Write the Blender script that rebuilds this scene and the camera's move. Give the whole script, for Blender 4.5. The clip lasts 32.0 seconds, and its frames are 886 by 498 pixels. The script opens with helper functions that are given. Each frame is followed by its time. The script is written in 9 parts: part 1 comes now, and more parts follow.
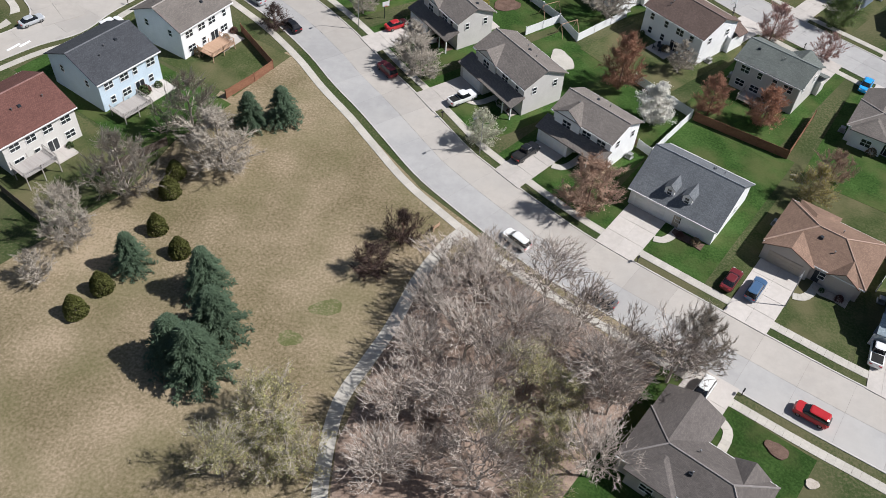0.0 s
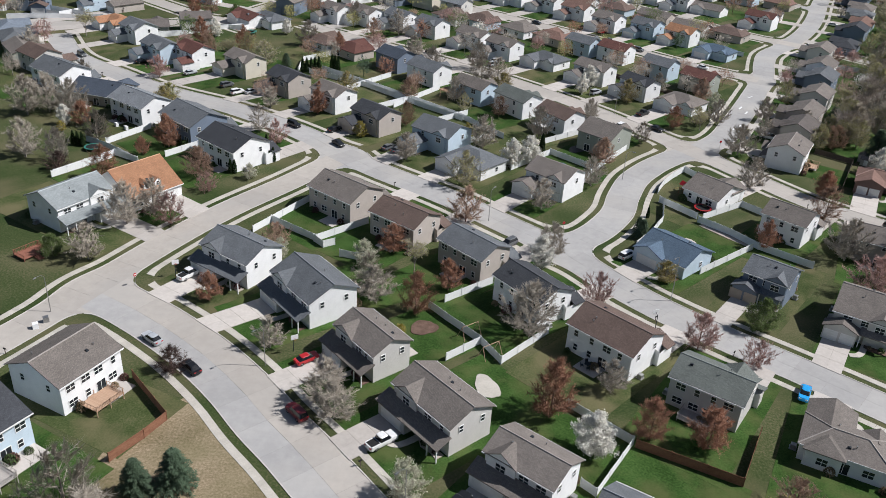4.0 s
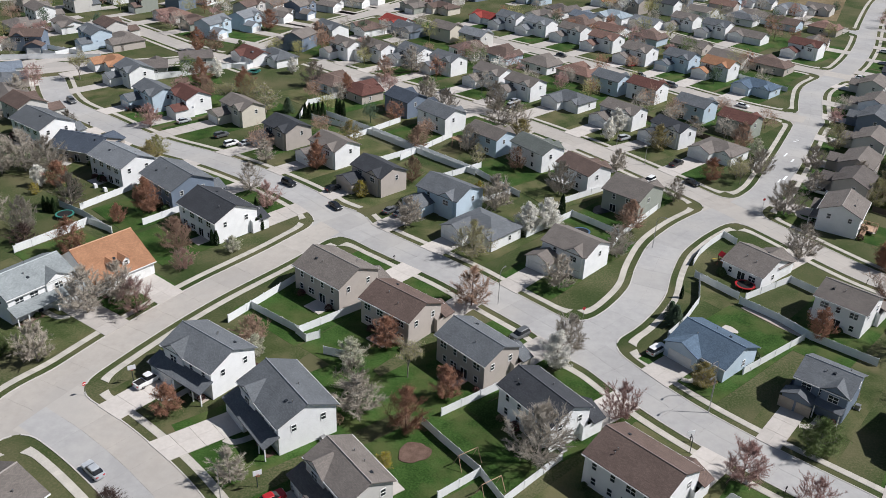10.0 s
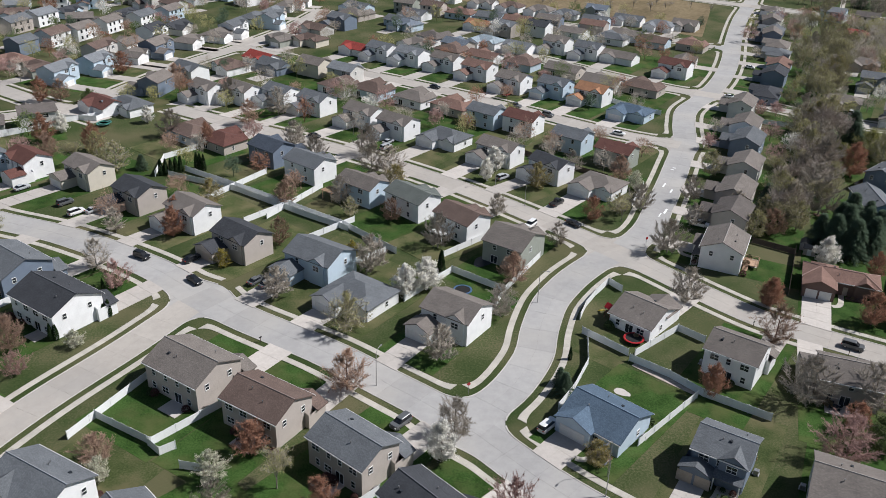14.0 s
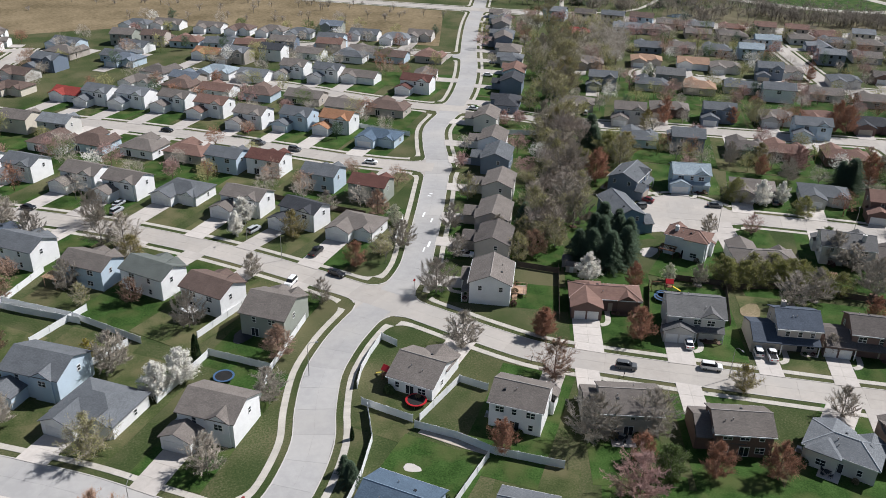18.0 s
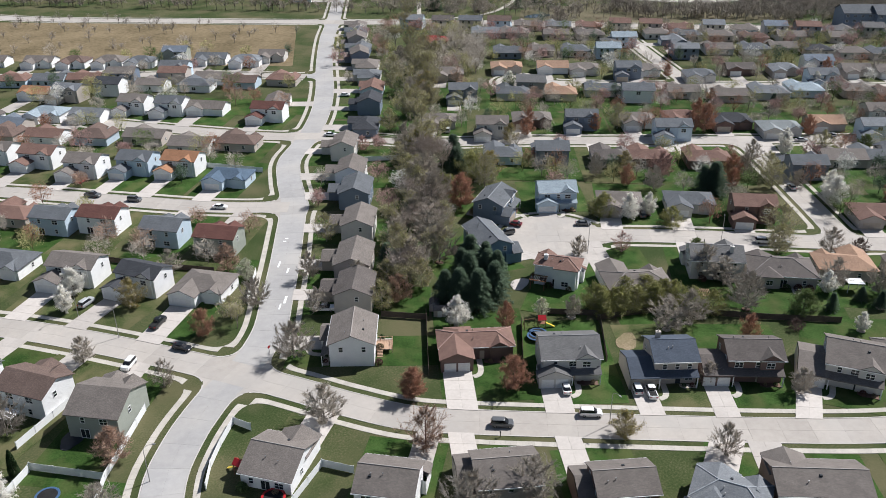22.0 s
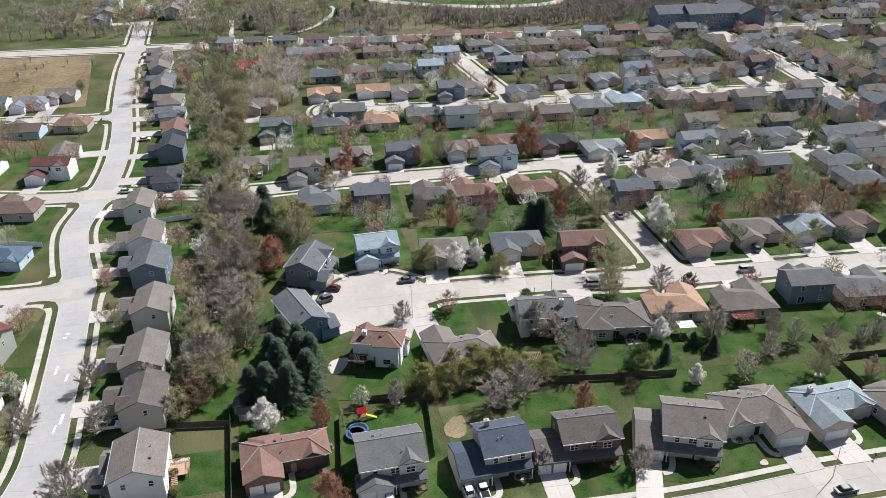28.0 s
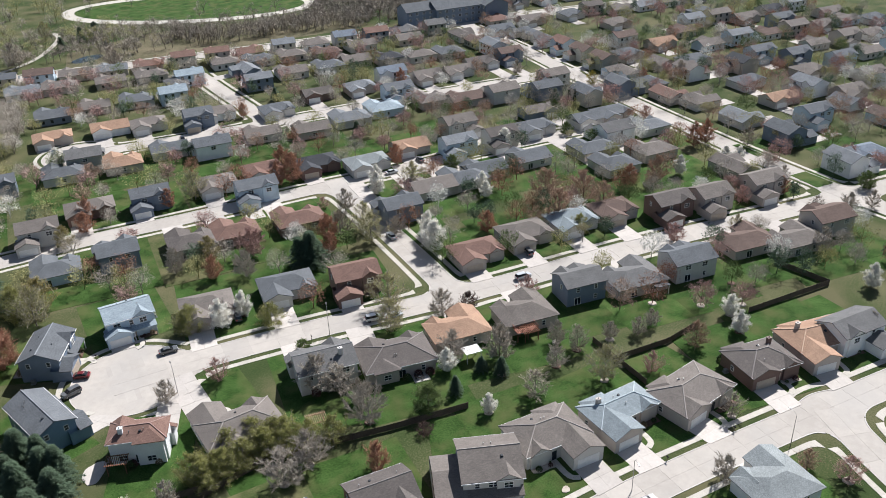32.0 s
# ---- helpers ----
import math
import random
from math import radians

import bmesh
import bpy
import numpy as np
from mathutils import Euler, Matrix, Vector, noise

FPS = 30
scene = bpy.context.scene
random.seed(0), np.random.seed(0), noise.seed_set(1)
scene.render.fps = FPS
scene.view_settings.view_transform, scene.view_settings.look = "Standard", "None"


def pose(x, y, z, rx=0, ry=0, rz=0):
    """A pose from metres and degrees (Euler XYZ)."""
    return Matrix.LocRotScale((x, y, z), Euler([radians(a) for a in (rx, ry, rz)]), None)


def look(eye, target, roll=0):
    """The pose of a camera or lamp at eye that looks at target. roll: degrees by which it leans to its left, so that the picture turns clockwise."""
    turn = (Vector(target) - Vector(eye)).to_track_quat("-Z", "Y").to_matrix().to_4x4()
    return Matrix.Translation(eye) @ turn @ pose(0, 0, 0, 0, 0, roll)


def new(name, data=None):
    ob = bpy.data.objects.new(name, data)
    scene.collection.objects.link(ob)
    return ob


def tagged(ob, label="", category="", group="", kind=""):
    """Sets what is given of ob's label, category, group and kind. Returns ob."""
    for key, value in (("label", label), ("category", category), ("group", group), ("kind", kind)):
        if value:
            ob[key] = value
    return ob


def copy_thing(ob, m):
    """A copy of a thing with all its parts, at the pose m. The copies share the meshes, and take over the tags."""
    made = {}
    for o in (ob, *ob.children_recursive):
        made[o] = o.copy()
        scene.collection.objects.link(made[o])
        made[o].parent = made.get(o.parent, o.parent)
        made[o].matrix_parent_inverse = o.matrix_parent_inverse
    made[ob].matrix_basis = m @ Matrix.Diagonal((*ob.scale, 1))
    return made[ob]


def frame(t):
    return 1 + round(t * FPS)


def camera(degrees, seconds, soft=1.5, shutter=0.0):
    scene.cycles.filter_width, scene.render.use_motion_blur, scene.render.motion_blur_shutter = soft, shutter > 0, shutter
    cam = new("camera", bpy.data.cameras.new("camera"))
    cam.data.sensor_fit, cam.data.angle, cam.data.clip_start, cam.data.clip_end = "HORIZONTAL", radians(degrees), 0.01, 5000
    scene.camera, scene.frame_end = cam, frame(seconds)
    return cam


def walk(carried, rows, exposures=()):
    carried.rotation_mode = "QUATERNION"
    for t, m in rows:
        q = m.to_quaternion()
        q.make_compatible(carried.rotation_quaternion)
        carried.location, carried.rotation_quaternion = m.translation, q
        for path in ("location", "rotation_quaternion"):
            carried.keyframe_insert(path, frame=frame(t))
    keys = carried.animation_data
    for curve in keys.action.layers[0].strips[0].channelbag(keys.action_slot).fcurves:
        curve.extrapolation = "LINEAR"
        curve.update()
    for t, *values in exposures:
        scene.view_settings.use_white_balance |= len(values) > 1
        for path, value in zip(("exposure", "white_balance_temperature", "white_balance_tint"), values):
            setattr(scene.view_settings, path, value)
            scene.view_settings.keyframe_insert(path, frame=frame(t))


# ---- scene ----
cam = camera(55.7, 32.0, soft=0.6)
PATH = [
    (0, (-0.299, -27.344, 86.575), (-0.405, -25.999, 85.098), 4.4),
    (0.5, (-0.874, -25.436, 86.582), (-0.867, -23.969, 85.222), 4.5),
    (1, (-1.411, -23.528, 86.586), (-1.311, -21.959, 85.349), 4.3),
    (1.5, (-1.783, -21.487, 86.602), (-1.651, -19.827, 85.494), 4.2),
    (2, (-1.909, -19.3, 86.602), (-1.81, -17.557, 85.627), 3.9),
    (2.5, (-1.888, -17.043, 86.609), (-1.825, -15.29, 85.647), 3.9),
    (3, (-1.806, -14.769, 86.584), (-1.774, -13.018, 85.618), 3.9),
    (3.5, (-1.594, -12.494, 86.58), (-1.58, -10.744, 85.613), 3.9),
    (5.5, (0.093, -2.895, 87.12), (0.102, -1.146, 86.15), 3.6),
    (6, (0.592, -0.466, 87.265), (0.578, 1.283, 86.296), 3.5),
    (6.5, (1.075, 1.874, 87.477), (1.088, 3.626, 86.511), 3.4),
    (7, (1.58, 4.161, 87.708), (1.578, 5.914, 86.744), 3.2),
    (7.5, (2.032, 6.417, 87.949), (2.021, 8.17, 86.988), 3.0),
    (8, (2.405, 8.622, 88.208), (2.381, 10.377, 87.249), 2.8),
    (8.5, (2.807, 10.867, 88.489), (2.77, 12.623, 87.532), 2.7),
    (9, (3.263, 13.159, 88.782), (3.213, 14.916, 87.826), 2.7),
    (9.5, (3.73, 15.498, 89.13), (3.663, 17.254, 88.176), 2.5),
    (10, (4.182, 17.786, 89.525), (4.11, 19.544, 88.572), 2.4),
    (10.5, (4.741, 20.078, 89.972), (4.664, 21.836, 89.022), 2.4),
    (11, (5.371, 22.429, 90.471), (5.28, 24.187, 89.523), 2.2),
    (11.5, (5.983, 24.796, 91.009), (5.882, 26.555, 90.063), 2.1),
    (12, (6.529, 27.08, 91.61), (6.427, 28.841, 90.667), 2.0),
    (12.5, (7.09, 29.203, 92.264), (7.031, 30.968, 91.326), 2.1),
    (13, (7.706, 31.236, 92.925), (7.711, 33.005, 91.991), 2.1),
    (13.5, (8.325, 33.253, 93.524), (8.415, 35.022, 92.596), 2.0),
    (14, (9.007, 35.286, 94.061), (9.179, 37.052, 93.138), 2.0),
    (14.5, (9.753, 37.485, 94.542), (9.962, 39.248, 93.621), 1.9),
    (16.5, (12.839, 46.849, 97.673), (13.224, 48.582, 96.752), 1.6),
    (17, (13.737, 49.056, 98.102), (14.138, 50.786, 97.182), 1.5),
    (17.5, (14.775, 51.163, 98.535), (15.233, 52.88, 97.619), 1.4),
    (18, (15.894, 53.125, 98.969), (16.585, 54.767, 98.062), 1.5),
    (18.5, (17.233, 55.061, 99.428), (18.108, 56.615, 98.523), 1.3),
    (19, (18.801, 56.939, 99.897), (19.724, 58.463, 98.99), 1.0),
    (19.5, (20.555, 58.801, 100.372), (21.499, 60.312, 99.462), 0.7),
    (20, (22.527, 60.656, 100.886), (23.47, 62.166, 99.976), 0.5),
    (20.5, (24.695, 62.4, 101.429), (25.635, 63.912, 100.518), 0.3),
    (21, (26.927, 63.91, 101.966), (27.864, 65.424, 101.055), 0.0),
    (21.5, (29.157, 65.357, 102.507), (30.083, 66.877, 101.596), -0.1),
    (22, (31.31, 66.746, 103.039), (32.229, 68.271, 102.127), -0.3),
    (22.5, (33.466, 68.163, 103.569), (34.383, 69.689, 102.658), -0.3),
    (23, (35.611, 69.584, 104.101), (36.522, 71.112, 103.189), -0.4),
    (23.5, (37.77, 70.948, 104.607), (38.682, 72.476, 103.694), -0.4),
    (24, (39.916, 72.268, 105.072), (40.831, 73.794, 104.158), -0.5),
    (24.5, (42.05, 73.547, 105.515), (42.962, 75.074, 104.602), -0.5),
    (26.5, (50.331, 78.505, 108.495), (51.234, 80.032, 107.572), -0.7),
    (27, (52.417, 79.746, 108.968), (53.354, 81.253, 108.045), -0.7),
    (27.5, (54.532, 80.886, 109.498), (55.608, 82.295, 108.572), -0.7),
    (28, (56.658, 81.921, 110.07), (57.837, 83.242, 109.139), -0.7),
    (28.5, (58.801, 82.943, 110.645), (60.059, 84.187, 109.712), -0.8),
    (29, (60.98, 83.978, 111.196), (62.296, 85.157, 110.259), -1.0),
    (29.5, (63.221, 84.962, 111.682), (64.587, 86.08, 110.741), -1.1),
    (30, (65.55, 85.806, 112.098), (66.963, 86.861, 111.155), -1.3),
    (30.5, (67.939, 86.57, 112.456), (69.395, 87.563, 111.51), -1.5),
    (31, (70.358, 87.236, 112.721), (71.827, 88.207, 111.772), -1.7),
    (31.5, (72.716, 87.859, 112.888), (74.194, 88.814, 111.937), -1.9),
    (32, (75.052, 88.486, 112.984), (76.533, 89.432, 112.029), -2.2),
]
walk(cam, [(t, look(eye, target, roll)) for t, eye, target, roll in PATH],
     [(0, 0.22), (3, 0.07), (6, 0.08), (14, 0.04), (18, 0.16), (19, 0.28), (24, 0.31), (27, 0.40), (30, 0.68), (32, 0.57)])

# ---------------------------------------------------------------- light
SUN_AZ, SUN_EL = radians(2), radians(47)      # where the sun stands: angle from +x, height
world = bpy.data.worlds.new("sky")
scene.world = world
world.use_nodes = True
wn = world.node_tree.nodes
sky = wn.new("ShaderNodeTexSky")
sky.sky_type, sky.sun_disc = "NISHITA", False
sky.sun_elevation, sky.sun_rotation = SUN_EL, radians(90) - SUN_AZ
wn["Background"].inputs["Strength"].default_value = 0.058
world.node_tree.links.new(sky.outputs[0], wn["Background"].inputs["Color"])
sun = new("sun", bpy.data.lights.new("sun", "SUN"))
sun.data.energy, sun.data.angle, sun.data.color = 5.0, radians(0.55), (1.0, 0.986, 0.995)
sun.matrix_world = look((0, 0, 200), Vector((0, 0, 200)) - Vector((math.cos(SUN_AZ) * math.cos(SUN_EL), math.sin(SUN_AZ) * math.cos(SUN_EL), math.sin(SUN_EL))))

# ---------------------------------------------------------------- materials
MATS = {}


def mat(name, low, high=None, rough=0.9, scale=1.0, fine=12.0, bump=0.0, metal=0.0, vary=0.0, third=None, spec=0.3, thin=0.0, slab=0.0, worn=None):
    """Two-scale procedural surface: large patches between low and high, fine grain over it, a little change from object to object."""
    if name in MATS:
        return MATS[name]
    m = bpy.data.materials.new(name)
    m.use_nodes = True
    n, l = m.node_tree.nodes, m.node_tree.links
    b = n["Principled BSDF"]
    b.inputs["Roughness"].default_value, b.inputs["Metallic"].default_value = rough, metal
    b.inputs["Specular IOR Level"].default_value = spec
    high = high or tuple(min(1, c * 1.18) for c in low)
    co = n.new("ShaderNodeTexCoord")
    big = n.new("ShaderNodeTexNoise")
    big.inputs["Scale"].default_value, big.inputs["Detail"].default_value = scale, 5
    small = n.new("ShaderNodeTexNoise")
    small.inputs["Scale"].default_value, small.inputs["Detail"].default_value, small.inputs["Roughness"].default_value = fine, 7, 0.68
    for t in (big, small):
        l.new(co.outputs["Object"], t.inputs["Vector"])
    add = n.new("ShaderNodeMath")
    add.operation = "MULTIPLY_ADD"
    add.inputs[1].default_value = 0.55
    l.new(small.outputs[0], add.inputs[0])
    half = n.new("ShaderNodeMath")
    half.operation = "MULTIPLY"
    half.inputs[1].default_value = 0.45
    l.new(big.outputs[0], half.inputs[0])
    l.new(half.outputs[0], add.inputs[2])
    ramp = n.new("ShaderNodeValToRGB")
    ramp.color_ramp.elements[0].position, ramp.color_ramp.elements[1].position = 0.4, 0.6
    ramp.color_ramp.elements[0].color, ramp.color_ramp.elements[1].color = (*low, 1), (*high, 1)
    if third:
        e = ramp.color_ramp.elements.new(0.5)
        e.color = (*third, 1)
    l.new(add.outputs[0], ramp.inputs[0])
    last = ramp.outputs[0]
    if worn:
        spot = n.new("ShaderNodeTexNoise")
        spot.inputs["Scale"].default_value, spot.inputs["Detail"].default_value = worn[3], 4
        place = n.new("ShaderNodeNewGeometry")
        l.new(place.outputs["Position"], spot.inputs["Vector"])
        rng = n.new("ShaderNodeMapRange")
        rng.inputs[1].default_value, rng.inputs[2].default_value, rng.inputs[4].default_value = 0.46, 0.66, worn[4]
        l.new(spot.outputs[0], rng.inputs[0])
        mul = n.new("ShaderNodeMix")
        mul.data_type = "RGBA"
        mul.inputs[7].default_value = (*worn[:3], 1)
        l.new(rng.outputs[0], mul.inputs[0])
        l.new(last, mul.inputs[6])
        last = mul.outputs[2]
    if vary:
        info = n.new("ShaderNodeObjectInfo")
        rng = n.new("ShaderNodeMapRange")
        rng.inputs[3].default_value, rng.inputs[4].default_value = 1 - vary, 1 + vary
        l.new(info.outputs["Random"], rng.inputs[0])
        mul = n.new("ShaderNodeMix")
        mul.data_type, mul.blend_type = "RGBA", "MULTIPLY"
        mul.inputs[0].default_value = 1
        l.new(last, mul.inputs[6])
        l.new(rng.outputs[0], mul.inputs[7])
        last = mul.outputs[2]
    if slab:
        geo = n.new("ShaderNodeNewGeometry")
        rng = n.new("ShaderNodeMapRange")
        rng.inputs[3].default_value, rng.inputs[4].default_value = 1 - slab, 1 + slab
        l.new(geo.outputs["Random Per Island"], rng.inputs[0])
        mul = n.new("ShaderNodeMix")
        mul.data_type, mul.blend_type = "RGBA", "MULTIPLY"
        mul.inputs[0].default_value = 1
        l.new(last, mul.inputs[6])
        l.new(rng.outputs[0], mul.inputs[7])
        last = mul.outputs[2]
    l.new(last, b.inputs["Base Color"])
    if bump:
        bp = n.new("ShaderNodeBump")
        bp.inputs["Strength"].default_value, bp.inputs["Distance"].default_value = min(1, bump * 10), bump
        l.new(small.outputs[0], bp.inputs["Height"])
        l.new(bp.outputs[0], b.inputs["Normal"])
    if thin:
        tr, mix = n.new("ShaderNodeBsdfTranslucent"), n.new("ShaderNodeMixShader")
        mix.inputs[0].default_value = thin
        l.new(last, tr.inputs["Color"])
        l.new(b.outputs[0], mix.inputs[1])
        l.new(tr.outputs[0], mix.inputs[2])
        l.new(mix.outputs[0], n["Material Output"].inputs["Surface"])
    MATS[name] = m
    return m


def shingles(name, col):
    """Asphalt shingles: courses and tabs with their own tone, streaks down the slope."""
    m = mat(name, tuple(c * 0.86 for c in col), tuple(min(1, c * 1.12) for c in col), 0.92, 0.35, 5.0, 0.008, vary=0.1, spec=0.2)
    n, l = m.node_tree.nodes, m.node_tree.links
    b = n["Principled BSDF"]
    co = [k for k in n if k.type == "TEX_COORD"][0]
    br = n.new("ShaderNodeTexBrick")
    br.inputs["Scale"].default_value = 1.0
    br.inputs["Brick Width"].default_value, br.inputs["Row Height"].default_value, br.inputs["Mortar Size"].default_value = 0.34, 0.16, 0.012
    br.inputs["Color1"].default_value, br.inputs["Color2"].default_value, br.inputs["Mortar"].default_value = (0.8, 0.8, 0.8, 1), (1.15, 1.13, 1.11, 1), (0.62, 0.62, 0.62, 1)
    l.new(co.outputs["UV"], br.inputs["Vector"])
    mul = n.new("ShaderNodeMix")
    mul.data_type, mul.blend_type = "RGBA", "MULTIPLY"
    mul.inputs[0].default_value = 0.85
    src = b.inputs["Base Color"].links[0].from_socket
    l.new(src, mul.inputs[6])
    l.new(br.outputs[0], mul.inputs[7])
    l.new(mul.outputs[2], b.inputs["Base Color"])
    return m


def siding(name, col, pitch=0.16):
    """Lap siding: boards that lean out a little, one shadow line a board."""
    m = mat(name, tuple(c * 0.94 for c in col), tuple(min(1, c * 1.04) for c in col), 0.6, 0.6, 9.0, vary=0.04, spec=0.4)
    n, l = m.node_tree.nodes, m.node_tree.links
    b = n["Principled BSDF"]
    co = [k for k in n if k.type == "TEX_COORD"][0]
    sep = n.new("ShaderNodeSeparateXYZ")
    l.new(co.outputs["Object"], sep.inputs[0])
    fr = n.new("ShaderNodeMath")
    fr.operation = "MULTIPLY"
    fr.inputs[1].default_value = 1 / pitch
    saw = n.new("ShaderNodeMath")
    saw.operation = "FRACT"
    l.new(sep.outputs[2], fr.inputs[0])
    l.new(fr.outputs[0], saw.inputs[0])
    bp = n.new("ShaderNodeBump")
    bp.invert = True
    bp.inputs["Strength"].default_value, bp.inputs["Distance"].default_value = 0.6, 0.02
    l.new(saw.outputs[0], bp.inputs["Height"])
    l.new(bp.outputs[0], b.inputs["Normal"])
    return m


ROOF = {k: shingles("shingles_" + k, v) for k, v in dict(
    slate=(0.135, 0.146, 0.158), lightslate=(0.20, 0.215, 0.23), taupe=(0.185, 0.165, 0.15), darktaupe=(0.135, 0.12, 0.112),
    charcoal=(0.058, 0.062, 0.07), brown=(0.145, 0.105, 0.09), maroon=(0.13, 0.062, 0.052), redbrown=(0.205, 0.128, 0.105),
    peach=(0.36, 0.235, 0.165), orange=(0.36, 0.19, 0.11), red=(0.30, 0.06, 0.05), blueslate=(0.075, 0.092, 0.12), blue=(0.10, 0.145, 0.20),
    bluegray=(0.17, 0.20, 0.24), iceblue=(0.30, 0.36, 0.40), greengray=(0.135, 0.15, 0.14), gray=(0.15, 0.15, 0.15),
    silver=(0.245, 0.285, 0.305), clay=(0.235, 0.155, 0.115), lightgray=(0.25, 0.275, 0.28)).items()}
CAP = {}
for k, m in ROOF.items():
    c = [n for n in m.node_tree.nodes if n.type == "VALTORGB"][0].color_ramp.elements[1].color
    CAP[k] = mat("ridge_" + k, tuple(min(0.6, v * 1.15 + 0.03) for v in c[:3]), tuple(min(0.6, v * 1.5 + 0.06) for v in c[:3]), 0.9, 1.0, 6.0)
WALL = {k: siding("siding_" + k, v) for k, v in dict(
    white=(0.82, 0.82, 0.815), greige=(0.58, 0.56, 0.53), tan=(0.46, 0.41, 0.37), cream=(0.62, 0.57, 0.48), bluegray=(0.17, 0.21, 0.27), steelblue=(0.15, 0.235, 0.32),
    paleblue=(0.50, 0.60, 0.68), sage=(0.30, 0.32, 0.28), brick=(0.16, 0.10, 0.085)).items()}
TRIM = mat("white_trim", (0.74, 0.74, 0.73), (0.82, 0.82, 0.81), 0.5)
DOORW = mat("garage_door_paint", (0.70, 0.70, 0.68), (0.78, 0.78, 0.77), 0.5)
DOORT = mat("tan_door_paint", (0.40, 0.34, 0.28), (0.46, 0.40, 0.33), 0.5)
GLASS = mat("window_glass", (0.018, 0.022, 0.026), (0.035, 0.04, 0.045), 0.08, 0.4, 2, spec=0.6)
SHUT = mat("dark_shutter", (0.02, 0.025, 0.03), (0.03, 0.035, 0.045), 0.6)
METAL = mat("dull_metal", (0.30, 0.30, 0.30), (0.40, 0.40, 0.40), 0.4, metal=0.8)
CONC = mat("street_concrete", (0.375, 0.344, 0.309), (0.432, 0.397, 0.357), 0.9, 0.10, 0.6, 0.0, slab=0.06, worn=(0.37, 0.35, 0.325, 0.07, 0.6))
CONCGREY = mat("grey_street_concrete", (0.338, 0.330, 0.322), (0.395, 0.386, 0.374), 0.9, 0.10, 0.6, 0.0, slab=0.06, worn=(0.41, 0.385, 0.35, 0.05, 0.5))
DRIVE = mat("driveway_concrete", (0.44, 0.405, 0.37), (0.50, 0.462, 0.425), 0.9, 0.3, 1.6, 0.0, vary=0.12, slab=0.04)
WALKM = mat("sidewalk_concrete", (0.41, 0.382, 0.335), (0.50, 0.468, 0.415), 0.9, 0.35, 4.0, 0.004, slab=0.07)
JOINT = mat("joint_sealant", (0.25, 0.235, 0.22), (0.31, 0.29, 0.27), 0.9)
KERB = mat("kerb_concrete", (0.44, 0.42, 0.39), (0.54, 0.51, 0.48), 0.9, 0.5, 5)
GRASS = mat("meadow_grass", (0.030, 0.052, 0.016), (0.115, 0.110, 0.060), 0.95, 0.05, 2.6, 0.015, third=(0.053, 0.070, 0.026), spec=0.1, worn=(0.125, 0.112, 0.062, 0.06, 0.7))
LAWN_GREEN = mat("green_lawn", (0.018, 0.044, 0.009), (0.055, 0.104, 0.027), 0.95, 0.2, 3.0, 0.015, vary=0.13, third=(0.034, 0.072, 0.016), spec=0.1, worn=(0.085, 0.098, 0.036, 0.16, 0.75))
LAWN_DULL = mat("dull_lawn", (0.036, 0.056, 0.018), (0.105, 0.108, 0.052), 0.95, 0.2, 3.0, 0.015, vary=0.13, third=(0.062, 0.078, 0.029), spec=0.1, worn=(0.135, 0.120, 0.064, 0.13, 0.8))
DRY = mat("dry_park_grass", (0.135, 0.112, 0.06), (0.35, 0.275, 0.19), 0.95, 0.08, 2.6, 0.012, third=(0.228, 0.182, 0.115), spec=0.1, worn=(0.14, 0.132, 0.062, 0.09, 0.5))
PALEBARK = mat("pale_wood_bark", (0.29, 0.245, 0.21), (0.54, 0.475, 0.42), 0.9, 1.2, 9, spec=0.1)
SOIL = mat("leaf_litter", (0.17, 0.122, 0.095), (0.36, 0.268, 0.212), 0.95, 0.3, 3, 0.03, spec=0.1)
MARSH = mat("dead_reed_field", (0.125, 0.098, 0.055), (0.25, 0.195, 0.12), 0.95, 0.04, 0.5, 0.05, spec=0.1)
BARK = mat("grey_bark", (0.20, 0.172, 0.148), (0.38, 0.34, 0.30), 0.9, 1.2, 9, spec=0.15)
BARKR = mat("reddish_bark", (0.19, 0.115, 0.09), (0.31, 0.20, 0.165), 0.9, 1.2, 9, spec=0.15)
TWIG = mat("pale_twigs", (0.29, 0.255, 0.21), (0.52, 0.465, 0.395), 0.9, 0.5, 6, spec=0.1, thin=0.1)
LITTER = mat("dull_wood_floor", (0.075, 0.075, 0.04), (0.17, 0.145, 0.095), 0.95, 0.05, 0.8, spec=0.1)
WOODTONE = mat("far_twigs", (0.19, 0.165, 0.135), (0.33, 0.29, 0.24), 0.9, 0.02, 0.3, spec=0.1, thin=0.1)
LEAF = {k: mat("leaf_" + k, tuple(c * 0.7 for c in v), tuple(min(1, c * 1.25) for c in v), 0.75, 0.6, 5, vary=0.12, spec=0.15, thin=0.2) for k, v in dict(
    red=(0.36, 0.195, 0.13), redbare=(0.40, 0.275, 0.205), pink=(0.43, 0.28, 0.25), white=(0.80, 0.775, 0.71), whitegreen=(0.58, 0.58, 0.44),
    bud=(0.37, 0.35, 0.16), hedge=(0.27, 0.27, 0.095), yellow=(0.36, 0.30, 0.05), yellowtan=(0.31, 0.26, 0.10), green=(0.125, 0.17, 0.06), pine=(0.085, 0.125, 0.078),
    olive=(0.095, 0.10, 0.03), arbor=(0.03, 0.055, 0.02), maroonshrub=(0.09, 0.062, 0.054)).items()}
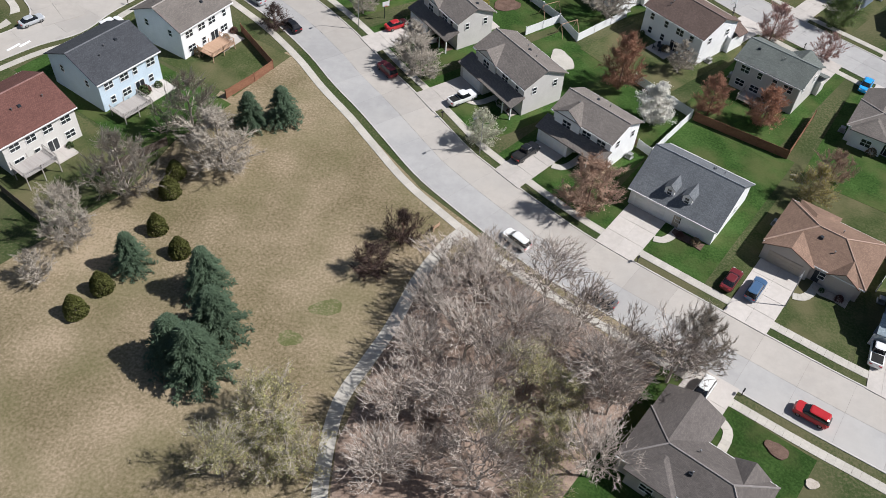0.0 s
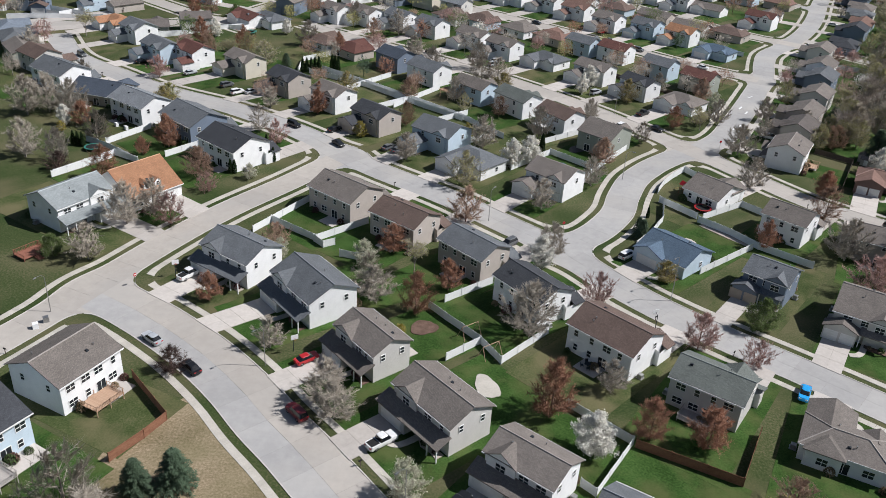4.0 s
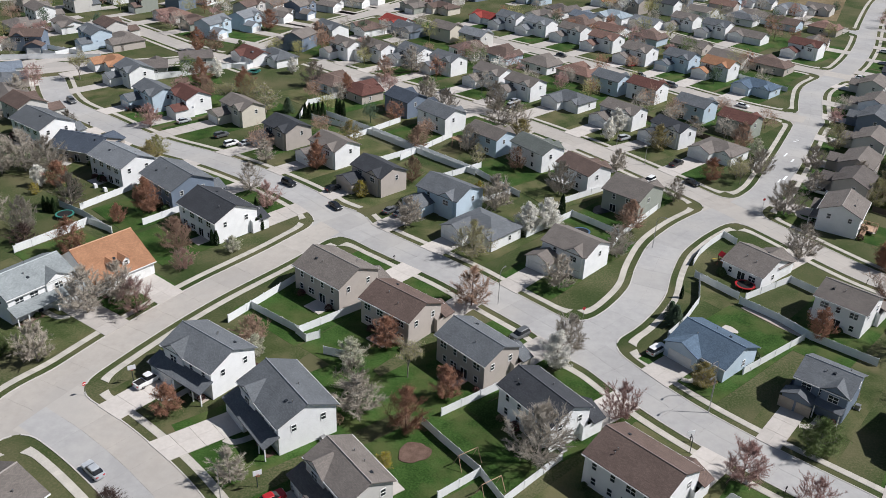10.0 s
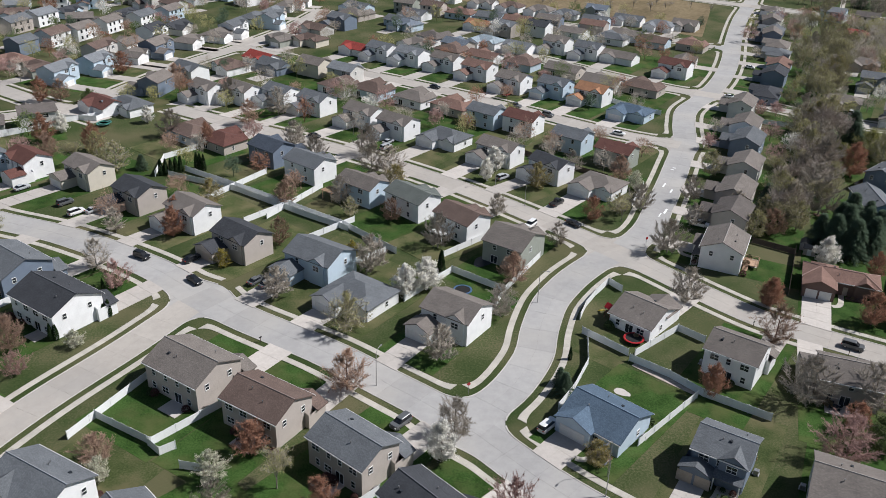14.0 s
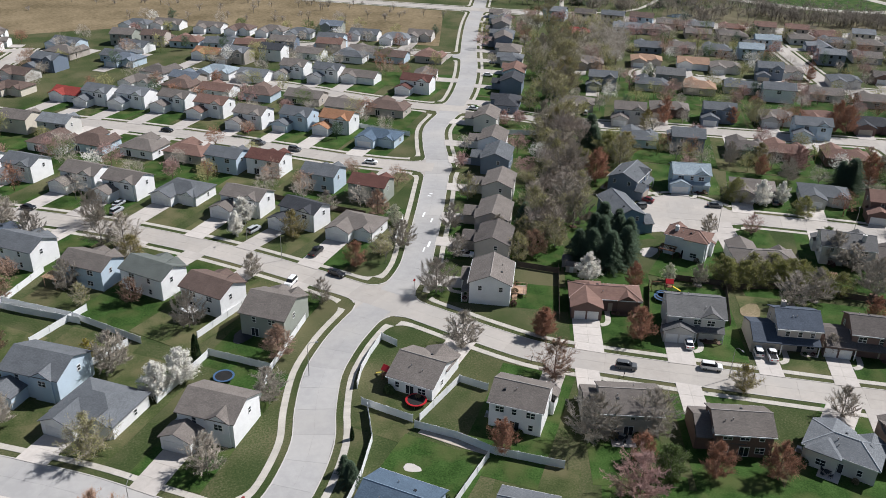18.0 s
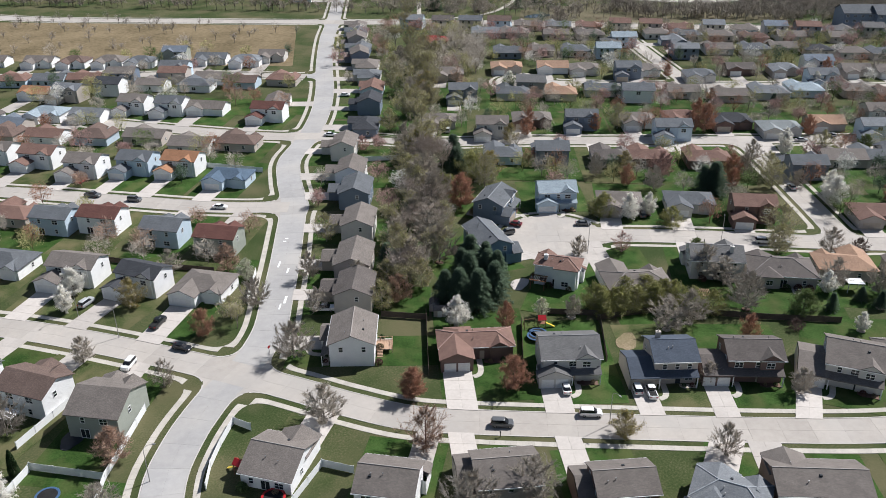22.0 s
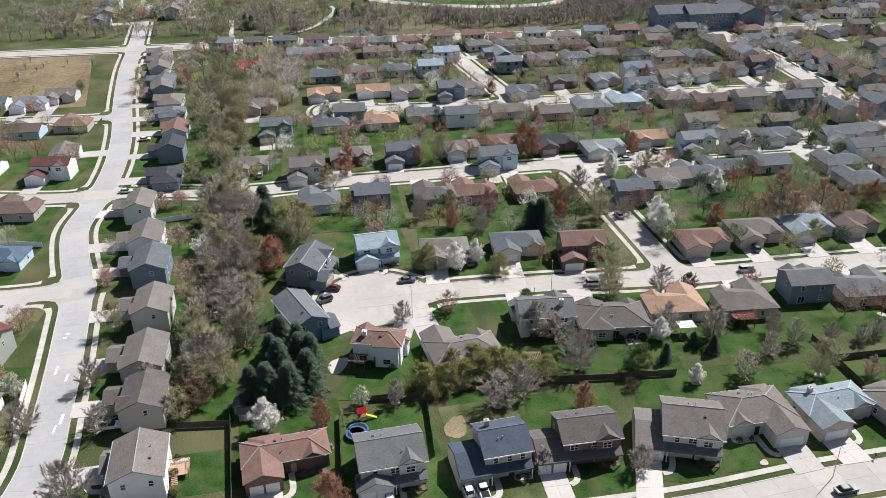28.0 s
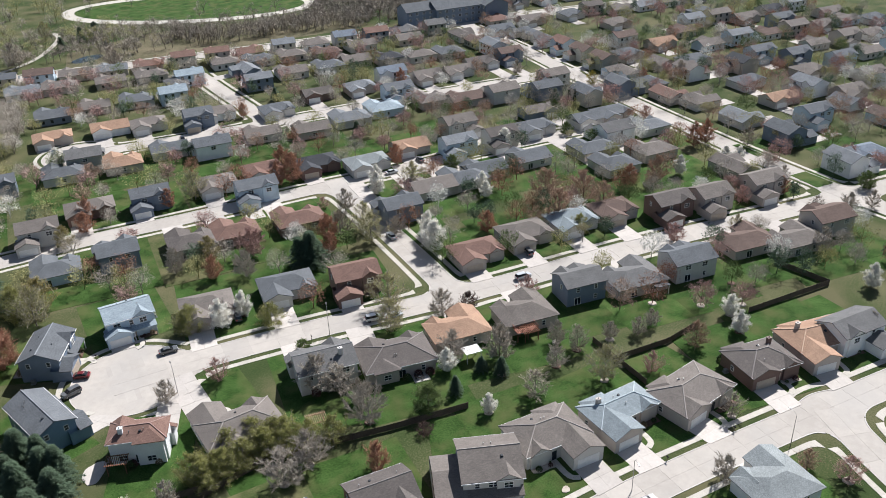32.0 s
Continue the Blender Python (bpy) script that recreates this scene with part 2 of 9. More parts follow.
VINYL = mat("white_vinyl", (0.72, 0.73, 0.73), (0.82, 0.83, 0.83), 0.45, 1, 6)
CEDAR = mat("cedar_fence", (0.17, 0.075, 0.045), (0.28, 0.14, 0.085), 0.85, 1.0, 10, 0.003)
DARKWOOD = mat("weathered_wood", (0.07, 0.055, 0.045), (0.13, 0.10, 0.08), 0.9, 1.0, 10, 0.003)
DECKM = mat("deck_boards", (0.36, 0.23, 0.15), (0.50, 0.34, 0.24), 0.8, 0.8, 8, 0.003)
TYRE = mat("tyre_rubber", (0.012, 0.012, 0.012), (0.022, 0.022, 0.022), 0.85)
CARGLASS = mat("car_glass", (0.01, 0.012, 0.015), (0.02, 0.022, 0.026), 0.06, spec=0.6)
LAMPG = mat("lamp_glass", (0.6, 0.6, 0.58), (0.75, 0.75, 0.72), 0.2)
PAINT = {k: mat("car_paint_" + k, v, tuple(min(1, c * 1.1 + 0.004) for c in v), 0.28, 0.5, 2, metal=0.1, spec=0.6) for k, v in dict(
    white=(0.74, 0.74, 0.73), black=(0.012, 0.013, 0.015), red=(0.42, 0.02, 0.025), darkred=(0.14, 0.018, 0.022), silver=(0.42, 0.44, 0.46),
    blue=(0.06, 0.12, 0.22), azure=(0.02, 0.33, 0.72), gray=(0.11, 0.115, 0.12)).items()}


# ---------------------------------------------------------------- mesh helpers
def mesh(name, verts, faces, mats, idx=None, smooth=False):
    me = bpy.data.meshes.new(name)
    me.from_pydata(verts, [], faces)
    for m in mats:
        me.materials.append(m)
    if idx:
        me.polygons.foreach_set("material_index", idx)
    if smooth:
        me.polygons.foreach_set("use_smooth", [True] * len(faces))
    me.update()
    return me


def piece(name, me, parent=None, m=None, label="", cat="", kind="", group=""):
    ob = new(name, me)
    if parent:
        ob.parent = parent
    if m is not None:
        ob.matrix_basis = m
    return tagged(ob, label, cat, group, kind)


class Geo:
    """Gathers boxes, prisms and polygons into one mesh."""

    def __init__(self):
        self.v, self.f, self.i = [], [], []

    def poly(self, pts, k=0):
        n = len(self.v)
        self.v += [tuple(p) for p in pts]
        self.f.append(tuple(range(n, n + len(pts))))
        self.i.append(k)

    def solid(self, base, top, k=0):
        """A closed prism between two rings of equal length (counter-clockwise from above)."""
        n, c = len(self.v), len(base)
        self.v += [tuple(p) for p in base] + [tuple(p) for p in top]
        self.f += [tuple(range(n + c - 1, n - 1, -1)), tuple(range(n + c, n + 2 * c))]
        self.f += [(n + a, n + (a + 1) % c, n + c + (a + 1) % c, n + c + a) for a in range(c)]
        self.i += [k] * (c + 2)

    def box(self, x0, y0, z0, x1, y1, z1, k=0):
        r = [(x0, y0), (x1, y0), (x1, y1), (x0, y1)]
        self.solid([(*p, z0) for p in r], [(*p, z1) for p in r], k)

    def tube(self, a, b, ra, rb, sides=4, k=0):
        a, b = Vector(a), Vector(b)
        d = (b - a).normalized()
        s = d.orthogonal().normalized()
        t = d.cross(s)
        n = len(self.v)
        for p, r in ((a, ra), (b, rb)):
            self.v += [tuple(p + r * (math.cos(q) * s + math.sin(q) * t)) for q in (2 * math.pi * j / sides for j in range(sides))]
        self.f += [(n + j, n + (j + 1) % sides, n + sides + (j + 1) % sides, n + sides + j) for j in range(sides)]
        self.f.append(tuple(range(n + sides, n + 2 * sides)))
        self.i += [k] * (sides + 1)

    def make(self, name, *mats, smooth=False):
        return mesh(name, self.v, self.f, mats, self.i if len(mats) > 1 else None, smooth)


def uv_by_slope(me):
    """Metres along and up each roof face, so that the courses lie level."""
    uv = me.uv_layers.new(name="courses").data
    for p in me.polygons:
        nz = p.normal
        u = Vector((0, 0, 1)).cross(nz)
        u = u.normalized() if u.length > 1e-4 else Vector((1, 0, 0))
        w = nz.cross(u)
        for li in p.loop_indices:
            co = me.vertices[me.loops[li].vertex_index].co
            uv[li].uv = (co.dot(u), co.dot(w))
    return me


# ---------------------------------------------------------------- roads
ROADS = []


def smooth_line(pts, step=2.0):
    """Catmull-Rom through the plan's points, cut to even steps."""
    p = [np.array(q, float) for q in pts]
    p = [2 * p[0] - p[1], *p, 2 * p[-1] - p[-2]]
    out = []
    for a, b, c, d in zip(p, p[1:], p[2:], p[3:]):
        k = max(2, int(np.linalg.norm(c - b) / step))
        for t in np.arange(k) / k:
            out.append(0.5 * (2 * b + (c - a) * t + (2 * a - 5 * b + 4 * c - d) * t * t + (3 * b - a - 3 * c + d) * t ** 3))
    out.append(p[-2])
    return np.array(out)


def sides_of(line):
    d = np.gradient(line, axis=0)
    d /= np.linalg.norm(d, axis=1)[:, None]
    return np.stack([-d[:, 1], d[:, 0]], 1)


def strip(g, line, off0, off1, z0, z1, gap=0.0):
    """A ribbon with thickness between two offsets from a line, in pieces."""
    n = sides_of(line)
    a, b = line + n * off0, line + n * off1
    for i in range(len(line) - 1):
        if gap:
            e = (line[i + 1] - line[i]) / np.linalg.norm(line[i + 1] - line[i]) * gap
            ring = [a[i] + e, a[i + 1] - e, b[i + 1] - e, b[i] + e]
            ring = ring if off0 > off1 else ring[::-1]
            ring = ring[::-1]
            g.solid([(*q, z0) for q in ring], [(*q, z1) for q in ring])
            continue
        ring = [b[i], b[i + 1], a[i + 1], a[i]] if off0 > off1 else [a[i], a[i + 1], b[i + 1], b[i]]
        ring = ring[::-1]
        g.solid([(*q, z0) for q in ring], [(*q, z1) for q in ring])


def in_road(q, own=None, extra=0.0):
    for k, (line, half) in enumerate(ROADS):
        if k != own and np.min((line[:, 0] - q[0]) ** 2 + (line[:, 1] - q[1]) ** 2) < (half + extra) ** 2:
            return True
    return any((q[0] - x) ** 2 + (q[1] - y) ** 2 < (r + extra) ** 2 for x, y, r in BULBS)


BULBS = [(165.3, 230.3, 13.0), (248.2, 357.9, 12.0)]     # turning circles


def road(name, pts, half=4.4):
    ROADS.append((smooth_line(pts), half))


road("street", [(152.6, -30.3), (103.4, 0.1), (75.4, 16.0), (56.9, 27.6), (42.1, 35.4), (29.4, 42.5), (18.5, 48.8), (10.5, 53.6), (4.3, 58.2), (-4.3, 65.3), (-9.1, 69.7), (-14.6, 76.2), (-19.9, 82.5), (-25.8, 88.9), (-31.8, 96.2), (-39.7, 104.2), (-47.8, 110.9), (-55.5, 116.4), (-64.0, 121.5)], 5.2)
road("street", [(-97.1, 70.2), (-88.1, 83.1), (-80.0, 94.3), (-72.1, 109.3), (-67.2, 121.0), (-63.1, 130.2), (-58.8, 140.0), (-53.9, 150.1), (-48.0, 160.5), (-38.6, 174.8), (-32.0, 186.0), (-26.5, 195.0)], 3.5)
road("street", [(-143.6, 288.9), (-127.3, 264.0), (-109.1, 250.0), (-89.2, 235.9), (-64.7, 224.1), (-41.0, 207.9), (-27.5, 194.2), (-17.6, 185.6), (-11.4, 180.9), (1.0, 171.6), (10.7, 162.7), (20.7, 153.5), (27.9, 145.3), (35.1, 136.0), (42.3, 128.2), (51.7, 119.9), (63.0, 111.1), (78.0, 98.7), (99.9, 80.7), (133.2, 50.3), (186.7, -1.5)], 4.1)
road("street", [(25.0, 149.3), (29.0, 153.3), (34.8, 159.6), (40.6, 169.3), (43.6, 178.8), (47.7, 189.0), (52.6, 196.5), (57.3, 202.2), (63.6, 208.4), (72.0, 215.0), (80.5, 225.0), (87.1, 237.2), (93.7, 249.8), (102.0, 266.6), (112.4, 288.7), (118.2, 306.4), (125.0, 322.9), (137.6, 339.1), (153.5, 363.0), (168.9, 392.4), (186.2, 431.6), (209.1, 479.3), (229.5, 516.6), (260.3, 575.1)], 3.75)
road("street", [(-59.6, 324.2), (-46.9, 314.4), (-20.1, 296.5), (-1.7, 283.7), (15.4, 270.6), (32.3, 255.2), (43.1, 243.8), (54.0, 231.2), (64.8, 217.9), (73.0, 207.1), (78.5, 199.5), (84.0, 191.6), (92.5, 181.2), (103.3, 173.0), (114.0, 165.6), (132.9, 152.8), (148.9, 142.2), (164.6, 132.5), (186.8, 120.8), (207.7, 108.4), (223.6, 98.5), (243.0, 86.3), (268.8, 69.7), (320.6, 35.7)], 3.6)
road("street", [(-42.1, 405.4), (-11.8, 381.1), (16.7, 361.7), (43.6, 340.5), (68.5, 318.3), (91.3, 298.5), (110.2, 286.9)], 3.7)
road("street", [(49.3, 427.5), (67.2, 410.3), (83.8, 393.5), (107.7, 369.0), (128.0, 349.9), (143.0, 340.8), (157.6, 329.0), (177.4, 311.3), (203.5, 297.4), (227.7, 282.3), (260.6, 262.3), (294.0, 242.5), (320.0, 226.2), (370.7, 192.5)], 3.7)
road("street", [(36.8, 497.8), (75.6, 477.8), (128.6, 449.1), (171.2, 418.0)], 3.5)
road("street", [(161.3, 232.2), (178.3, 222.2), (202.1, 205.9), (223.9, 189.0), (243.2, 175.4), (264.3, 161.7), (289.7, 144.0), (327.5, 115.8), (367.6, 86.4)], 3.9)
road("street", [(231.6, 186.0), (245.0, 208.6), (262.9, 240.0), (269.8, 254.2)], 3.5)
road("street", [(246.9, 358.3), (264.2, 346.1), (289.5, 327.9), (331.9, 300.0), (379.8, 267.9), (419.1, 238.0)], 3.7)
road("street", [(343.1, 393.1), (330.9, 367.7), (320.3, 344.4), (307.7, 317.3)], 3.5)
road("avenue", [(-330.0, 890.0), (-190.0, 800.0), (-60.0, 725.0), (36.2, 660.6), (92.0, 611.2), (158.3, 564.7), (217.9, 523.7), (300.0, 468.0), (397.5, 393.9), (481.4, 330.7), (580.0, 247.9)], 4.8)
road("street", [(201.8, 65.6), (218.2, 84.1), (229.3, 94.7)], 3.7)
road("street", [(320.7, 65.5), (335.1, 100.2), (355.6, 138.1), (378.2, 174.4), (411.1, 224.7), (448.6, 278.1), (480.8, 330.3)], 3.9)
road("street", [(-194.0, 291.2), (-165.4, 298.4), (-128.0, 306.5), (-93.7, 321.3)], 3.5)
road("street", [(-89.7, 319.5), (-82.5, 341.7), (-74.3, 360.0), (-62.8, 384.8), (-51.4, 402.6), (-39.6, 424.4), (-28.9, 447.0), (-14.5, 489.3)], 3.3)
road("street", [(-79.1, 309.5), (-94.7, 321.3), (-110.9, 332.9), (-134.6, 352.1), (-160.1, 371.7)], 3.5)
road("street", [(-80.5, 93.8), (-89.2, 102.7), (-103.2, 115.0)], 3.7)


def edge_distance(p, own):
    """How far points lie from the nearest edge of any street but their own; negative on it."""
    best = np.full(len(p), 99.0)
    for k, (line, half) in enumerate(ROADS):
        if k == own or np.any(p.max(0) < line.min(0) - 30) or np.any(p.min(0) > line.max(0) + 30):
            continue
        a, d = line[:-1], np.diff(line, axis=0)
        for i in range(0, len(p), 400):
            q = p[i:i + 400, None, :] - a[None]
            t = np.clip((q * d[None]).sum(2) / (d * d).sum(1)[None], 0, 1)
            best[i:i + 400] = np.minimum(best[i:i + 400], np.sqrt(((q - t[..., None] * d[None]) ** 2).sum(2).min(1)) - half)
    for j, (x, y, r) in enumerate(BULBS):
        if own != -1 - j:
            best = np.minimum(best, np.hypot(p[:, 0] - x, p[:, 1] - y) - r)
    return best


def flared(line, half, side, level, own, soft=5.5):
    """The line at a level outside a street's edge, bent round the corners of its junctions; and which of its points stand."""
    n = sides_of(line) * side
    o = np.full(len(line), half + level)
    near = edge_distance(line + n * o[:, None], own) < 12
    idx = np.nonzero(near)[0]
    stands = np.ones(len(line), bool)
    if len(idx):
        for _ in range(16):
            b = edge_distance(line[idx] + n[idx] * o[idx, None], own)
            a = o[idx] - half
            h = np.clip(soft - np.abs(a - b), 0, soft) / soft
            o[idx] = np.clip(o[idx] - 0.7 * (np.minimum(a, b) - h * h * soft / 4 - level), half + level, half + level + 4)
        stands[idx] = o[idx] - half <= edge_distance(line[idx] + n[idx] * o[idx, None], own) + 0.45
    return line + n * o[:, None], stands, o


def ribbon(g, a, b, stands, z0, z1, gap=0.0):
    """Solid pieces between two lines of equal length."""
    for i in range(len(a) - 1):
        if not (stands[i] and stands[i + 1]):
            continue
        ring = [a[i], a[i + 1], b[i + 1], b[i]]
        if gap:
            ring = [a[i] + (a[i + 1] - a[i]) * gap, a[i + 1] + (a[i] - a[i + 1]) * gap, b[i + 1] + (b[i] - b[i + 1]) * gap, b[i] + (b[i + 1] - b[i]) * gap]
        area = sum(p[0] * q[1] - q[0] * p[1] for p, q in zip(ring, ring[1:] + ring[:1]))
        if abs(area) < 1e-4:
            continue
        ring = ring if area > 0 else ring[::-1]
        g.solid([(*q, z0) for q in ring], [(*q, z1) for q in ring])


def edging(line, half, own, sides, ob, k):
    """Kerb, corner apron and sidewalk along a street."""
    kerb, apron, path = Geo(), Geo(), Geo()
    for s in sides:
        edge, ok, o = flared(line, half, s, 0.0, own)
        back, ok2, _ = flared(line, half, s, 0.2, own)
        ribbon(kerb, edge, back, ok & ok2, -0.2, 0.095)
        wide = o > half + 0.02
        inner = line + sides_of(line) * (s * (half - 0.3))
        ribbon(apron, inner, edge, wide | np.roll(wide, 1) | np.roll(wide, -1), -0.1, 0.014 + 0.0004 * k)
        p0, ok, _ = flared(line, half, s, 1.55, own)
        p1, ok2, _ = flared(line, half, s, 2.85, own)
        ribbon(path, p0, p1, ok & ok2, -0.2, 0.068 + 0.0016 * k, 0.008)
    piece("kerb", kerb.make("kerb", KERB), ob)
    if apron.f:
        piece("corner_apron", apron.make("corner_apron", CONCGREY if k in (2, 3) else CONC), ob, None, "", "", "stuff")
    piece("sidewalk", path.make("sidewalk", WALKM), None, None, "narrow concrete sidewalk along the street", "sidewalk", "structure")


ground = piece("ground", mesh("ground", [(-2500, -2500, 0), (2500, -2500, 0), (2500, 2500, 0), (-2500, 2500, 0)], [(0, 1, 2, 3)], [GRASS]), None, None, "rough spring grass between the lots, green and tan", "ground", "structure")
for k, (line, half) in enumerate(ROADS):
    g = Geo()
    strip(g, line, -half, half, -0.2, 0.004 + 0.0006 * k)
    ob = piece("road", g.make("road", JOINT), None, None, "pale concrete residential street with panel joints", "road", "structure")
    slabs = np.concatenate([line[:-3:3], line[-1:]])
    for a, c in ((-half, -0.012), (0.012, half)):
        g = Geo()
        strip(g, slabs, a, c, -0.1, 0.02 + 0.003 * k, 0.014)
        piece("slabs", g.make("slabs", CONCGREY if k in (2, 3) or k == 0 and c > 1 else CONC), ob, None, "", "", "stuff")
    fine = np.empty((2 * len(line) - 1, 2))
    fine[::2], fine[1::2] = line, (line[:-1] + line[1:]) / 2
    edging(fine, half, k, (-1, 1), ob, k)
for j, (a, b, r) in enumerate(BULBS):
    ring = [(a + r * math.cos(q), b + r * math.sin(q)) for q in (2 * math.pi * i / 48 for i in range(48))]
    g = Geo()
    g.solid([(*q, -0.2) for q in ring], [(*q, 0.016) for q in ring])
    ob = piece("turning_circle", g.make("turning_circle", CONC), None, None, "pale concrete turning circle at a street's end", "road", "structure")
    edging(np.array([(a + r * math.cos(q), b + r * math.sin(q)) for q in np.linspace(0, 2 * math.pi, 90)]), 0.0, -1 - j, (-1,), ob, 0)


def patch(name, pts, z, m, label, cat):
    g = Geo()
    g.solid([(*q, -0.15) for q in pts], [(*q, z) for q in pts])
    return piece(name, g.make(name, m), None, None, label, cat, "structure")


patch("park", [(-76.6, 19.1), (-111.2, -90.8), (15.0, -90.3), (16.5, 19.8), (22.8, 33.4), (25.9, 38.4), (14.8, 45.0), (2.7, 52.2), (-11.3, 62.9), (-27.3, 80.1), (-38.9, 94.0), (-46.6, 83.9), (-53.0, 54.7)], 0.012, DRY, "dry tan park meadow with green patches", "meadow")
patch("wood_floor", [(-8.2, 46.4), (-2.5, 50.6), (5.9, 46.6), (14.3, 41.6), (23.8, 35.5), (19.7, 29.2), (18.6, 21.9), (13.4, 9.8), (-13.1, 6.8), (-14.5, 19.4), (-12.4, 29.9), (-10.3, 39.2)], 0.02, SOIL, "brown leaf litter under the bare trees", "wood floor")
patch("wood_floor", [(319.1, 459.5), (351.9, 429.1), (401.8, 403.1), (447.4, 375.8), (463.3, 383.0), (469.4, 418.1), (430.6, 447.5), (388.6, 479.6), (339.8, 485.8)], 0.014, LITTER, "brown leaf litter under the woodland by the avenue", "wood floor")
patch("reed_field", [(55.9, 522.8), (124.9, 469.3), (172.7, 437.8), (198.1, 495.5), (207.3, 519.0), (152.5, 558.8), (88.7, 602.7), (16.5, 655.0), (-60.0, 712.0), (-130.0, 750.0), (-150.0, 640.0), (-90.0, 560.0), (-20.0, 520.0)], 0.012, MARSH, "tan field of dead reeds and brush", "field")
g = Geo()
strip(g, smooth_line([(-3.6, 56.0), (-6.0, 52.8), (-8.9, 46.0), (-11.2, 36.9), (-13.5, 30.3), (-15.3, 25.0), (-15.4, 17.6), (-13.9, 4.6)]), -0.9, 0.9, -0.2, 0.05)
piece("footpath", g.make("footpath", WALKM), None, None, "concrete footpath through the park", "path", "structure")

g = Geo()
strip(g, smooth_line([(299.7, 540.1), (277.8, 498.2), (291.5, 491.1), (303.5, 486.3), (327.6, 493.2), (356.6, 516.0), (365.5, 532.2)]), -1.3, 1.3, -0.2, 0.05)
piece("footpath", g.make("footpath", WALKM), None, None, "pale footpath winding through a far park", "path", "structure")
pond = mat("pond_water", (0.02, 0.035, 0.045), (0.04, 0.055, 0.06), 0.08, 0.3, 2, spec=0.6)
patch("pond", [(338 + 9 * math.cos(q), 467 + 5 * math.sin(q)) for q in (0.45 * j for j in range(14))], 0.03, pond, "small dark pond beside the avenue", "pond")

# ---------------------------------------------------------------- houses
WINDOW = {}


def window_mesh(w, h):
    """White frame with a cross bar, dark panes set back in it, all one skin. Faces local -y."""
    if (w, h) not in WINDOW:
        g, f = Geo(), 0.075
        xs = [-w / 2, -w / 2 + f, w / 2 - f, w / 2] if w < 1.2 else [-w / 2, -w / 2 + f, -f / 2, f / 2, w / 2 - f, w / 2]
        zs = [-h / 2, -h / 2 + f, -f / 2, f / 2, h / 2 - f, h / 2] if h < 1.8 else [-h / 2, -h / 2 + f, h / 2 - f, h / 2]
        nx, nz = len(xs), len(zs)
        g.v = [(x, -0.07, z) for z in zs for x in xs] + [(x, -0.02, z) for z in zs for x in xs] + [(x, 0.03, z) for z in zs for x in xs]
        at = lambda i, j, d=0: d * nx * nz + j * nx + i
        for j in range(nz - 1):
            for i in range(nx - 1):
                pane = i % 2 == 1 and j % 2 == 1
                d = 1 if pane else 0
                g.f.append((at(i, j, d), at(i + 1, j, d), at(i + 1, j + 1, d), at(i, j + 1, d)))
                g.i.append(int(pane))
                if pane:
                    for a, c in (((i, j), (i + 1, j)), ((i + 1, j), (i + 1, j + 1)), ((i + 1, j + 1), (i, j + 1)), ((i, j + 1), (i, j))):
                        g.f.append((at(*a), at(*c), at(*c, 1), at(*a, 1)))
                        g.i.append(0)
        edge = [(i, 0) for i in range(nx)] + [(nx - 1, j) for j in range(1, nz)] + [(i, nz - 1) for i in range(nx - 2, -1, -1)] + [(0, j) for j in range(nz - 2, 0, -1)]
        for a, c in zip(edge, edge[1:] + edge[:1]):
            g.f.append((at(*c), at(*a), at(*a, 2), at(*c, 2)))
            g.i.append(0)
        WINDOW[(w, h)] = g.make("window", TRIM, GLASS)
    return WINDOW[(w, h)]


def gable_wall(g, x0, x1, y0, y1, he, rise):
    """Body with gables at both x ends."""
    ym = (y0 + y1) / 2
    p = [(y0, 0), (y1, 0), (y1, he), (ym, he + rise), (y0, he)]
    n = len(g.v)
    g.v += [(x0, *q) for q in p] + [(x1, *q) for q in p]
    g.f += [(n + 4, n + 3, n + 2, n + 1, n), (n + 5, n + 6, n + 7, n + 8, n + 9), (n, n + 5, n + 9, n + 4), (n + 1, n + 2, n + 7, n + 6)]
    g.i += [0] * 4


def gable_roof(g, x0, x1, y0, y1, he, rise, o=0.4, th=0.16):
    """Two slopes joined at the ridge, one folded slab with overhangs."""
    ym, s = (y0 + y1) / 2, rise / ((y1 - y0) / 2)
    ze = he - s * o
    p = [(y0 - o, ze + th), (ym, he + rise + th), (y1 + o, ze + th), (y1 + o, ze), (ym, he + rise), (y0 - o, ze)]
    n = len(g.v)
    g.v += [(x0 - o, *q) for q in p] + [(x1 + o, *q) for q in p]
    g.f += [(n + a, n + 6 + a, n + 6 + (a + 1) % 6, n + (a + 1) % 6) for a in range(6)]
    g.f += [(n, n + 1, n + 4, n + 5), (n + 1, n + 2, n + 3, n + 4), (n + 11, n + 10, n + 7, n + 6), (n + 10, n + 9, n + 8, n + 7)]
    g.i += [0] * 10


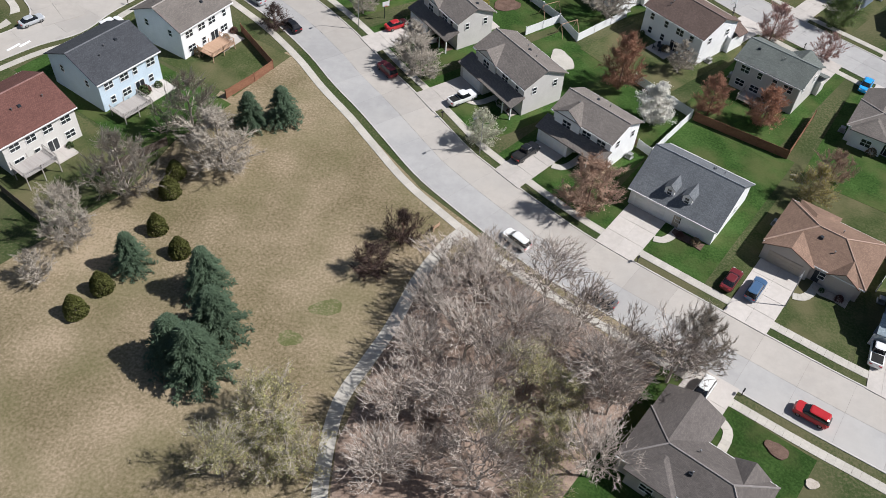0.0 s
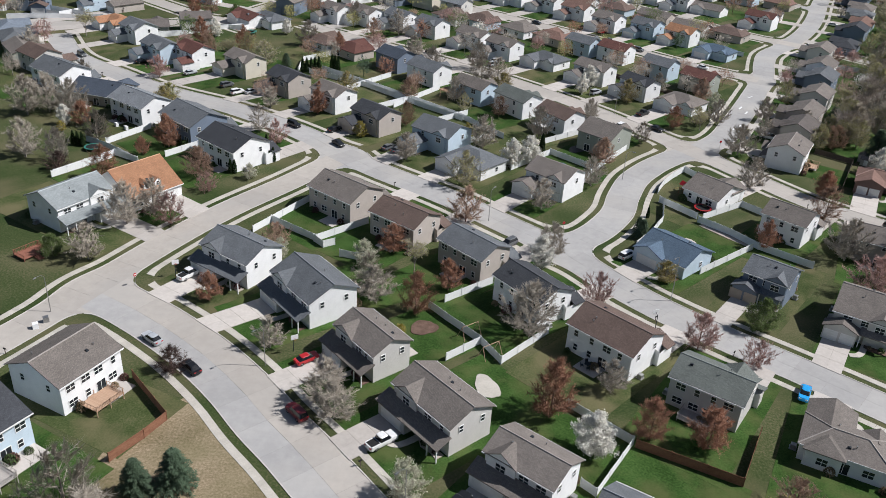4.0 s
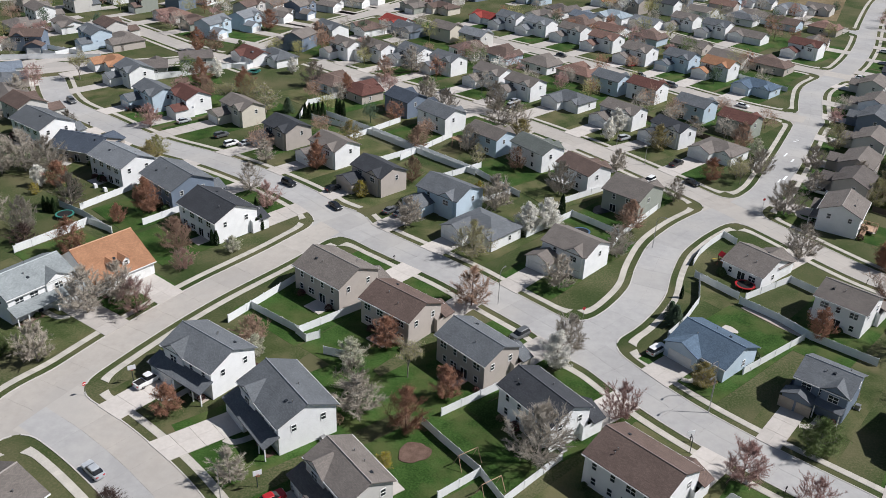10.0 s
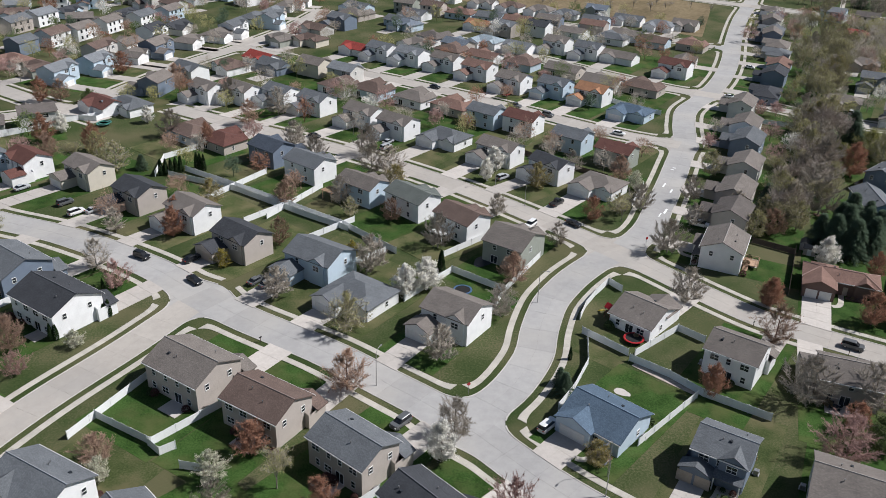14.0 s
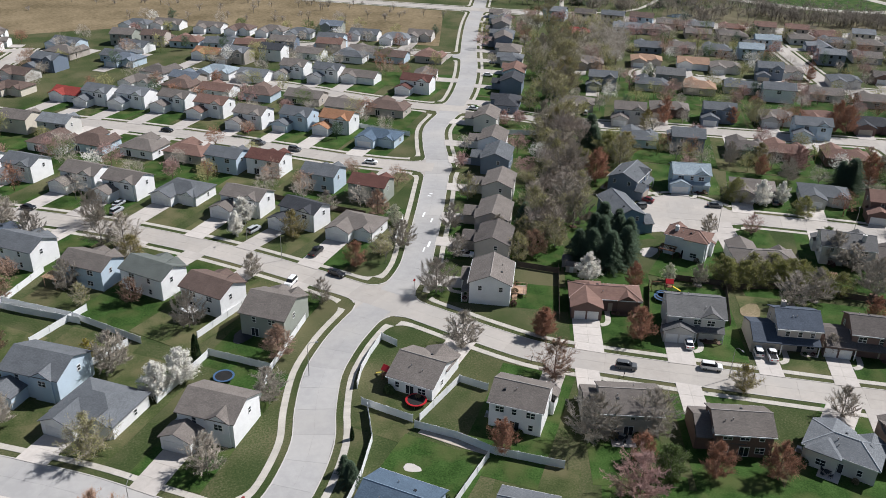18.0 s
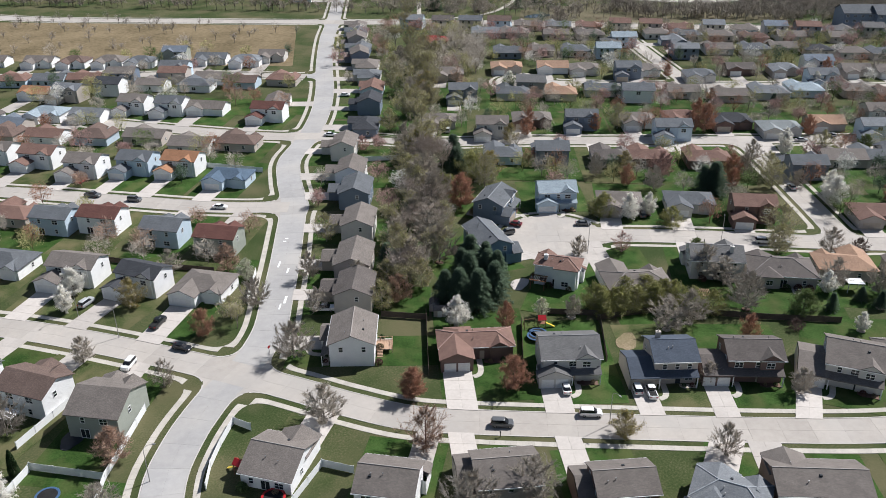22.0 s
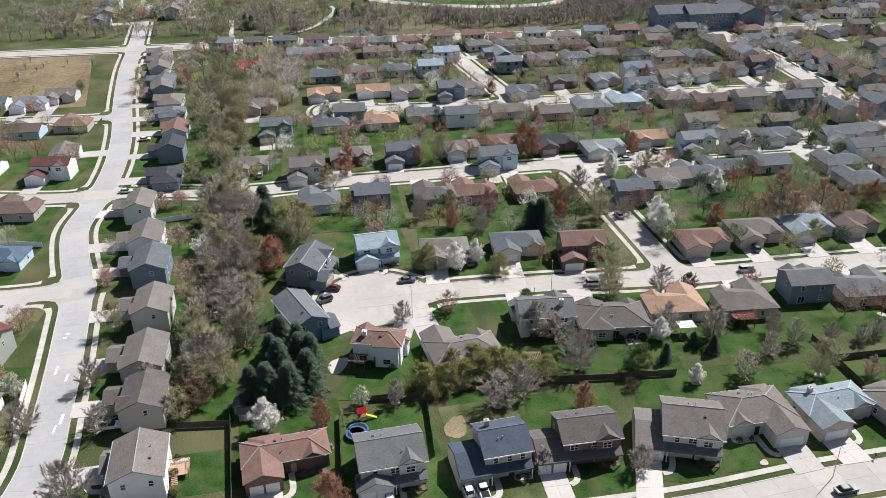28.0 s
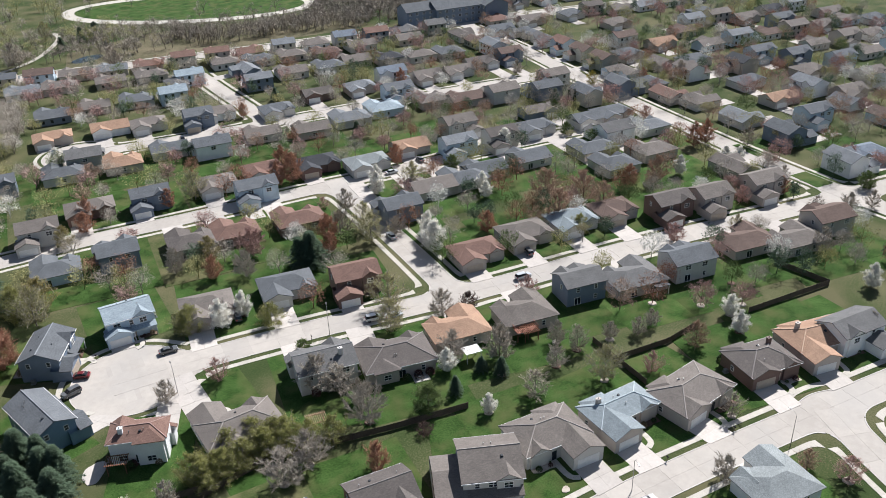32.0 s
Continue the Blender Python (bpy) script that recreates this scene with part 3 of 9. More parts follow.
def hip_roof(g, x0, x1, y0, y1, he, rise, o=0.45, th=0.16):
    x0, x1, y0, y1 = x0 - o, x1 + o, y0 - o, y1 + o
    along = x1 - x0 >= y1 - y0
    h = min(x1 - x0, y1 - y0) / 2
    r = [(x0 + h, (y0 + y1) / 2), (x1 - h, (y0 + y1) / 2)] if along else [((x0 + x1) / 2, y0 + h), ((x0 + x1) / 2, y1 - h)]
    n = len(g.v)
    c = [(x0, y0), (x1, y0), (x1, y1), (x0, y1)]
    g.v += [(*q, he - 0.05) for q in c] + [(*q, he - 0.05 + th) for q in c] + [(*q, he + rise) for q in r]
    g.f += [(n + 3, n + 2, n + 1, n)] + [(n + a, n + (a + 1) % 4, n + 4 + (a + 1) % 4, n + 4 + a) for a in range(4)]
    if along:
        g.f += [(n + 4, n + 5, n + 9, n + 8), (n + 5, n + 6, n + 9), (n + 6, n + 7, n + 8, n + 9), (n + 7, n + 4, n + 8)]
    else:
        g.f += [(n + 4, n + 5, n + 8), (n + 5, n + 6, n + 9, n + 8), (n + 6, n + 7, n + 9), (n + 7, n + 4, n + 8, n + 9)]
    g.i += [0] * 9


def turned(g0, g, x, y):
    """Adds g0, built along x, to g with its length along y, moved to x, y."""
    n = len(g.v)
    g.v += [(x - b, y + a, c) for a, b, c in g0.v]
    g.f += [tuple(n + i for i in f) for f in g0.f]
    g.i += g0.i


VENT = Geo()
VENT.tube((0, 0, -0.3), (0, 0, 0.42), 0.07, 0.07, 6)
VENT.tube((0, 0, 0.36), (0, 0, 0.46), 0.13, 0.11, 6)
VENT = VENT.make("roof_vent", METAL)
BOXVENT = Geo()
BOXVENT.solid([(-0.25, -0.25, -0.1), (0.25, -0.25, -0.1), (0.25, 0.25, -0.1), (-0.25, 0.25, -0.1)], [(-0.2, -0.2, 0.2), (0.2, -0.2, 0.2), (0.2, 0.2, 0.25), (-0.2, 0.2, 0.25)])
BOXVENT = BOXVENT.make("roof_vent", SHUT)
GDOOR = {}


def garage_door(w, m):
    """Sectional door of four rows of raised panels."""
    if (w, m.name) not in GDOOR:
        g = Geo()
        g.box(-w / 2, -0.03, 0, w / 2, 0.03, 2.15)
        k = round(w / 0.6)
        for r in range(4):
            for c in range(k):
                x = -w / 2 + w * c / k
                g.box(x + 0.06, -0.06, r * 0.535 + 0.06, x + w / k - 0.06, -0.02, r * 0.535 + 0.47)
        GDOOR[(w, m.name)] = g.make("garage_door", m)
    return GDOOR[(w, m.name)]


PLAN = []
COLOUR = dict(slate="slate-grey", lightslate="light grey", taupe="taupe", darktaupe="dark taupe", charcoal="charcoal", brown="brown", clay="brownish tan", maroon="dark maroon", redbrown="red-brown", peach="peach-tan", orange="orange-brown", red="bright red",
              blueslate="dark blue-grey", blue="slate blue", bluegray="blue-grey", iceblue="pale icy blue", greengray="green-grey", gray="grey", silver="silvery white", lightgray="pale grey",
              white="white", greige="grey-beige", tan="tan", cream="cream", paleblue="pale blue", sage="grey-green", steelblue="steel blue", brick="dark brick")


def beside(x, y, two, near):
    """How far the middle of the garage lies past the eaves of houses that have it as a lower block at their side."""
    if near and two and 140 < x < 185 and y < 170:
        return 2.1
    return -0.2 if near and two and 90 < x < 118 and y < 160 else None


def garage_at(x, y, L, two, gar, near):
    """Width of the garage and its middle along the front."""
    out = beside(x, y, two, near)
    if out is not None:
        return 5.6, gar * (L / 2 + out)
    wide = min(6.4, L * 0.5) if two else 6.8
    return wide, gar * (L / 2 - 0.4 - wide / 2 + (0.9 if two else 0.0))


FAR_OFF = 373
FARHOUSES, FARMATS = Geo(), [GLASS, DOORW]


def far_house(x, y, yaw, L, W, he, roof, wall, gar, style, two):
    """One of the most distant houses, joined with its like: body, roof, garage wing, panes and door."""
    m = pose(x, y, 0, 0, 0, yaw)
    x1, y1 = L / 2 - 0.4, W / 2 - 0.4
    rise = y1 * 0.44

    def add(g, mt):
        if mt not in FARMATS:
            FARMATS.append(mt)
        n = len(FARHOUSES.v)
        FARHOUSES.v += [tuple(m @ Vector(v)) for v in g.v]
        FARHOUSES.f += [tuple(n + i for i in f) for f in g.f]
        FARHOUSES.i += [FARMATS.index(mt)] * len(g.f)

    w, r = Geo(), Geo()
    if style == "hip":
        w.box(-x1, -y1, 0, x1, y1, he)
        hip_roof(r, -x1, x1, -y1, y1, he, rise + 0.2)
    else:
        gable_wall(w, -x1, x1, -y1, y1, he, rise)
        gable_roof(r, -x1, x1, -y1, y1, he, rise)
    a, b = Geo(), Geo()
    gable_wall(a, 0, 5, -3.1, 3.1, 2.9, 1.3)
    gable_roof(b, 0, 3.4 if two else 6.5, -3.1, 3.1, 2.9, 1.3, 0.35)
    cx = gar * (x1 - 3)
    turned(a, w, cx, -y1 - 3.4)
    turned(b, r, cx, -y1 - 3.4)
    a, b = Geo(), Geo()
    gable_wall(a, 0, 1.5, -2.1, 2.1, he, 1.25)
    gable_roof(b, 0, y1 - 0.6, -2.1, 2.1, he, 1.25, 0.3)
    turned(a, w, -cx * 0.9, -y1 - 0.5)
    turned(b, r, -cx * 0.9, -y1 - 0.5)
    add(w, WALL[wall])
    add(r, ROOF[roof])
    g = Geo()
    for z in ((1.5, 4.2) if two else (1.5,)):
        for q in (-0.55, 0.1, 0.6):
            for s in (-1, 1):
                if s < 0 and z < 2 and q * gar > 0:
                    continue
                g.box(q * x1 - 0.55, s * (y1 + 0.03) - 0.03, z - 0.65, q * x1 + 0.55, s * (y1 + 0.03) + 0.03, z + 0.65)
    add(g, GLASS)
    g = Geo()
    g.box(cx - 2.4, -y1 - 3.46, 0, cx + 2.4, -y1 - 3.38, 2.2)
    add(g, DOORW)
    PLAN.append((x, y, yaw, L, W, two, gar, 3.4, 0, None))


def house(x, y, yaw, L, W, he, roof, wall, gar, style, near):
    """A detached house. Its front looks along local -y; L and W are the main roof's eaves, he their height; gar: the end with the garage."""
    rnd = random.Random(round(x * 7 + y * 13))
    two = he > 4.4
    jut = 0.7
    if near and style == "hip" and W > 11.5 and gar:
        jut = 4.3
        q = pose(x, y, 0, 0, 0, yaw) @ Vector((0, jut / 2, 0))
        x, y, W = q.x, q.y, W - jut
    if math.hypot(x - 60, y - 80) > FAR_OFF:
        return far_house(x, y, yaw, L, W, he, roof, wall, gar, style, two)
    word = ("two-storey" if two else "one-storey")
    top = piece("house", None, None, pose(x, y, 0, 0, 0, yaw), f"{word} house, {COLOUR[wall]} walls, {COLOUR[roof]} {'hip' if style == 'hip' else 'gable'} roof", "house", "", "houses")
    remote = math.hypot(x - 60, y - 80) > 290
    o = 0.4
    x1, y1 = L / 2 - o, W / 2 - o
    x0, y0 = -x1, -y1
    rise = (y1 - y0) / 2 * (0.62 if style == "dorm" else 0.44 if two else 0.42)
    gw, gr = Geo(), Geo()
    if style == "hip":
        gw.box(x0, y0, 0, x1, y1, he)
        hip_roof(gr, x0, x1, y0, y1, he, rise + 0.2)
    else:
        gable_wall(gw, x0, x1, y0, y1, he, rise)
        gable_roof(gr, x0, x1, y0, y1, he, rise)
    gd = 0

    def wing(part, w, r, cx, cy):
        a, c = Geo(), Geo()
        turned(w, a, cx, cy)
        turned(r, c, cx, cy)
        if remote:
            turned(w, gw, cx, cy)
            turned(r, gr, cx, cy)
            return
        piece(part + "_wall", a.make(part, WALL[wall]), top)
        piece(part + "_roof", uv_by_slope(c.make(part, ROOF[roof])), top)

    if gar:
        gwid, cx = garage_at(x, y, L, two, gar, near)
        gh = 2.9
        gd = (2.4 if near else 4.3) if style in ("gab", "-") and two else (jut if near else 3.0) if style == "hip" else 1.2
        w, r = Geo(), Geo()
        grise = gwid / 2 * 0.42
        if style == "dorm":
            gd = 0.0
        elif beside(x, y, two, near) is not None:
            gd = 1.6
            p, q = Geo(), Geo()
            gable_wall(p, cx - gwid / 2, cx + gwid / 2, y0 - gd, y1 - 1.4, gh, 1.7)
            gable_roof(q, cx - gwid / 2 + (0.5 if gar < 0 else 0), cx + gwid / 2 - (0.5 if gar > 0 else 0), y0 - gd, y1 - 1.4, gh, 1.7)
            piece("garage_wall", p.make("garage_wall", WALL[wall]), top)
            piece("garage_roof", uv_by_slope(q.make("garage_roof", ROOF[roof])), top)
        elif two and near and style == "gab" and x < 60:
            gd = 2.3
            p = Geo()
            p.box(cx - gwid / 2, y0 - gd, 0, cx + gwid / 2, y0 + 0.1, 2.75)
            piece("garage_wall", p.make("garage_wall", WALL[wall]), top)
            p = Geo()
            a, b, f = min(x0, cx - gwid / 2) - 0.35, max(x1, cx + gwid / 2) + 0.35, y0 - gd - 0.45
            p.solid([(a, f, 2.62), (b, f, 2.62), (b, y0 + 0.1, 3.72), (a, y0 + 0.1, 3.72)], [(a, f, 2.8), (b, f, 2.8), (b, y0 + 0.1, 3.9), (a, y0 + 0.1, 3.9)])
            piece("porch_roof", uv_by_slope(p.make("porch_roof", ROOF[roof])), top)
            for q in (-gar * (x1 - 0.1), -gar * (x1 - 2.2)):
                p = Geo()
                p.box(q - 0.09, y0 - gd - 0.1, 0, q + 0.09, y0 - gd + 0.08, 2.66)
                piece("porch_post", p.make("porch_post", TRIM), top)
        elif two:
            gable_wall(w, 0, gd + 2.0, -gwid / 2, gwid / 2, gh, grise)
            gable_roof(r, 0, gd + 0.0 - 0.35, -gwid / 2, gwid / 2, gh, grise, 0.35)
        else:
            gable_wall(w, 0, gd + 1.0, -gwid / 2, gwid / 2, he, grise)
            gable_roof(r, 0, gd + (y1 - y0) * 0.42, -gwid / 2, gwid / 2, he, grise, 0.35)
        if w.f:
            wing("garage", w, r, cx, y0 - gd)
        dm = DOORW if wall in ("white", "paleblue", "greige", "cream") or rnd.random() < 0.5 else DOORT
        if near and gwid > 5.6 and rnd.random() < 0.6:
            piece("garage_door", garage_door(4.9, dm), top, pose(cx, y0 - gd - 0.02, 0.05))
        elif not near:
            piece("garage_door", garage_door(4.9, dm), top, pose(cx, y0 - gd - 0.02, 0.05))
        else:
            for s in (-1, 1):
                piece("garage_door", garage_door(2.5, dm), top, pose(cx + s * 1.45, y0 - gd - 0.02, 0.05))
        # porch beside the garage
        if two and near and not (near and style == "gab" and x < 60):
            px0, px1 = (x0, cx - gwid / 2 - 0.4) if gar > 0 else (cx + gwid / 2 + 0.4, x1)
            if px1 - px0 > 2.0:
                p = Geo()
                p.solid([(px0 - 0.2, y0 - 1.9, 2.6), (px1, y0 - 1.9, 2.6), (px1, y0, 3.3), (px0 - 0.2, y0, 3.3)], [(px0 - 0.2, y0 - 1.9, 2.75), (px1, y0 - 1.9, 2.75), (px1, y0, 3.48), (px0 - 0.2, y0, 3.48)])
                piece("porch_roof", uv_by_slope(p.make("porch_roof", ROOF[roof])), top)
                for q in (px0 + 0.1, px1 - 0.3):
                    p = Geo()
                    p.box(q - 0.09, y0 - 1.8, 0, q + 0.09, y0 - 1.62, 2.62)
                    piece("porch_post", p.make("porch_post", TRIM), top)
    if style == "gab" and two:
        w, r = Geo(), Geo()
        cx, ww = (-gar * x1 * 0.5) if gar else 0, 4.2
        if near and gar and x < 60:
            cx, ww = gar * x1 * 0.48, 4.8
        gable_wall(w, 0, 1.5, -ww / 2, ww / 2, he, ww / 2 * 0.6)
        gable_roof(r, 0, (y1 - y0) / 2 - 0.9, -ww / 2, ww / 2, he, ww / 2 * 0.6, 0.3)
        wing("front_gable", w, r, cx, y0 - 0.35)
        piece("window", window_mesh(1.7, 1.35), top, pose(cx, y0 - 0.36, he - 1.3))
    if style == "dorm":
        for q in (-1.6, 1.2):
            w, r = Geo(), Geo()
            gable_wall(w, 0, 2.6, -0.75, 0.75, he + 2.0, 0.6)
            gable_roof(r, 0, 2.9, -0.75, 0.75, he + 2.0, 0.6, 0.2, 0.1)
            wing("dormer", w, r, q, y0 + 1.2)
            piece("window", window_mesh(0.8, 1.1), top, pose(q, y0 + 1.18, he + 1.35))
    if style == "hip":
        w, r = Geo(), Geo()
        cx = -gar * x1 * 0.62 if gar else 0
        gable_wall(w, 0, 2.0, -2.0, 2.0, he, 1.2)
        gable_roof(r, 0, (y1 - y0) * 0.45, -2.0, 2.0, he, 1.2, 0.3)
        wing("entry_gable", w, r, cx, y0 - 0.45)
    if style == "hip" and near:
        w, r = Geo(), Geo()
        wx = (gar or 1) * x1 * 0.45
        w.box(wx - 2.6, y1 - 1, 0, wx + 2.6, y1 + 0.9, he)
        hip_roof(r, wx - 2.6, wx + 2.6, y1 - 4.8, y1 + 0.9, he + 0.02, 1.35)
        piece("rear_wing_wall", w.make("rear_wing_wall", WALL[wall]), top)
        piece("rear_wing_roof", uv_by_slope(r.make("rear_wing_roof", ROOF[roof])), top)
        piece("window", window_mesh(1.7, 1.35), top, pose(wx, y1 + 0.91, 1.6, 0, 0, 180))
    piece("wall", gw.make("wall", WALL[wall]), top)
    ro = piece("roof", uv_by_slope(gr.make("roof", ROOF[roof])), top)
    # gutters and fascia boards along the eaves, lighter caps along ridge and hips
    if near:
        p, up = Geo(), he + rise + 0.17
        if style == "hip":
            a, b = x1 + 0.45, y1 + 0.45
            h = min(a, b)
            up = he + rise + 0.2
            r = [(-a + h, -b + h, up), (a - h, b - h, up)]
            p.tube(r[0], r[1], 0.13, 0.13, 5)
            for sx, sy in ((-1, -1), (-1, 1), (1, -1), (1, 1)):
                e = r[0] if (sx < 0 if a >= b else sy < 0) else r[1]
                p.tube((sx * a, sy * b, he + 0.11), e, 0.12, 0.12, 5)
        else:
            p.tube((x0 - o, 0, up - 0.02), (x1 + o, 0, up - 0.02), 0.12, 0.12, 5)
        piece("ridge_cap", p.make("ridge_cap", CAP[roof]), ro)
        for s in (-1, 1):
            p = Geo()
            yy = s * (y1 + 0.42)
            zz = he - 0.05 - (0.0 if style == "hip" else 0.44 * 0.4)
            p.box(x0 - 0.4, min(yy, yy + s * 0.1), zz - 0.06, x1 + 0.4, max(yy, yy + s * 0.1), zz + 0.13)
            piece("gutter", p.make("gutter", TRIM), ro)
    # windows
    rows = [1.5] + ([4.25] if two else [])
    if style == "hip" or he < 3.3:
        rows = [1.6]
    if remote and two:
        rows = [4.25]
    sides = [("back", y1, 180, L), ("front", y0, 0, L)]
    for side, yy, turn, length in sides:
        n = (4 if x < 60 else 3) if near else 1 if remote else 2
        for z in rows:
            for k in range(n):
                xx = x0 + (x1 - x0) * (k + 0.7) / (n + 0.4) + rnd.uniform(-0.3, 0.3)
                if side == "front" and z < 2 and gar and (xx * gar > 0 or k % 2):
                    continue
                if side == "back" and z < 2 and k == 1:
                    piece("patio_door", window_mesh(1.8, 2.1), top, pose(xx, yy + 0.01, 1.15, 0, 0, 180))
                    continue
                wdt = (0.95, 1.35) if rnd.random() < 0.5 else (1.7, 1.35)
                piece("window", window_mesh(*wdt), top, pose(xx, yy + (0.01 if turn else -0.01), z, 0, 0, turn))
    for s in () if remote else (-1, 1):
        for z in rows:
            for k in ((-0.22, 0.25) if near and z > 3 else (0.1,) if z > 3 or not two else ()):
                piece("window", window_mesh(0.95, 1.3), top, pose(s * (x1 + 0.01), k * W, z, 0, 0, 90 * s))
    if gar and near:
        p = Geo()
        dx = -gar * (x1 * 0.15)
        p.box(dx - 0.5, y0 - 0.05, 0.1, dx + 0.5, y0 + 0.02, 2.15)
        piece("front_door", p.make("front_door", SHUT if rnd.random() < 0.6 else DOORT), top)
    sl = (rise / ((y1 - y0) / 2))
    for k in range(3 if near else 0):
        xx, q = rnd.uniform(x0 * 0.7, x1 * 0.7), rnd.uniform(0.25, 0.6)
        if style == "hip":
            xx *= 0.4
        piece("roof_vent", BOXVENT if k % 2 else VENT, ro, pose(xx, (y1 if rnd.random() < 0.6 else y0) * q, he + (rise + (0.2 if style == "hip" else 0)) * (1 - q) + 0.14))
    if near and x > 140 and y < 240 and rnd.random() < 0.45 and style != "dorm":
        p = Geo()
        cx, cy = rnd.choice((-1, 1)) * x1 * 0.55, y1 * 0.42
        p.box(cx - 0.45, cy - 0.35, he * 0.6, cx + 0.45, cy + 0.35, he + rise + 0.75)
        p.box(cx - 0.52, cy - 0.42, he + rise + 0.75, cx + 0.52, cy + 0.42, he + rise + 0.87)
        p.tube((cx, cy, he + rise + 0.8), (cx, cy, he + rise + 1.2), 0.14, 0.14, 8)
        piece("chimney", p.make("chimney", TRIM if wall == "white" else WALL[wall]), ro)
    PLAN.append((x, y, yaw, L, W, two, gar, gd, near, top))
    return top


house(-39.8, 133.0, -34, 13.3, 10.1, 5.6, "slate", "white", -1, "gab", 1)
house(-23.8, 122.0, -50, 14.2, 10.8, 5.6, "slate", "white", -1, "gab", 1)
house(-11.4, 106.2, -49, 11.8, 8.3, 5.6, "taupe", "greige", -1, "gab", 1)
house(0.8, 91.0, -48, 14.0, 9.2, 5.6, "taupe", "greige", -1, "gab", 1)
house(13.8, 78.7, -37, 11.9, 8.2, 5.6, "taupe", "white", -1, "gab", 1)
house(28.4, 67.9, -30, 14.3, 13.2, 3.2, "slate", "white", -1, "dorm", 1)
house(46.7, 59.6, -30, 14.5, 10.6, 3.0, "clay", "tan", -1, "hip", 1)
house(57.7, 49.4, -19, 8.7, 9.2, 5.0, "iceblue", "bluegray", -1, "gab", 1)
house(26.9, 22.6, 149, 16.0, 12.5, 3.2, "darktaupe", "tan", 1, "hip", 1)
house(-23.0, 162.5, 142, 13.9, 11.3, 5.6, "taupe", "tan", -1, "-", 1)
house(-8.8, 151.5, 143, 13.0, 9.8, 5.6, "brown", "tan", -1, "-", 1)
house(6.0, 139.9, 136, 12.7, 9.3, 5.6, "slate", "tan", -1, "-", 1)
house(17.0, 125.7, 130, 13.1, 9.2, 5.6, "charcoal", "white", -1, "-", 1)
house(30.6, 111.9, 137, 13.9, 10.7, 5.6, "brown", "white", -1, "-", 1)
house(44.7, 99.4, 146, 12.5, 9.2, 5.6, "greengray", "greige", -1, "gab", 1)
house(63.4, 90.1, 153, 13.4, 12.6, 3.2, "taupe", "white", 1, "hip", 1)
house(-81.1, 151.5, 58, 14.3, 11.3, 5.6, "lightgray", "white", 1, "gab", 1)
house(-71.3, 163.9, 54, 13.7, 16.0, 3.0, "orange", "white", 1, "dorm", 1)
house(-54.5, 187.0, 141, 15.0, 12.0, 5.6, "charcoal", "white", -1, "-", 1)
house(-68.9, 201.8, 139, 15.0, 12.2, 5.6, "slate", "bluegray", -1, "-", 1)
house(-86.7, 211.9, 145, 14.8, 10.5, 5.6, "lightslate", "white", -1, "-", 1)
house(-102.4, 225.1, 165, 15.2, 12.4, 3.2, "blueslate", "tan", -1, "-", 1)
house(-118.3, 234.3, 146, 15.5, 11.2, 5.6, "slate", "white", -1, "-", 1)
house(49.1, 147.5, -46, 12.5, 11.4, 3.2, "blue", "paleblue", -1, "-", 1)
house(66.0, 136.5, -37, 9.5, 9.2, 5.4, "slate", "bluegray", -1, "gab", 1)
house(81.3, 125.8, -31, 11.7, 13.2, 5.2, "taupe", "greige", -1, "gab", 1)
house(90.6, 117.8, -24, 8.9, 11.8, 3.2, "brown", "tan", -1, "hip", 1)
house(-73.0, 62.8, -120, 12.8, 13.5, 5.6, "maroon", "greige", 0, "-", 1)
house(-65.9, 78.9, -119, 12.4, 13.1, 5.6, "charcoal", "paleblue", 0, "-", 1)
house(-58.3, 94.6, -116, 12.5, 11.8, 5.6, "taupe", "white", 0, "-", 1)
house(65.9, 180.7, 133, 10.3, 12.1, 3.1, "taupe", "white", -1, "-", 1)
house(78.8, 163.4, 139, 10.6, 9.8, 5.6, "taupe", "white", -1, "-", 1)
house(97.0, 155.6, 155, 11.6, 10.0, 5.0, "taupe", "tan", 1, "-", 1)
house(112.3, 143.2, 154, 10.9, 8.9, 5.0, "taupe", "brick", 1, "-", 1)
house(126.5, 132.4, 124, 12.8, 8.3, 3.6, "lightslate", "greige", 1, "hip", 1)
house(140.7, 126.6, 146, 16.0, 9.5, 4.4, "taupe", "brick", 1, "-", 1)
house(161.8, 108.0, 149, 15.0, 9.5, 4.0, "taupe", "tan", 1, "-", 1)
house(114.9, 192.0, -27, 16.6, 11.8, 3.2, "redbrown", "brick", -1, "hip", 1)
house(129.0, 178.6, -29, 12.8, 10.7, 5.6, "gray", "greige", -1, "gab", 1)
house(146.3, 166.5, -29, 9.6, 10.1, 5.6, "blueslate", "tan", -1, "-", 1)
house(160.6, 158.0, -33, 11.9, 9.6, 5.6, "darktaupe", "brick", -1, "gab", 1)
house(177.4, 145.7, -52, 11.7, 12.1, 5.4, "taupe", "greige", -1, "gab", 1)
house(190.5, 139.0, -32, 15.2, 14.7, 3.4, "taupe", "greige", 1, "hip", 1)
house(204.5, 129.4, -28, 15.5, 12.3, 3.4, "silver", "tan", -1, "hip", 1)
house(217.7, 120.4, -20, 16.6, 10.8, 3.4, "taupe", "tan", -1, "hip", 1)
house(235.6, 110.5, -37, 13.5, 10.6, 3.4, "darktaupe", "brick", -1, "hip", 1)
house(249.8, 99.7, -39, 18.1, 14.3, 3.4, "peach", "tan", -1, "hip", 1)
house(150.3, 208.8, 131, 11.5, 6.7, 5.6, "redbrown", "white", -1, "hip", 1)
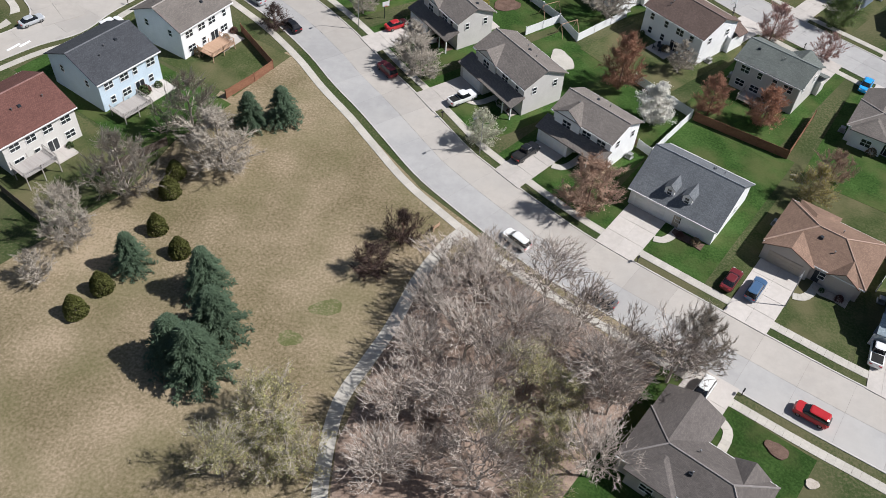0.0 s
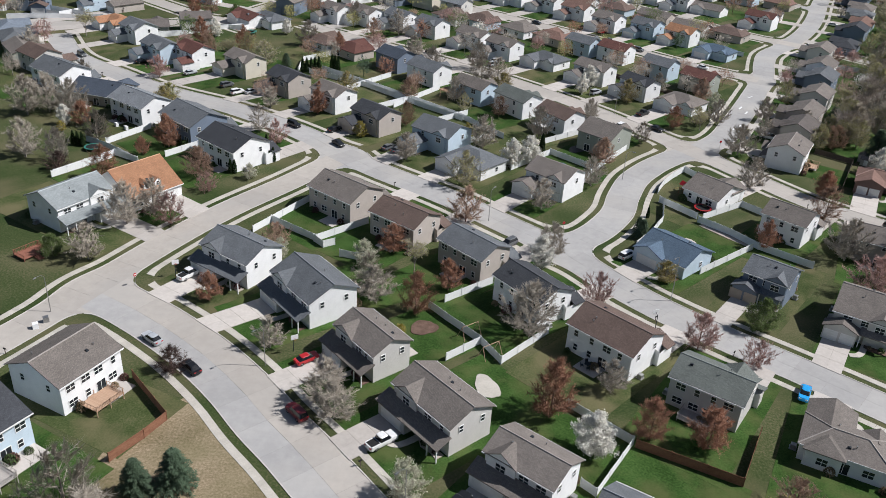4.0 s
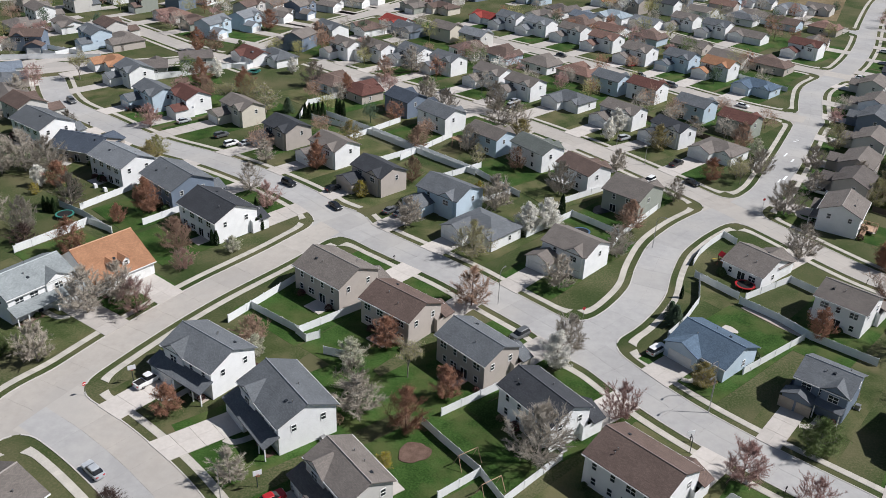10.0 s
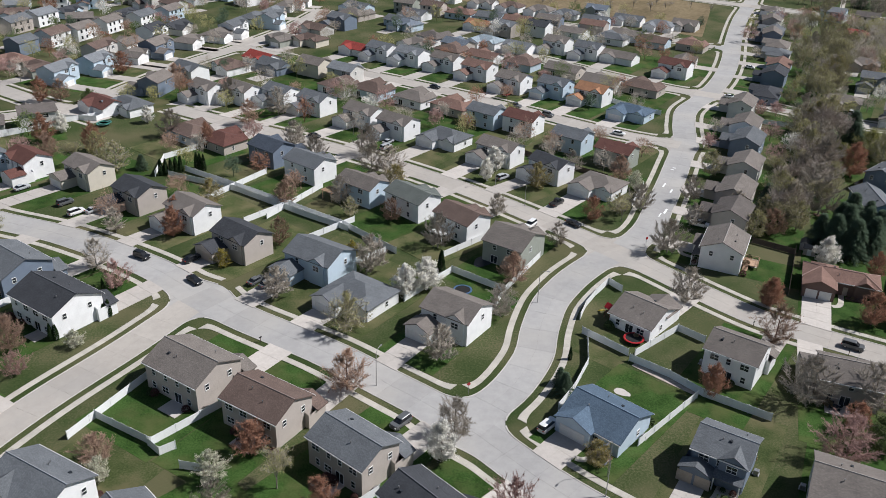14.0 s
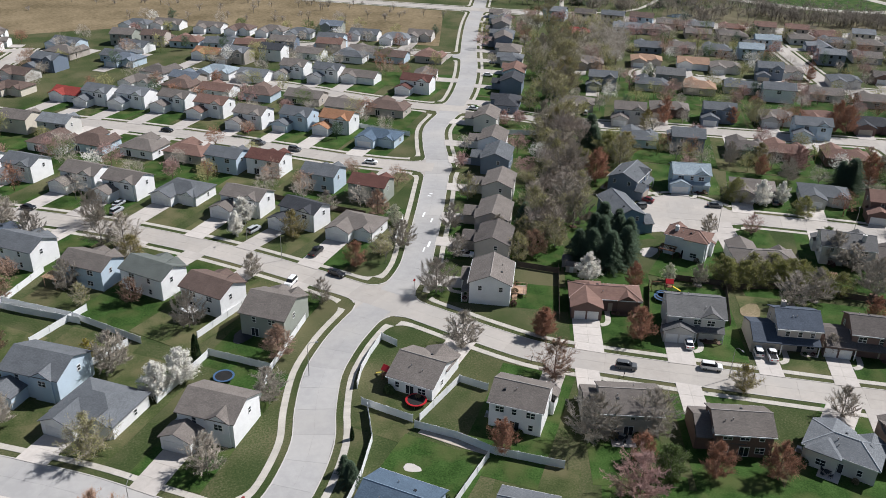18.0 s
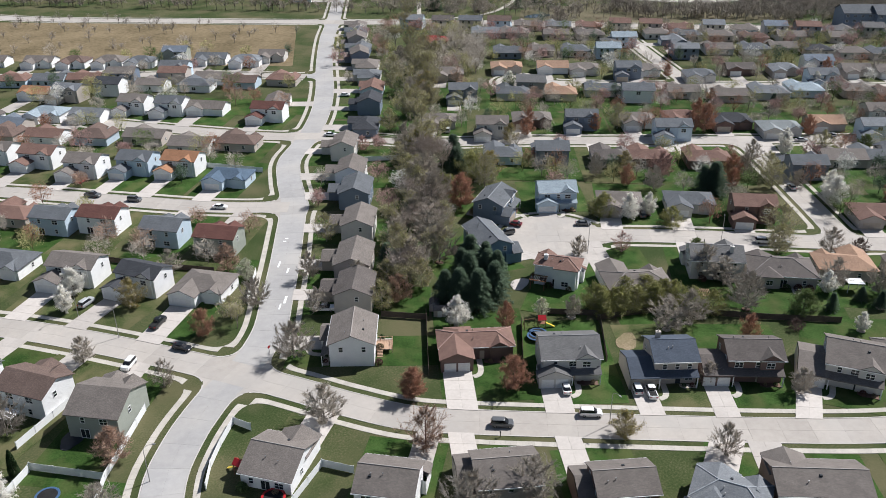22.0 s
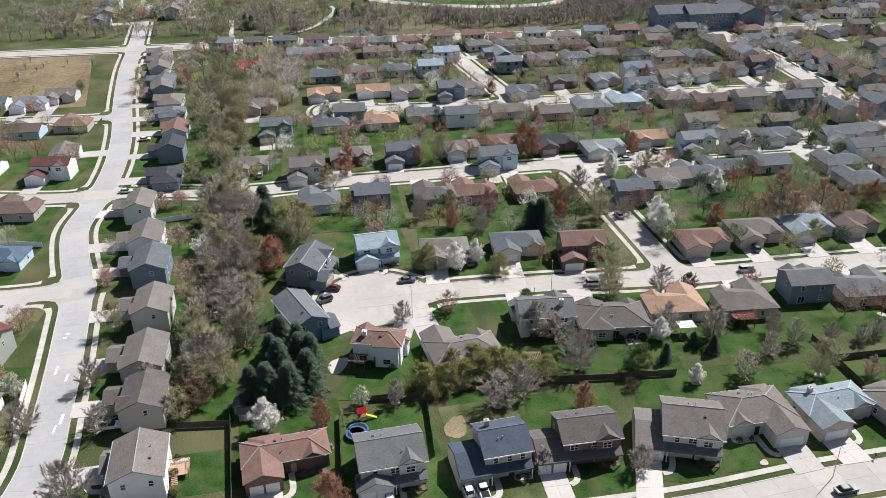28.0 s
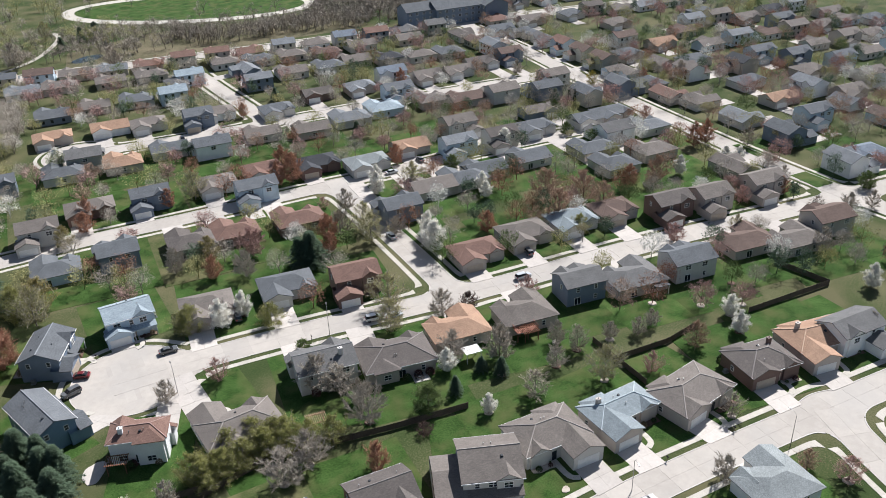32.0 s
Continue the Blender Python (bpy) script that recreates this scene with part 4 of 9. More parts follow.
house(164.4, 196.9, 155, 16.1, 14.2, 3.2, "taupe", "greige", 1, "hip", 1)
house(187.2, 192.3, 143, 13.5, 10.0, 5.4, "gray", "greige", 1, "gab", 1)
house(198.7, 181.2, 141, 16.5, 11.1, 3.2, "darktaupe", "tan", 1, "hip", 1)
house(144.2, 231.3, 79, 15.3, 8.6, 5.4, "slate", "steelblue", -1, "-", 1)
house(160.0, 251.0, 37, 13.0, 9.5, 5.4, "slate", "bluegray", -1, "gab", 1)
house(179.3, 246.9, -28, 11.8, 9.4, 5.6, "iceblue", "paleblue", -1, "gab", 1)
house(93.4, 207.4, -120, 12.2, 10.2, 5.6, "taupe", "white", -1, "-", 1)
house(-113.1, 287.6, -43, 11.7, 9.6, 5.4, "slate", "white", -1, "gab", 0)
house(-98.1, 266.3, -43, 13.4, 9.2, 5.4, "slate", "paleblue", -1, "gab", 0)
house(-86.4, 264.1, -43, 11.6, 9.2, 5.4, "maroon", "white", 1, "gab", 0)
house(-68.0, 257.5, -43, 12.7, 8.8, 5.4, "taupe", "cream", -1, "gab", 0)
house(-50.8, 241.6, -43, 11.9, 9.5, 5.4, "charcoal", "tan", -1, "gab", 0)
house(-35.2, 230.3, -43, 12.1, 9.2, 5.4, "taupe", "white", -1, "gab", 0)
house(-21.1, 214.7, -43, 12.5, 9.2, 5.4, "charcoal", "tan", -1, "gab", 0)
house(-2.3, 204.7, -38, 13.4, 10.8, 5.4, "slate", "paleblue", -1, "gab", 0)
house(6.7, 190.8, -41, 13.7, 11.0, 3.0, "slate", "white", -1, "hip", 0)
house(26.4, 180.2, -39, 11.9, 10.2, 5.4, "taupe", "white", -1, "gab", 0)
house(-47.6, 292.6, 137, 14.0, 9.4, 3.0, "brown", "paleblue", 1, "hip", 0)
house(-36.2, 284.9, 137, 13.2, 9.7, 3.0, "maroon", "tan", 1, "hip", 0)
house(-19.9, 273.0, 137, 11.6, 9.4, 5.4, "blueslate", "bluegray", -1, "gab", 0)
house(-7.9, 260.9, 137, 13.0, 9.5, 5.4, "slate", "white", 1, "gab", 0)
house(7.1, 245.3, 137, 12.9, 8.7, 5.4, "taupe", "paleblue", 1, "gab", 0)
house(20.2, 236.6, 131, 13.3, 9.0, 5.4, "greengray", "white", 1, "gab", 0)
house(31.9, 223.9, 130, 12.3, 9.3, 5.4, "brown", "white", 1, "gab", 0)
house(43.0, 210.7, 140, 11.1, 12.1, 5.4, "taupe", "sage", 1, "gab", 0)
house(-9.1, 320.0, -43, 12.1, 9.1, 5.4, "slate", "white", -1, "gab", 0)
house(7.6, 306.6, -43, 13.2, 9.1, 5.4, "taupe", "white", -1, "gab", 0)
house(18.5, 296.2, -43, 12.4, 9.0, 5.4, "taupe", "white", -1, "gab", 0)
house(33.7, 288.2, -43, 13.9, 10.4, 3.0, "slate", "white", -1, "hip", 0)
house(48.7, 273.2, -43, 13.2, 8.7, 5.4, "taupe", "white", -1, "gab", 0)
house(61.7, 259.5, -52, 12.2, 8.0, 5.4, "charcoal", "white", -1, "gab", 0)
house(74.0, 249.6, -44, 13.0, 10.3, 3.0, "taupe", "white", -1, "hip", 0)
house(-22.0, 328.6, -43, 12.0, 9.1, 5.4, "slate", "white", -1, "gab", 0)
house(-35.9, 331.1, -43, 12.5, 9.1, 5.4, "taupe", "white", -1, "gab", 0)
house(-48.4, 332.6, -43, 11.8, 9.1, 5.4, "taupe", "white", -1, "gab", 0)
house(-2.0, 343.2, 138, 14.2, 10.3, 3.0, "brown", "white", 1, "hip", 0)
house(10.3, 339.3, 138, 14.8, 10.4, 3.0, "brown", "paleblue", 1, "hip", 0)
house(25.4, 329.1, 138, 13.5, 9.9, 3.0, "taupe", "white", 1, "hip", 0)
house(38.5, 319.7, 138, 15.0, 9.0, 3.0, "redbrown", "tan", 1, "hip", 0)
house(48.7, 306.7, 138, 11.8, 8.8, 5.4, "slate", "paleblue", 1, "gab", 0)
house(60.3, 300.2, 138, 12.3, 8.8, 5.4, "maroon", "white", 1, "gab", 0)
house(73.1, 283.1, 138, 11.7, 9.2, 5.4, "slate", "paleblue", 1, "gab", 0)
house(84.1, 270.4, 138, 11.9, 8.7, 5.4, "maroon", "sage", 1, "gab", 0)
house(4.2, 399.6, -42, 13.2, 9.3, 3.0, "red", "white", -1, "-", 0)
house(15.0, 391.0, -42, 12.3, 9.2, 5.4, "slate", "white", -1, "gab", 0)
house(27.3, 383.4, -42, 13.3, 9.1, 5.4, "lightslate", "white", -1, "gab", 0)
house(41.2, 375.0, -42, 12.6, 8.7, 5.4, "taupe", "white", -1, "gab", 0)
house(53.2, 363.3, -42, 13.0, 9.1, 5.4, "redbrown", "white", -1, "gab", 0)
house(64.4, 346.9, -42, 12.2, 9.5, 5.4, "taupe", "white", -1, "gab", 0)
house(79.4, 340.2, -42, 11.9, 9.4, 5.4, "slate", "paleblue", -1, "gab", 0)
house(92.0, 332.0, -42, 12.2, 9.4, 5.4, "orange", "white", -1, "gab", 0)
house(101.8, 314.7, -42, 14.0, 9.3, 3.0, "blue", "paleblue", -1, "hip", 0)
house(44.9, 397.6, 140, 13.4, 9.7, 3.0, "brown", "tan", 1, "hip", 0)
house(58.3, 387.8, 140, 14.5, 9.3, 3.0, "redbrown", "white", 1, "-", 0)
house(73.1, 377.9, 140, 13.4, 9.9, 3.0, "brown", "paleblue", 1, "hip", 0)
house(88.9, 368.2, 140, 15.4, 9.7, 3.0, "taupe", "tan", 1, "-", 0)
house(100.4, 350.9, 140, 15.4, 10.3, 3.0, "taupe", "greige", 1, "-", 0)
house(114.8, 344.4, 140, 15.2, 9.5, 3.0, "brown", "tan", 1, "hip", 0)
house(62.9, 415.2, -40, 14.8, 10.4, 3.0, "iceblue", "white", -1, "hip", 0)
house(76.1, 404.7, -40, 13.6, 9.9, 3.0, "lightslate", "white", -1, "-", 0)
house(93.8, 405.9, -40, 11.8, 9.4, 5.4, "taupe", "white", -1, "gab", 0)
house(105.7, 396.0, -40, 12.1, 9.1, 5.4, "slate", "white", -1, "gab", 0)
house(118.0, 389.6, -40, 15.3, 9.6, 3.0, "taupe", "white", -1, "-", 0)
house(135.6, 368.7, -40, 13.2, 8.8, 5.4, "maroon", "white", -1, "gab", 0)
house(63.8, 447.3, -40, 14.2, 10.0, 3.0, "orange", "white", -1, "-", 0)
house(90.8, 437.0, 142, 11.6, 9.5, 5.4, "charcoal", "white", 1, "gab", 0)
house(107.5, 434.5, 142, 13.6, 9.1, 3.0, "taupe", "white", 1, "-", 0)
house(123.3, 423.6, 142, 15.2, 9.3, 3.0, "slate", "white", 1, "hip", 0)
house(141.6, 418.3, 142, 15.1, 9.9, 3.0, "brown", "paleblue", 1, "-", 0)
house(158.2, 412.0, 142, 13.6, 9.2, 3.0, "redbrown", "tan", 1, "hip", 0)
house(37.8, 519.2, -35, 14.8, 9.3, 3.0, "slate", "white", -1, "hip", 0)
house(53.2, 515.3, -35, 15.3, 9.3, 3.0, "taupe", "white", -1, "-", 0)
house(72.5, 501.7, -35, 14.3, 9.3, 3.0, "taupe", "white", -1, "-", 0)
house(86.1, 492.6, -35, 13.2, 9.9, 3.0, "brown", "white", -1, "hip", 0)
house(100.8, 484.8, -35, 14.3, 9.9, 3.0, "taupe", "white", -1, "hip", 0)
house(113.0, 476.1, -35, 13.1, 9.1, 3.0, "slate", "white", -1, "hip", 0)
house(121.8, 449.8, -35, 13.4, 9.1, 5.4, "slate", "paleblue", -1, "gab", 0)
house(143.1, 464.2, -35, 15.3, 9.3, 3.0, "slate", "white", -1, "-", 0)
house(155.7, 451.7, -35, 14.4, 9.9, 3.0, "lightslate", "white", -1, "hip", 0)
house(169.6, 454.2, -35, 13.1, 9.9, 3.0, "taupe", "greige", -1, "-", 0)
house(4.1, 486.4, -43, 15.4, 9.4, 3.0, "slate", "paleblue", -1, "-", 0)
house(-3.7, 447.5, -43, 12.7, 9.4, 5.4, "slate", "bluegray", -1, "gab", 0)
house(33.6, 470.8, -43, 14.3, 9.4, 3.0, "slate", "white", -1, "-", 0)
house(27.7, 447.0, -43, 13.8, 10.2, 3.0, "bluegray", "paleblue", -1, "hip", 0)
house(31.2, 409.6, -43, 14.0, 9.6, 3.0, "taupe", "white", -1, "hip", 0)
house(-15.1, 436.1, -43, 14.2, 9.7, 3.0, "brown", "greige", -1, "-", 0)
house(225.4, 474.4, -123, 14.2, 9.3, 3.0, "slate", "greige", -1, "-", 0)
house(210.4, 441.5, -123, 14.7, 9.9, 3.0, "slate", "bluegray", -1, "-", 0)
house(199.7, 412.1, -123, 14.4, 9.8, 3.0, "taupe", "greige", -1, "hip", 0)
house(192.5, 395.9, -123, 13.2, 9.6, 3.0, "slate", "greige", -1, "hip", 0)
house(184.9, 378.4, -123, 13.5, 9.7, 3.0, "redbrown", "paleblue", -1, "-", 0)
house(172.8, 356.6, -123, 11.5, 9.3, 5.4, "charcoal", "bluegray", -1, "gab", 0)
house(161.2, 336.3, -123, 14.9, 9.1, 3.0, "charcoal", "bluegray", -1, "hip", 0)
house(143.2, 317.4, -123, 12.5, 8.6, 5.4, "taupe", "greige", -1, "gab", 0)
house(135.0, 294.8, -123, 12.7, 9.3, 5.4, "taupe", "white", -1, "gab", 0)
house(129.2, 279.5, -123, 13.3, 9.5, 5.4, "slate", "bluegray", -1, "gab", 0)
house(120.1, 258.9, -123, 12.4, 9.1, 5.4, "taupe", "greige", -1, "gab", 0)
house(109.3, 239.6, -123, 13.2, 9.4, 5.4, "taupe", "tan", -1, "gab", 0)
house(102.8, 225.7, -123, 11.8, 9.2, 5.4, "darktaupe", "tan", -1, "gab", 0)
house(214.5, 174.5, 143, 14.5, 9.2, 3.0, "peach", "tan", -1, "hip", 0)
house(228.3, 163.9, 143, 14.0, 10.0, 3.0, "taupe", "tan", -1, "hip", 0)
house(245.6, 157.3, 143, 11.6, 8.9, 5.4, "gray", "bluegray", -1, "gab", 0)
house(256.2, 146.7, 143, 15.1, 10.3, 3.0, "gray", "tan", -1, "hip", 0)
house(269.5, 137.2, 143, 12.9, 9.4, 5.4, "slate", "greige", -1, "gab", 0)
house(289.7, 126.6, 143, 15.4, 9.6, 3.0, "brown", "tan", -1, "hip", 0)
house(296.7, 115.2, 143, 15.5, 9.1, 3.0, "taupe", "tan", -1, "hip", 0)
house(193.6, 234.8, -37, 13.5, 10.4, 3.0, "taupe", "tan", -1, "hip", 0)
house(211.2, 224.1, -37, 14.5, 9.8, 3.0, "slate", "greige", -1, "hip", 0)
house(221.4, 209.5, -37, 12.5, 9.5, 5.4, "redbrown", "brick", -1, "gab", 0)
house(250.3, 190.0, -35, 14.5, 9.3, 3.0, "redbrown", "tan", -1, "hip", 0)
house(266.4, 183.3, -35, 14.7, 10.5, 3.0, "taupe", "tan", -1, "hip", 0)
house(280.0, 174.9, -35, 14.0, 10.0, 3.0, "silver", "greige", -1, "hip", 0)
house(292.1, 166.8, -35, 13.3, 9.5, 3.0, "brown", "tan", -1, "hip", 0)
house(300.8, 152.3, -35, 12.5, 9.2, 5.4, "darktaupe", "brick", -1, "gab", 0)
house(311.3, 143.2, -35, 11.6, 9.5, 5.4, "taupe", "tan", -1, "gab", 0)
house(328.5, 132.0, -35, 12.6, 9.1, 5.4, "taupe", "tan", -1, "gab", 0)
house(186.5, 284.8, 147, 13.2, 9.5, 3.0, "slate", "paleblue", 1, "hip", 0)
house(200.1, 275.7, 147, 11.5, 9.6, 5.4, "slate", "bluegray", 1, "gab", 0)
house(215.9, 263.7, 147, 13.4, 9.9, 3.0, "darktaupe", "tan", 1, "hip", 0)
house(226.9, 257.0, 147, 13.6, 9.1, 3.0, "redbrown", "brick", 1, "hip", 0)
house(242.2, 245.7, 147, 14.9, 9.8, 3.0, "redbrown", "brick", 1, "hip", 0)
house(261.4, 222.2, 147, 12.0, 9.2, 5.4, "slate", "bluegray", 1, "gab", 0)
house(280.9, 223.4, 147, 15.0, 10.4, 3.0, "taupe", "tan", 1, "-", 0)
house(291.2, 216.9, 147, 15.0, 9.8, 3.0, "slate", "greige", 1, "hip", 0)
house(186.8, 327.9, -33, 13.9, 9.3, 3.0, "taupe", "tan", -1, "hip", 0)
house(198.2, 308.5, -33, 12.1, 9.3, 5.4, "taupe", "greige", -1, "gab", 0)
house(217.8, 310.8, -33, 15.0, 9.7, 3.0, "taupe", "brick", -1, "hip", 0)
house(230.8, 297.6, -33, 12.4, 8.7, 5.4, "slate", "bluegray", -1, "gab", 0)
house(250.6, 288.6, -33, 13.1, 10.2, 3.0, "taupe", "greige", -1, "hip", 0)
house(251.5, 271.6, -33, 13.4, 9.1, 5.4, "slate", "paleblue", -1, "gab", 0)
house(279.3, 269.7, -33, 15.4, 10.4, 3.0, "charcoal", "brick", -1, "hip", 0)
house(288.2, 254.6, -33, 15.3, 9.3, 3.0, "lightgray", "greige", -1, "hip", 0)
house(307.3, 249.6, -33, 13.4, 10.0, 3.0, "peach", "tan", -1, "-", 0)
house(314.2, 233.4, -33, 12.7, 8.7, 5.4, "lightslate", "paleblue", -1, "gab", 0)
house(231.2, 341.8, 146, 14.1, 9.4, 3.0, "slate", "greige", 1, "hip", 0)
house(247.7, 331.0, 146, 13.3, 10.1, 3.0, "peach", "tan", 1, "hip", 0)
house(264.9, 326.5, 146, 13.7, 9.4, 3.0, "slate", "greige", 1, "-", 0)
house(272.2, 311.9, 146, 13.3, 9.4, 5.4, "slate", "white", 1, "gab", 0)
house(292.5, 306.7, 146, 13.9, 9.6, 3.0, "taupe", "greige", 1, "-", 0)
house(304.9, 292.6, 146, 13.9, 9.7, 3.0, "taupe", "tan", 1, "-", 0)
house(321.4, 286.4, 146, 15.0, 10.3, 3.0, "lightslate", "greige", 1, "hip", 0)
house(336.9, 281.1, 146, 14.2, 10.1, 3.0, "iceblue", "paleblue", 1, "hip", 0)
house(354.3, 269.4, 146, 13.2, 10.1, 3.0, "taupe", "tan", 1, "hip", 0)
house(362.0, 258.1, 146, 14.9, 10.2, 3.0, "brown", "tan", 1, "-", 0)
house(212.4, 350.5, -33, 12.2, 8.9, 5.4, "slate", "bluegray", -1, "gab", 0)
house(224.0, 381.6, -33, 14.4, 10.3, 3.0, "taupe", "tan", -1, "hip", 0)
house(249.9, 437.6, -33, 15.0, 9.1, 3.0, "red", "brick", -1, "hip", 0)
house(252.8, 377.3, -33, 14.5, 9.1, 3.0, "peach", "tan", -1, "hip", 0)
house(270.3, 365.8, -33, 14.6, 10.1, 3.0, "peach", "white", -1, "-", 0)
house(280.7, 355.7, -33, 14.3, 9.2, 3.0, "taupe", "greige", -1, "hip", 0)
house(292.9, 340.6, -33, 11.6, 9.3, 5.4, "slate", "bluegray", -1, "gab", 0)
house(316.5, 320.6, -33, 13.9, 9.6, 3.0, "slate", "greige", -1, "hip", 0)
house(339.9, 318.5, -33, 13.1, 9.3, 3.0, "darktaupe", "brick", -1, "-", 0)
house(355.8, 307.7, -33, 13.2, 9.5, 3.0, "lightslate", "tan", -1, "hip", 0)
house(355.2, 287.3, -33, 13.0, 9.2, 5.4, "slate", "paleblue", -1, "gab", 0)
house(381.8, 289.7, -33, 13.2, 10.3, 3.0, "taupe", "tan", -1, "-", 0)
house(394.5, 281.1, -33, 14.0, 9.1, 3.0, "taupe", "greige", -1, "-", 0)
house(268.7, 398.9, 146, 14.1, 10.1, 3.0, "slate", "bluegray", 1, "-", 0)
house(284.4, 392.9, 146, 13.0, 9.5, 3.0, "taupe", "tan", 1, "-", 0)
house(298.4, 383.3, 146, 14.3, 10.0, 3.0, "slate", "greige", 1, "hip", 0)
house(309.1, 372.3, 146, 12.1, 9.4, 5.4, "iceblue", "paleblue", 1, "gab", 0)
house(339.6, 351.5, 146, 12.6, 8.6, 5.4, "lightslate", "bluegray", 1, "gab", 0)
house(360.0, 349.4, 146, 14.0, 10.0, 3.0, "taupe", "greige", 1, "-", 0)
house(374.9, 339.3, 146, 14.4, 10.1, 3.0, "slate", "greige", 1, "hip", 0)
house(387.9, 334.0, 146, 14.0, 10.5, 3.0, "taupe", "tan", 1, "-", 0)
house(398.3, 321.9, 146, 13.4, 9.3, 3.0, "charcoal", "tan", 1, "hip", 0)
house(408.4, 310.1, 146, 14.3, 9.5, 3.0, "taupe", "greige", 1, "hip", 0)
house(419.3, 300.3, 146, 13.1, 10.4, 3.0, "slate", "tan", 1, "hip", 0)
house(283.0, 439.8, 147, 15.1, 10.0, 3.0, "lightslate", "white", 1, "-", 0)
house(296.1, 431.5, 147, 15.4, 9.4, 3.0, "taupe", "tan", 1, "hip", 0)
house(312.1, 416.7, 147, 13.8, 9.2, 3.0, "taupe", "tan", 1, "-", 0)
house(327.0, 406.4, 147, 14.7, 9.5, 3.0, "taupe", "tan", 1, "hip", 0)
house(330.8, 385.3, 147, 13.0, 8.8, 5.4, "iceblue", "paleblue", 1, "gab", 0)
house(357.8, 389.4, 147, 13.6, 9.1, 3.0, "taupe", "greige", 1, "hip", 0)
house(368.7, 377.8, 147, 14.9, 9.4, 3.0, "slate", "greige", 1, "hip", 0)
house(382.4, 368.5, 147, 13.8, 9.7, 3.0, "taupe", "tan", 1, "hip", 0)
house(393.5, 355.4, 147, 13.2, 9.3, 3.0, "brown", "tan", 1, "hip", 0)
house(411.7, 348.2, 147, 14.8, 9.4, 3.0, "taupe", "greige", 1, "-", 0)
house(432.5, 333.4, 147, 14.2, 10.3, 3.0, "taupe", "tan", 1, "-", 0)
house(-81.0, 320.0, -43, 14.0, 10.2, 3.0, "maroon", "white", -1, "-", 0)
house(-72.8, 320.0, -43, 15.3, 10.0, 3.0, "slate", "white", -1, "hip", 0)
house(-165.1, 350.2, -43, 14.3, 9.3, 3.0, "taupe", "white", 1, "-", 0)
house(-145.4, 330.9, -43, 12.9, 8.9, 5.4, "slate", "paleblue", 1, "gab", 0)
house(-134.4, 331.6, -43, 15.1, 10.4, 3.0, "taupe", "tan", 1, "hip", 0)
house(-125.9, 301.5, -43, 13.7, 9.3, 3.0, "orange", "white", -1, "hip", 0)
house(-28.2, 371.4, -43, 14.7, 9.9, 3.0, "slate", "bluegray", 1, "-", 0)
house(-34.6, 381.6, -43, 13.9, 10.3, 3.0, "red", "white", 1, "-", 0)
house(-45.6, 370.8, -43, 13.9, 9.8, 3.0, "brown", "white", 1, "hip", 0)
house(-58.8, 356.9, -43, 12.8, 9.1, 5.4, "slate", "white", -1, "gab", 0)
house(455.2, 191.7, -33, 14.6, 10.4, 3.0, "slate", "greige", -1, "hip", 0)
house(477.6, 214.9, -33, 15.0, 9.1, 3.0, "peach", "tan", -1, "-", 0)
house(452.0, 222.4, -33, 13.3, 10.2, 3.0, "slate", "tan", -1, "hip", 0)
house(434.2, 162.9, -33, 15.2, 9.1, 3.0, "slate", "greige", -1, "hip", 0)
house(477.0, 152.1, -33, 12.9, 9.4, 5.4, "slate", "bluegray", -1, "gab", 0)
house(480.0, 133.5, -33, 12.2, 9.1, 5.4, "slate", "paleblue", -1, "gab", 0)
house(541.0, 172.5, -33, 13.5, 9.1, 5.4, "slate", "bluegray", -1, "gab", 0)
house(573.7, 154.5, -33, 15.4, 10.2, 3.0, "taupe", "greige", -1, "-", 0)
house(568.8, 132.0, -33, 13.3, 9.7, 3.0, "slate", "greige", -1, "hip", 0)
house(544.0, 191.3, -33, 15.3, 9.8, 3.0, "taupe", "tan", -1, "-", 0)
house(548.0, 216.3, -33, 14.1, 9.0, 3.0, "slate", "bluegray", -1, "hip", 0)
house(506.3, 248.9, -33, 15.1, 10.1, 3.0, "taupe", "tan", -1, "hip", 0)
house(515.2, 279.1, -33, 13.7, 10.3, 3.0, "slate", "greige", -1, "hip", 0)
house(494.3, 293.4, -33, 14.0, 10.4, 3.0, "taupe", "tan", -1, "-", 0)
house(468.9, 299.0, -33, 14.1, 9.6, 3.0, "slate", "greige", -1, "-", 0)
house(417.3, 145.8, -33, 14.9, 9.0, 3.0, "peach", "tan", -1, "-", 0)
house(460.8, 143.5, -33, 14.3, 9.6, 3.0, "taupe", "tan", -1, "hip", 0)
house(466.9, 120.0, -33, 13.9, 9.4, 3.0, "taupe", "greige", -1, "-", 0)
house(437.9, 123.6, -33, 13.1, 10.0, 3.0, "taupe", "tan", -1, "-", 0)
house(400.7, 130.2, -33, 12.5, 9.0, 5.4, "slate", "paleblue", -1, "gab", 0)
house(402.0, 206.8, 57, 12.1, 8.7, 5.4, "slate", "bluegray", -1, "gab", 0)
house(402.2, 186.1, 57, 14.6, 9.1, 3.0, "redbrown", "tan", -1, "-", 0)
house(399.8, 174.1, 57, 13.1, 9.8, 3.0, "taupe", "greige", -1, "hip", 0)
house(387.6, 153.5, 57, 13.5, 10.4, 3.0, "lightslate", "greige", -1, "-", 0)
house(375.3, 135.0, 57, 12.4, 9.6, 5.4, "slate", "bluegray", -1, "gab", 0)
house(357.6, 112.4, 57, 12.1, 9.1, 5.4, "lightslate", "white", -1, "gab", 0)
house(372.6, 246.6, 147, 13.0, 9.4, 5.4, "taupe", "greige", 1, "gab", 0)
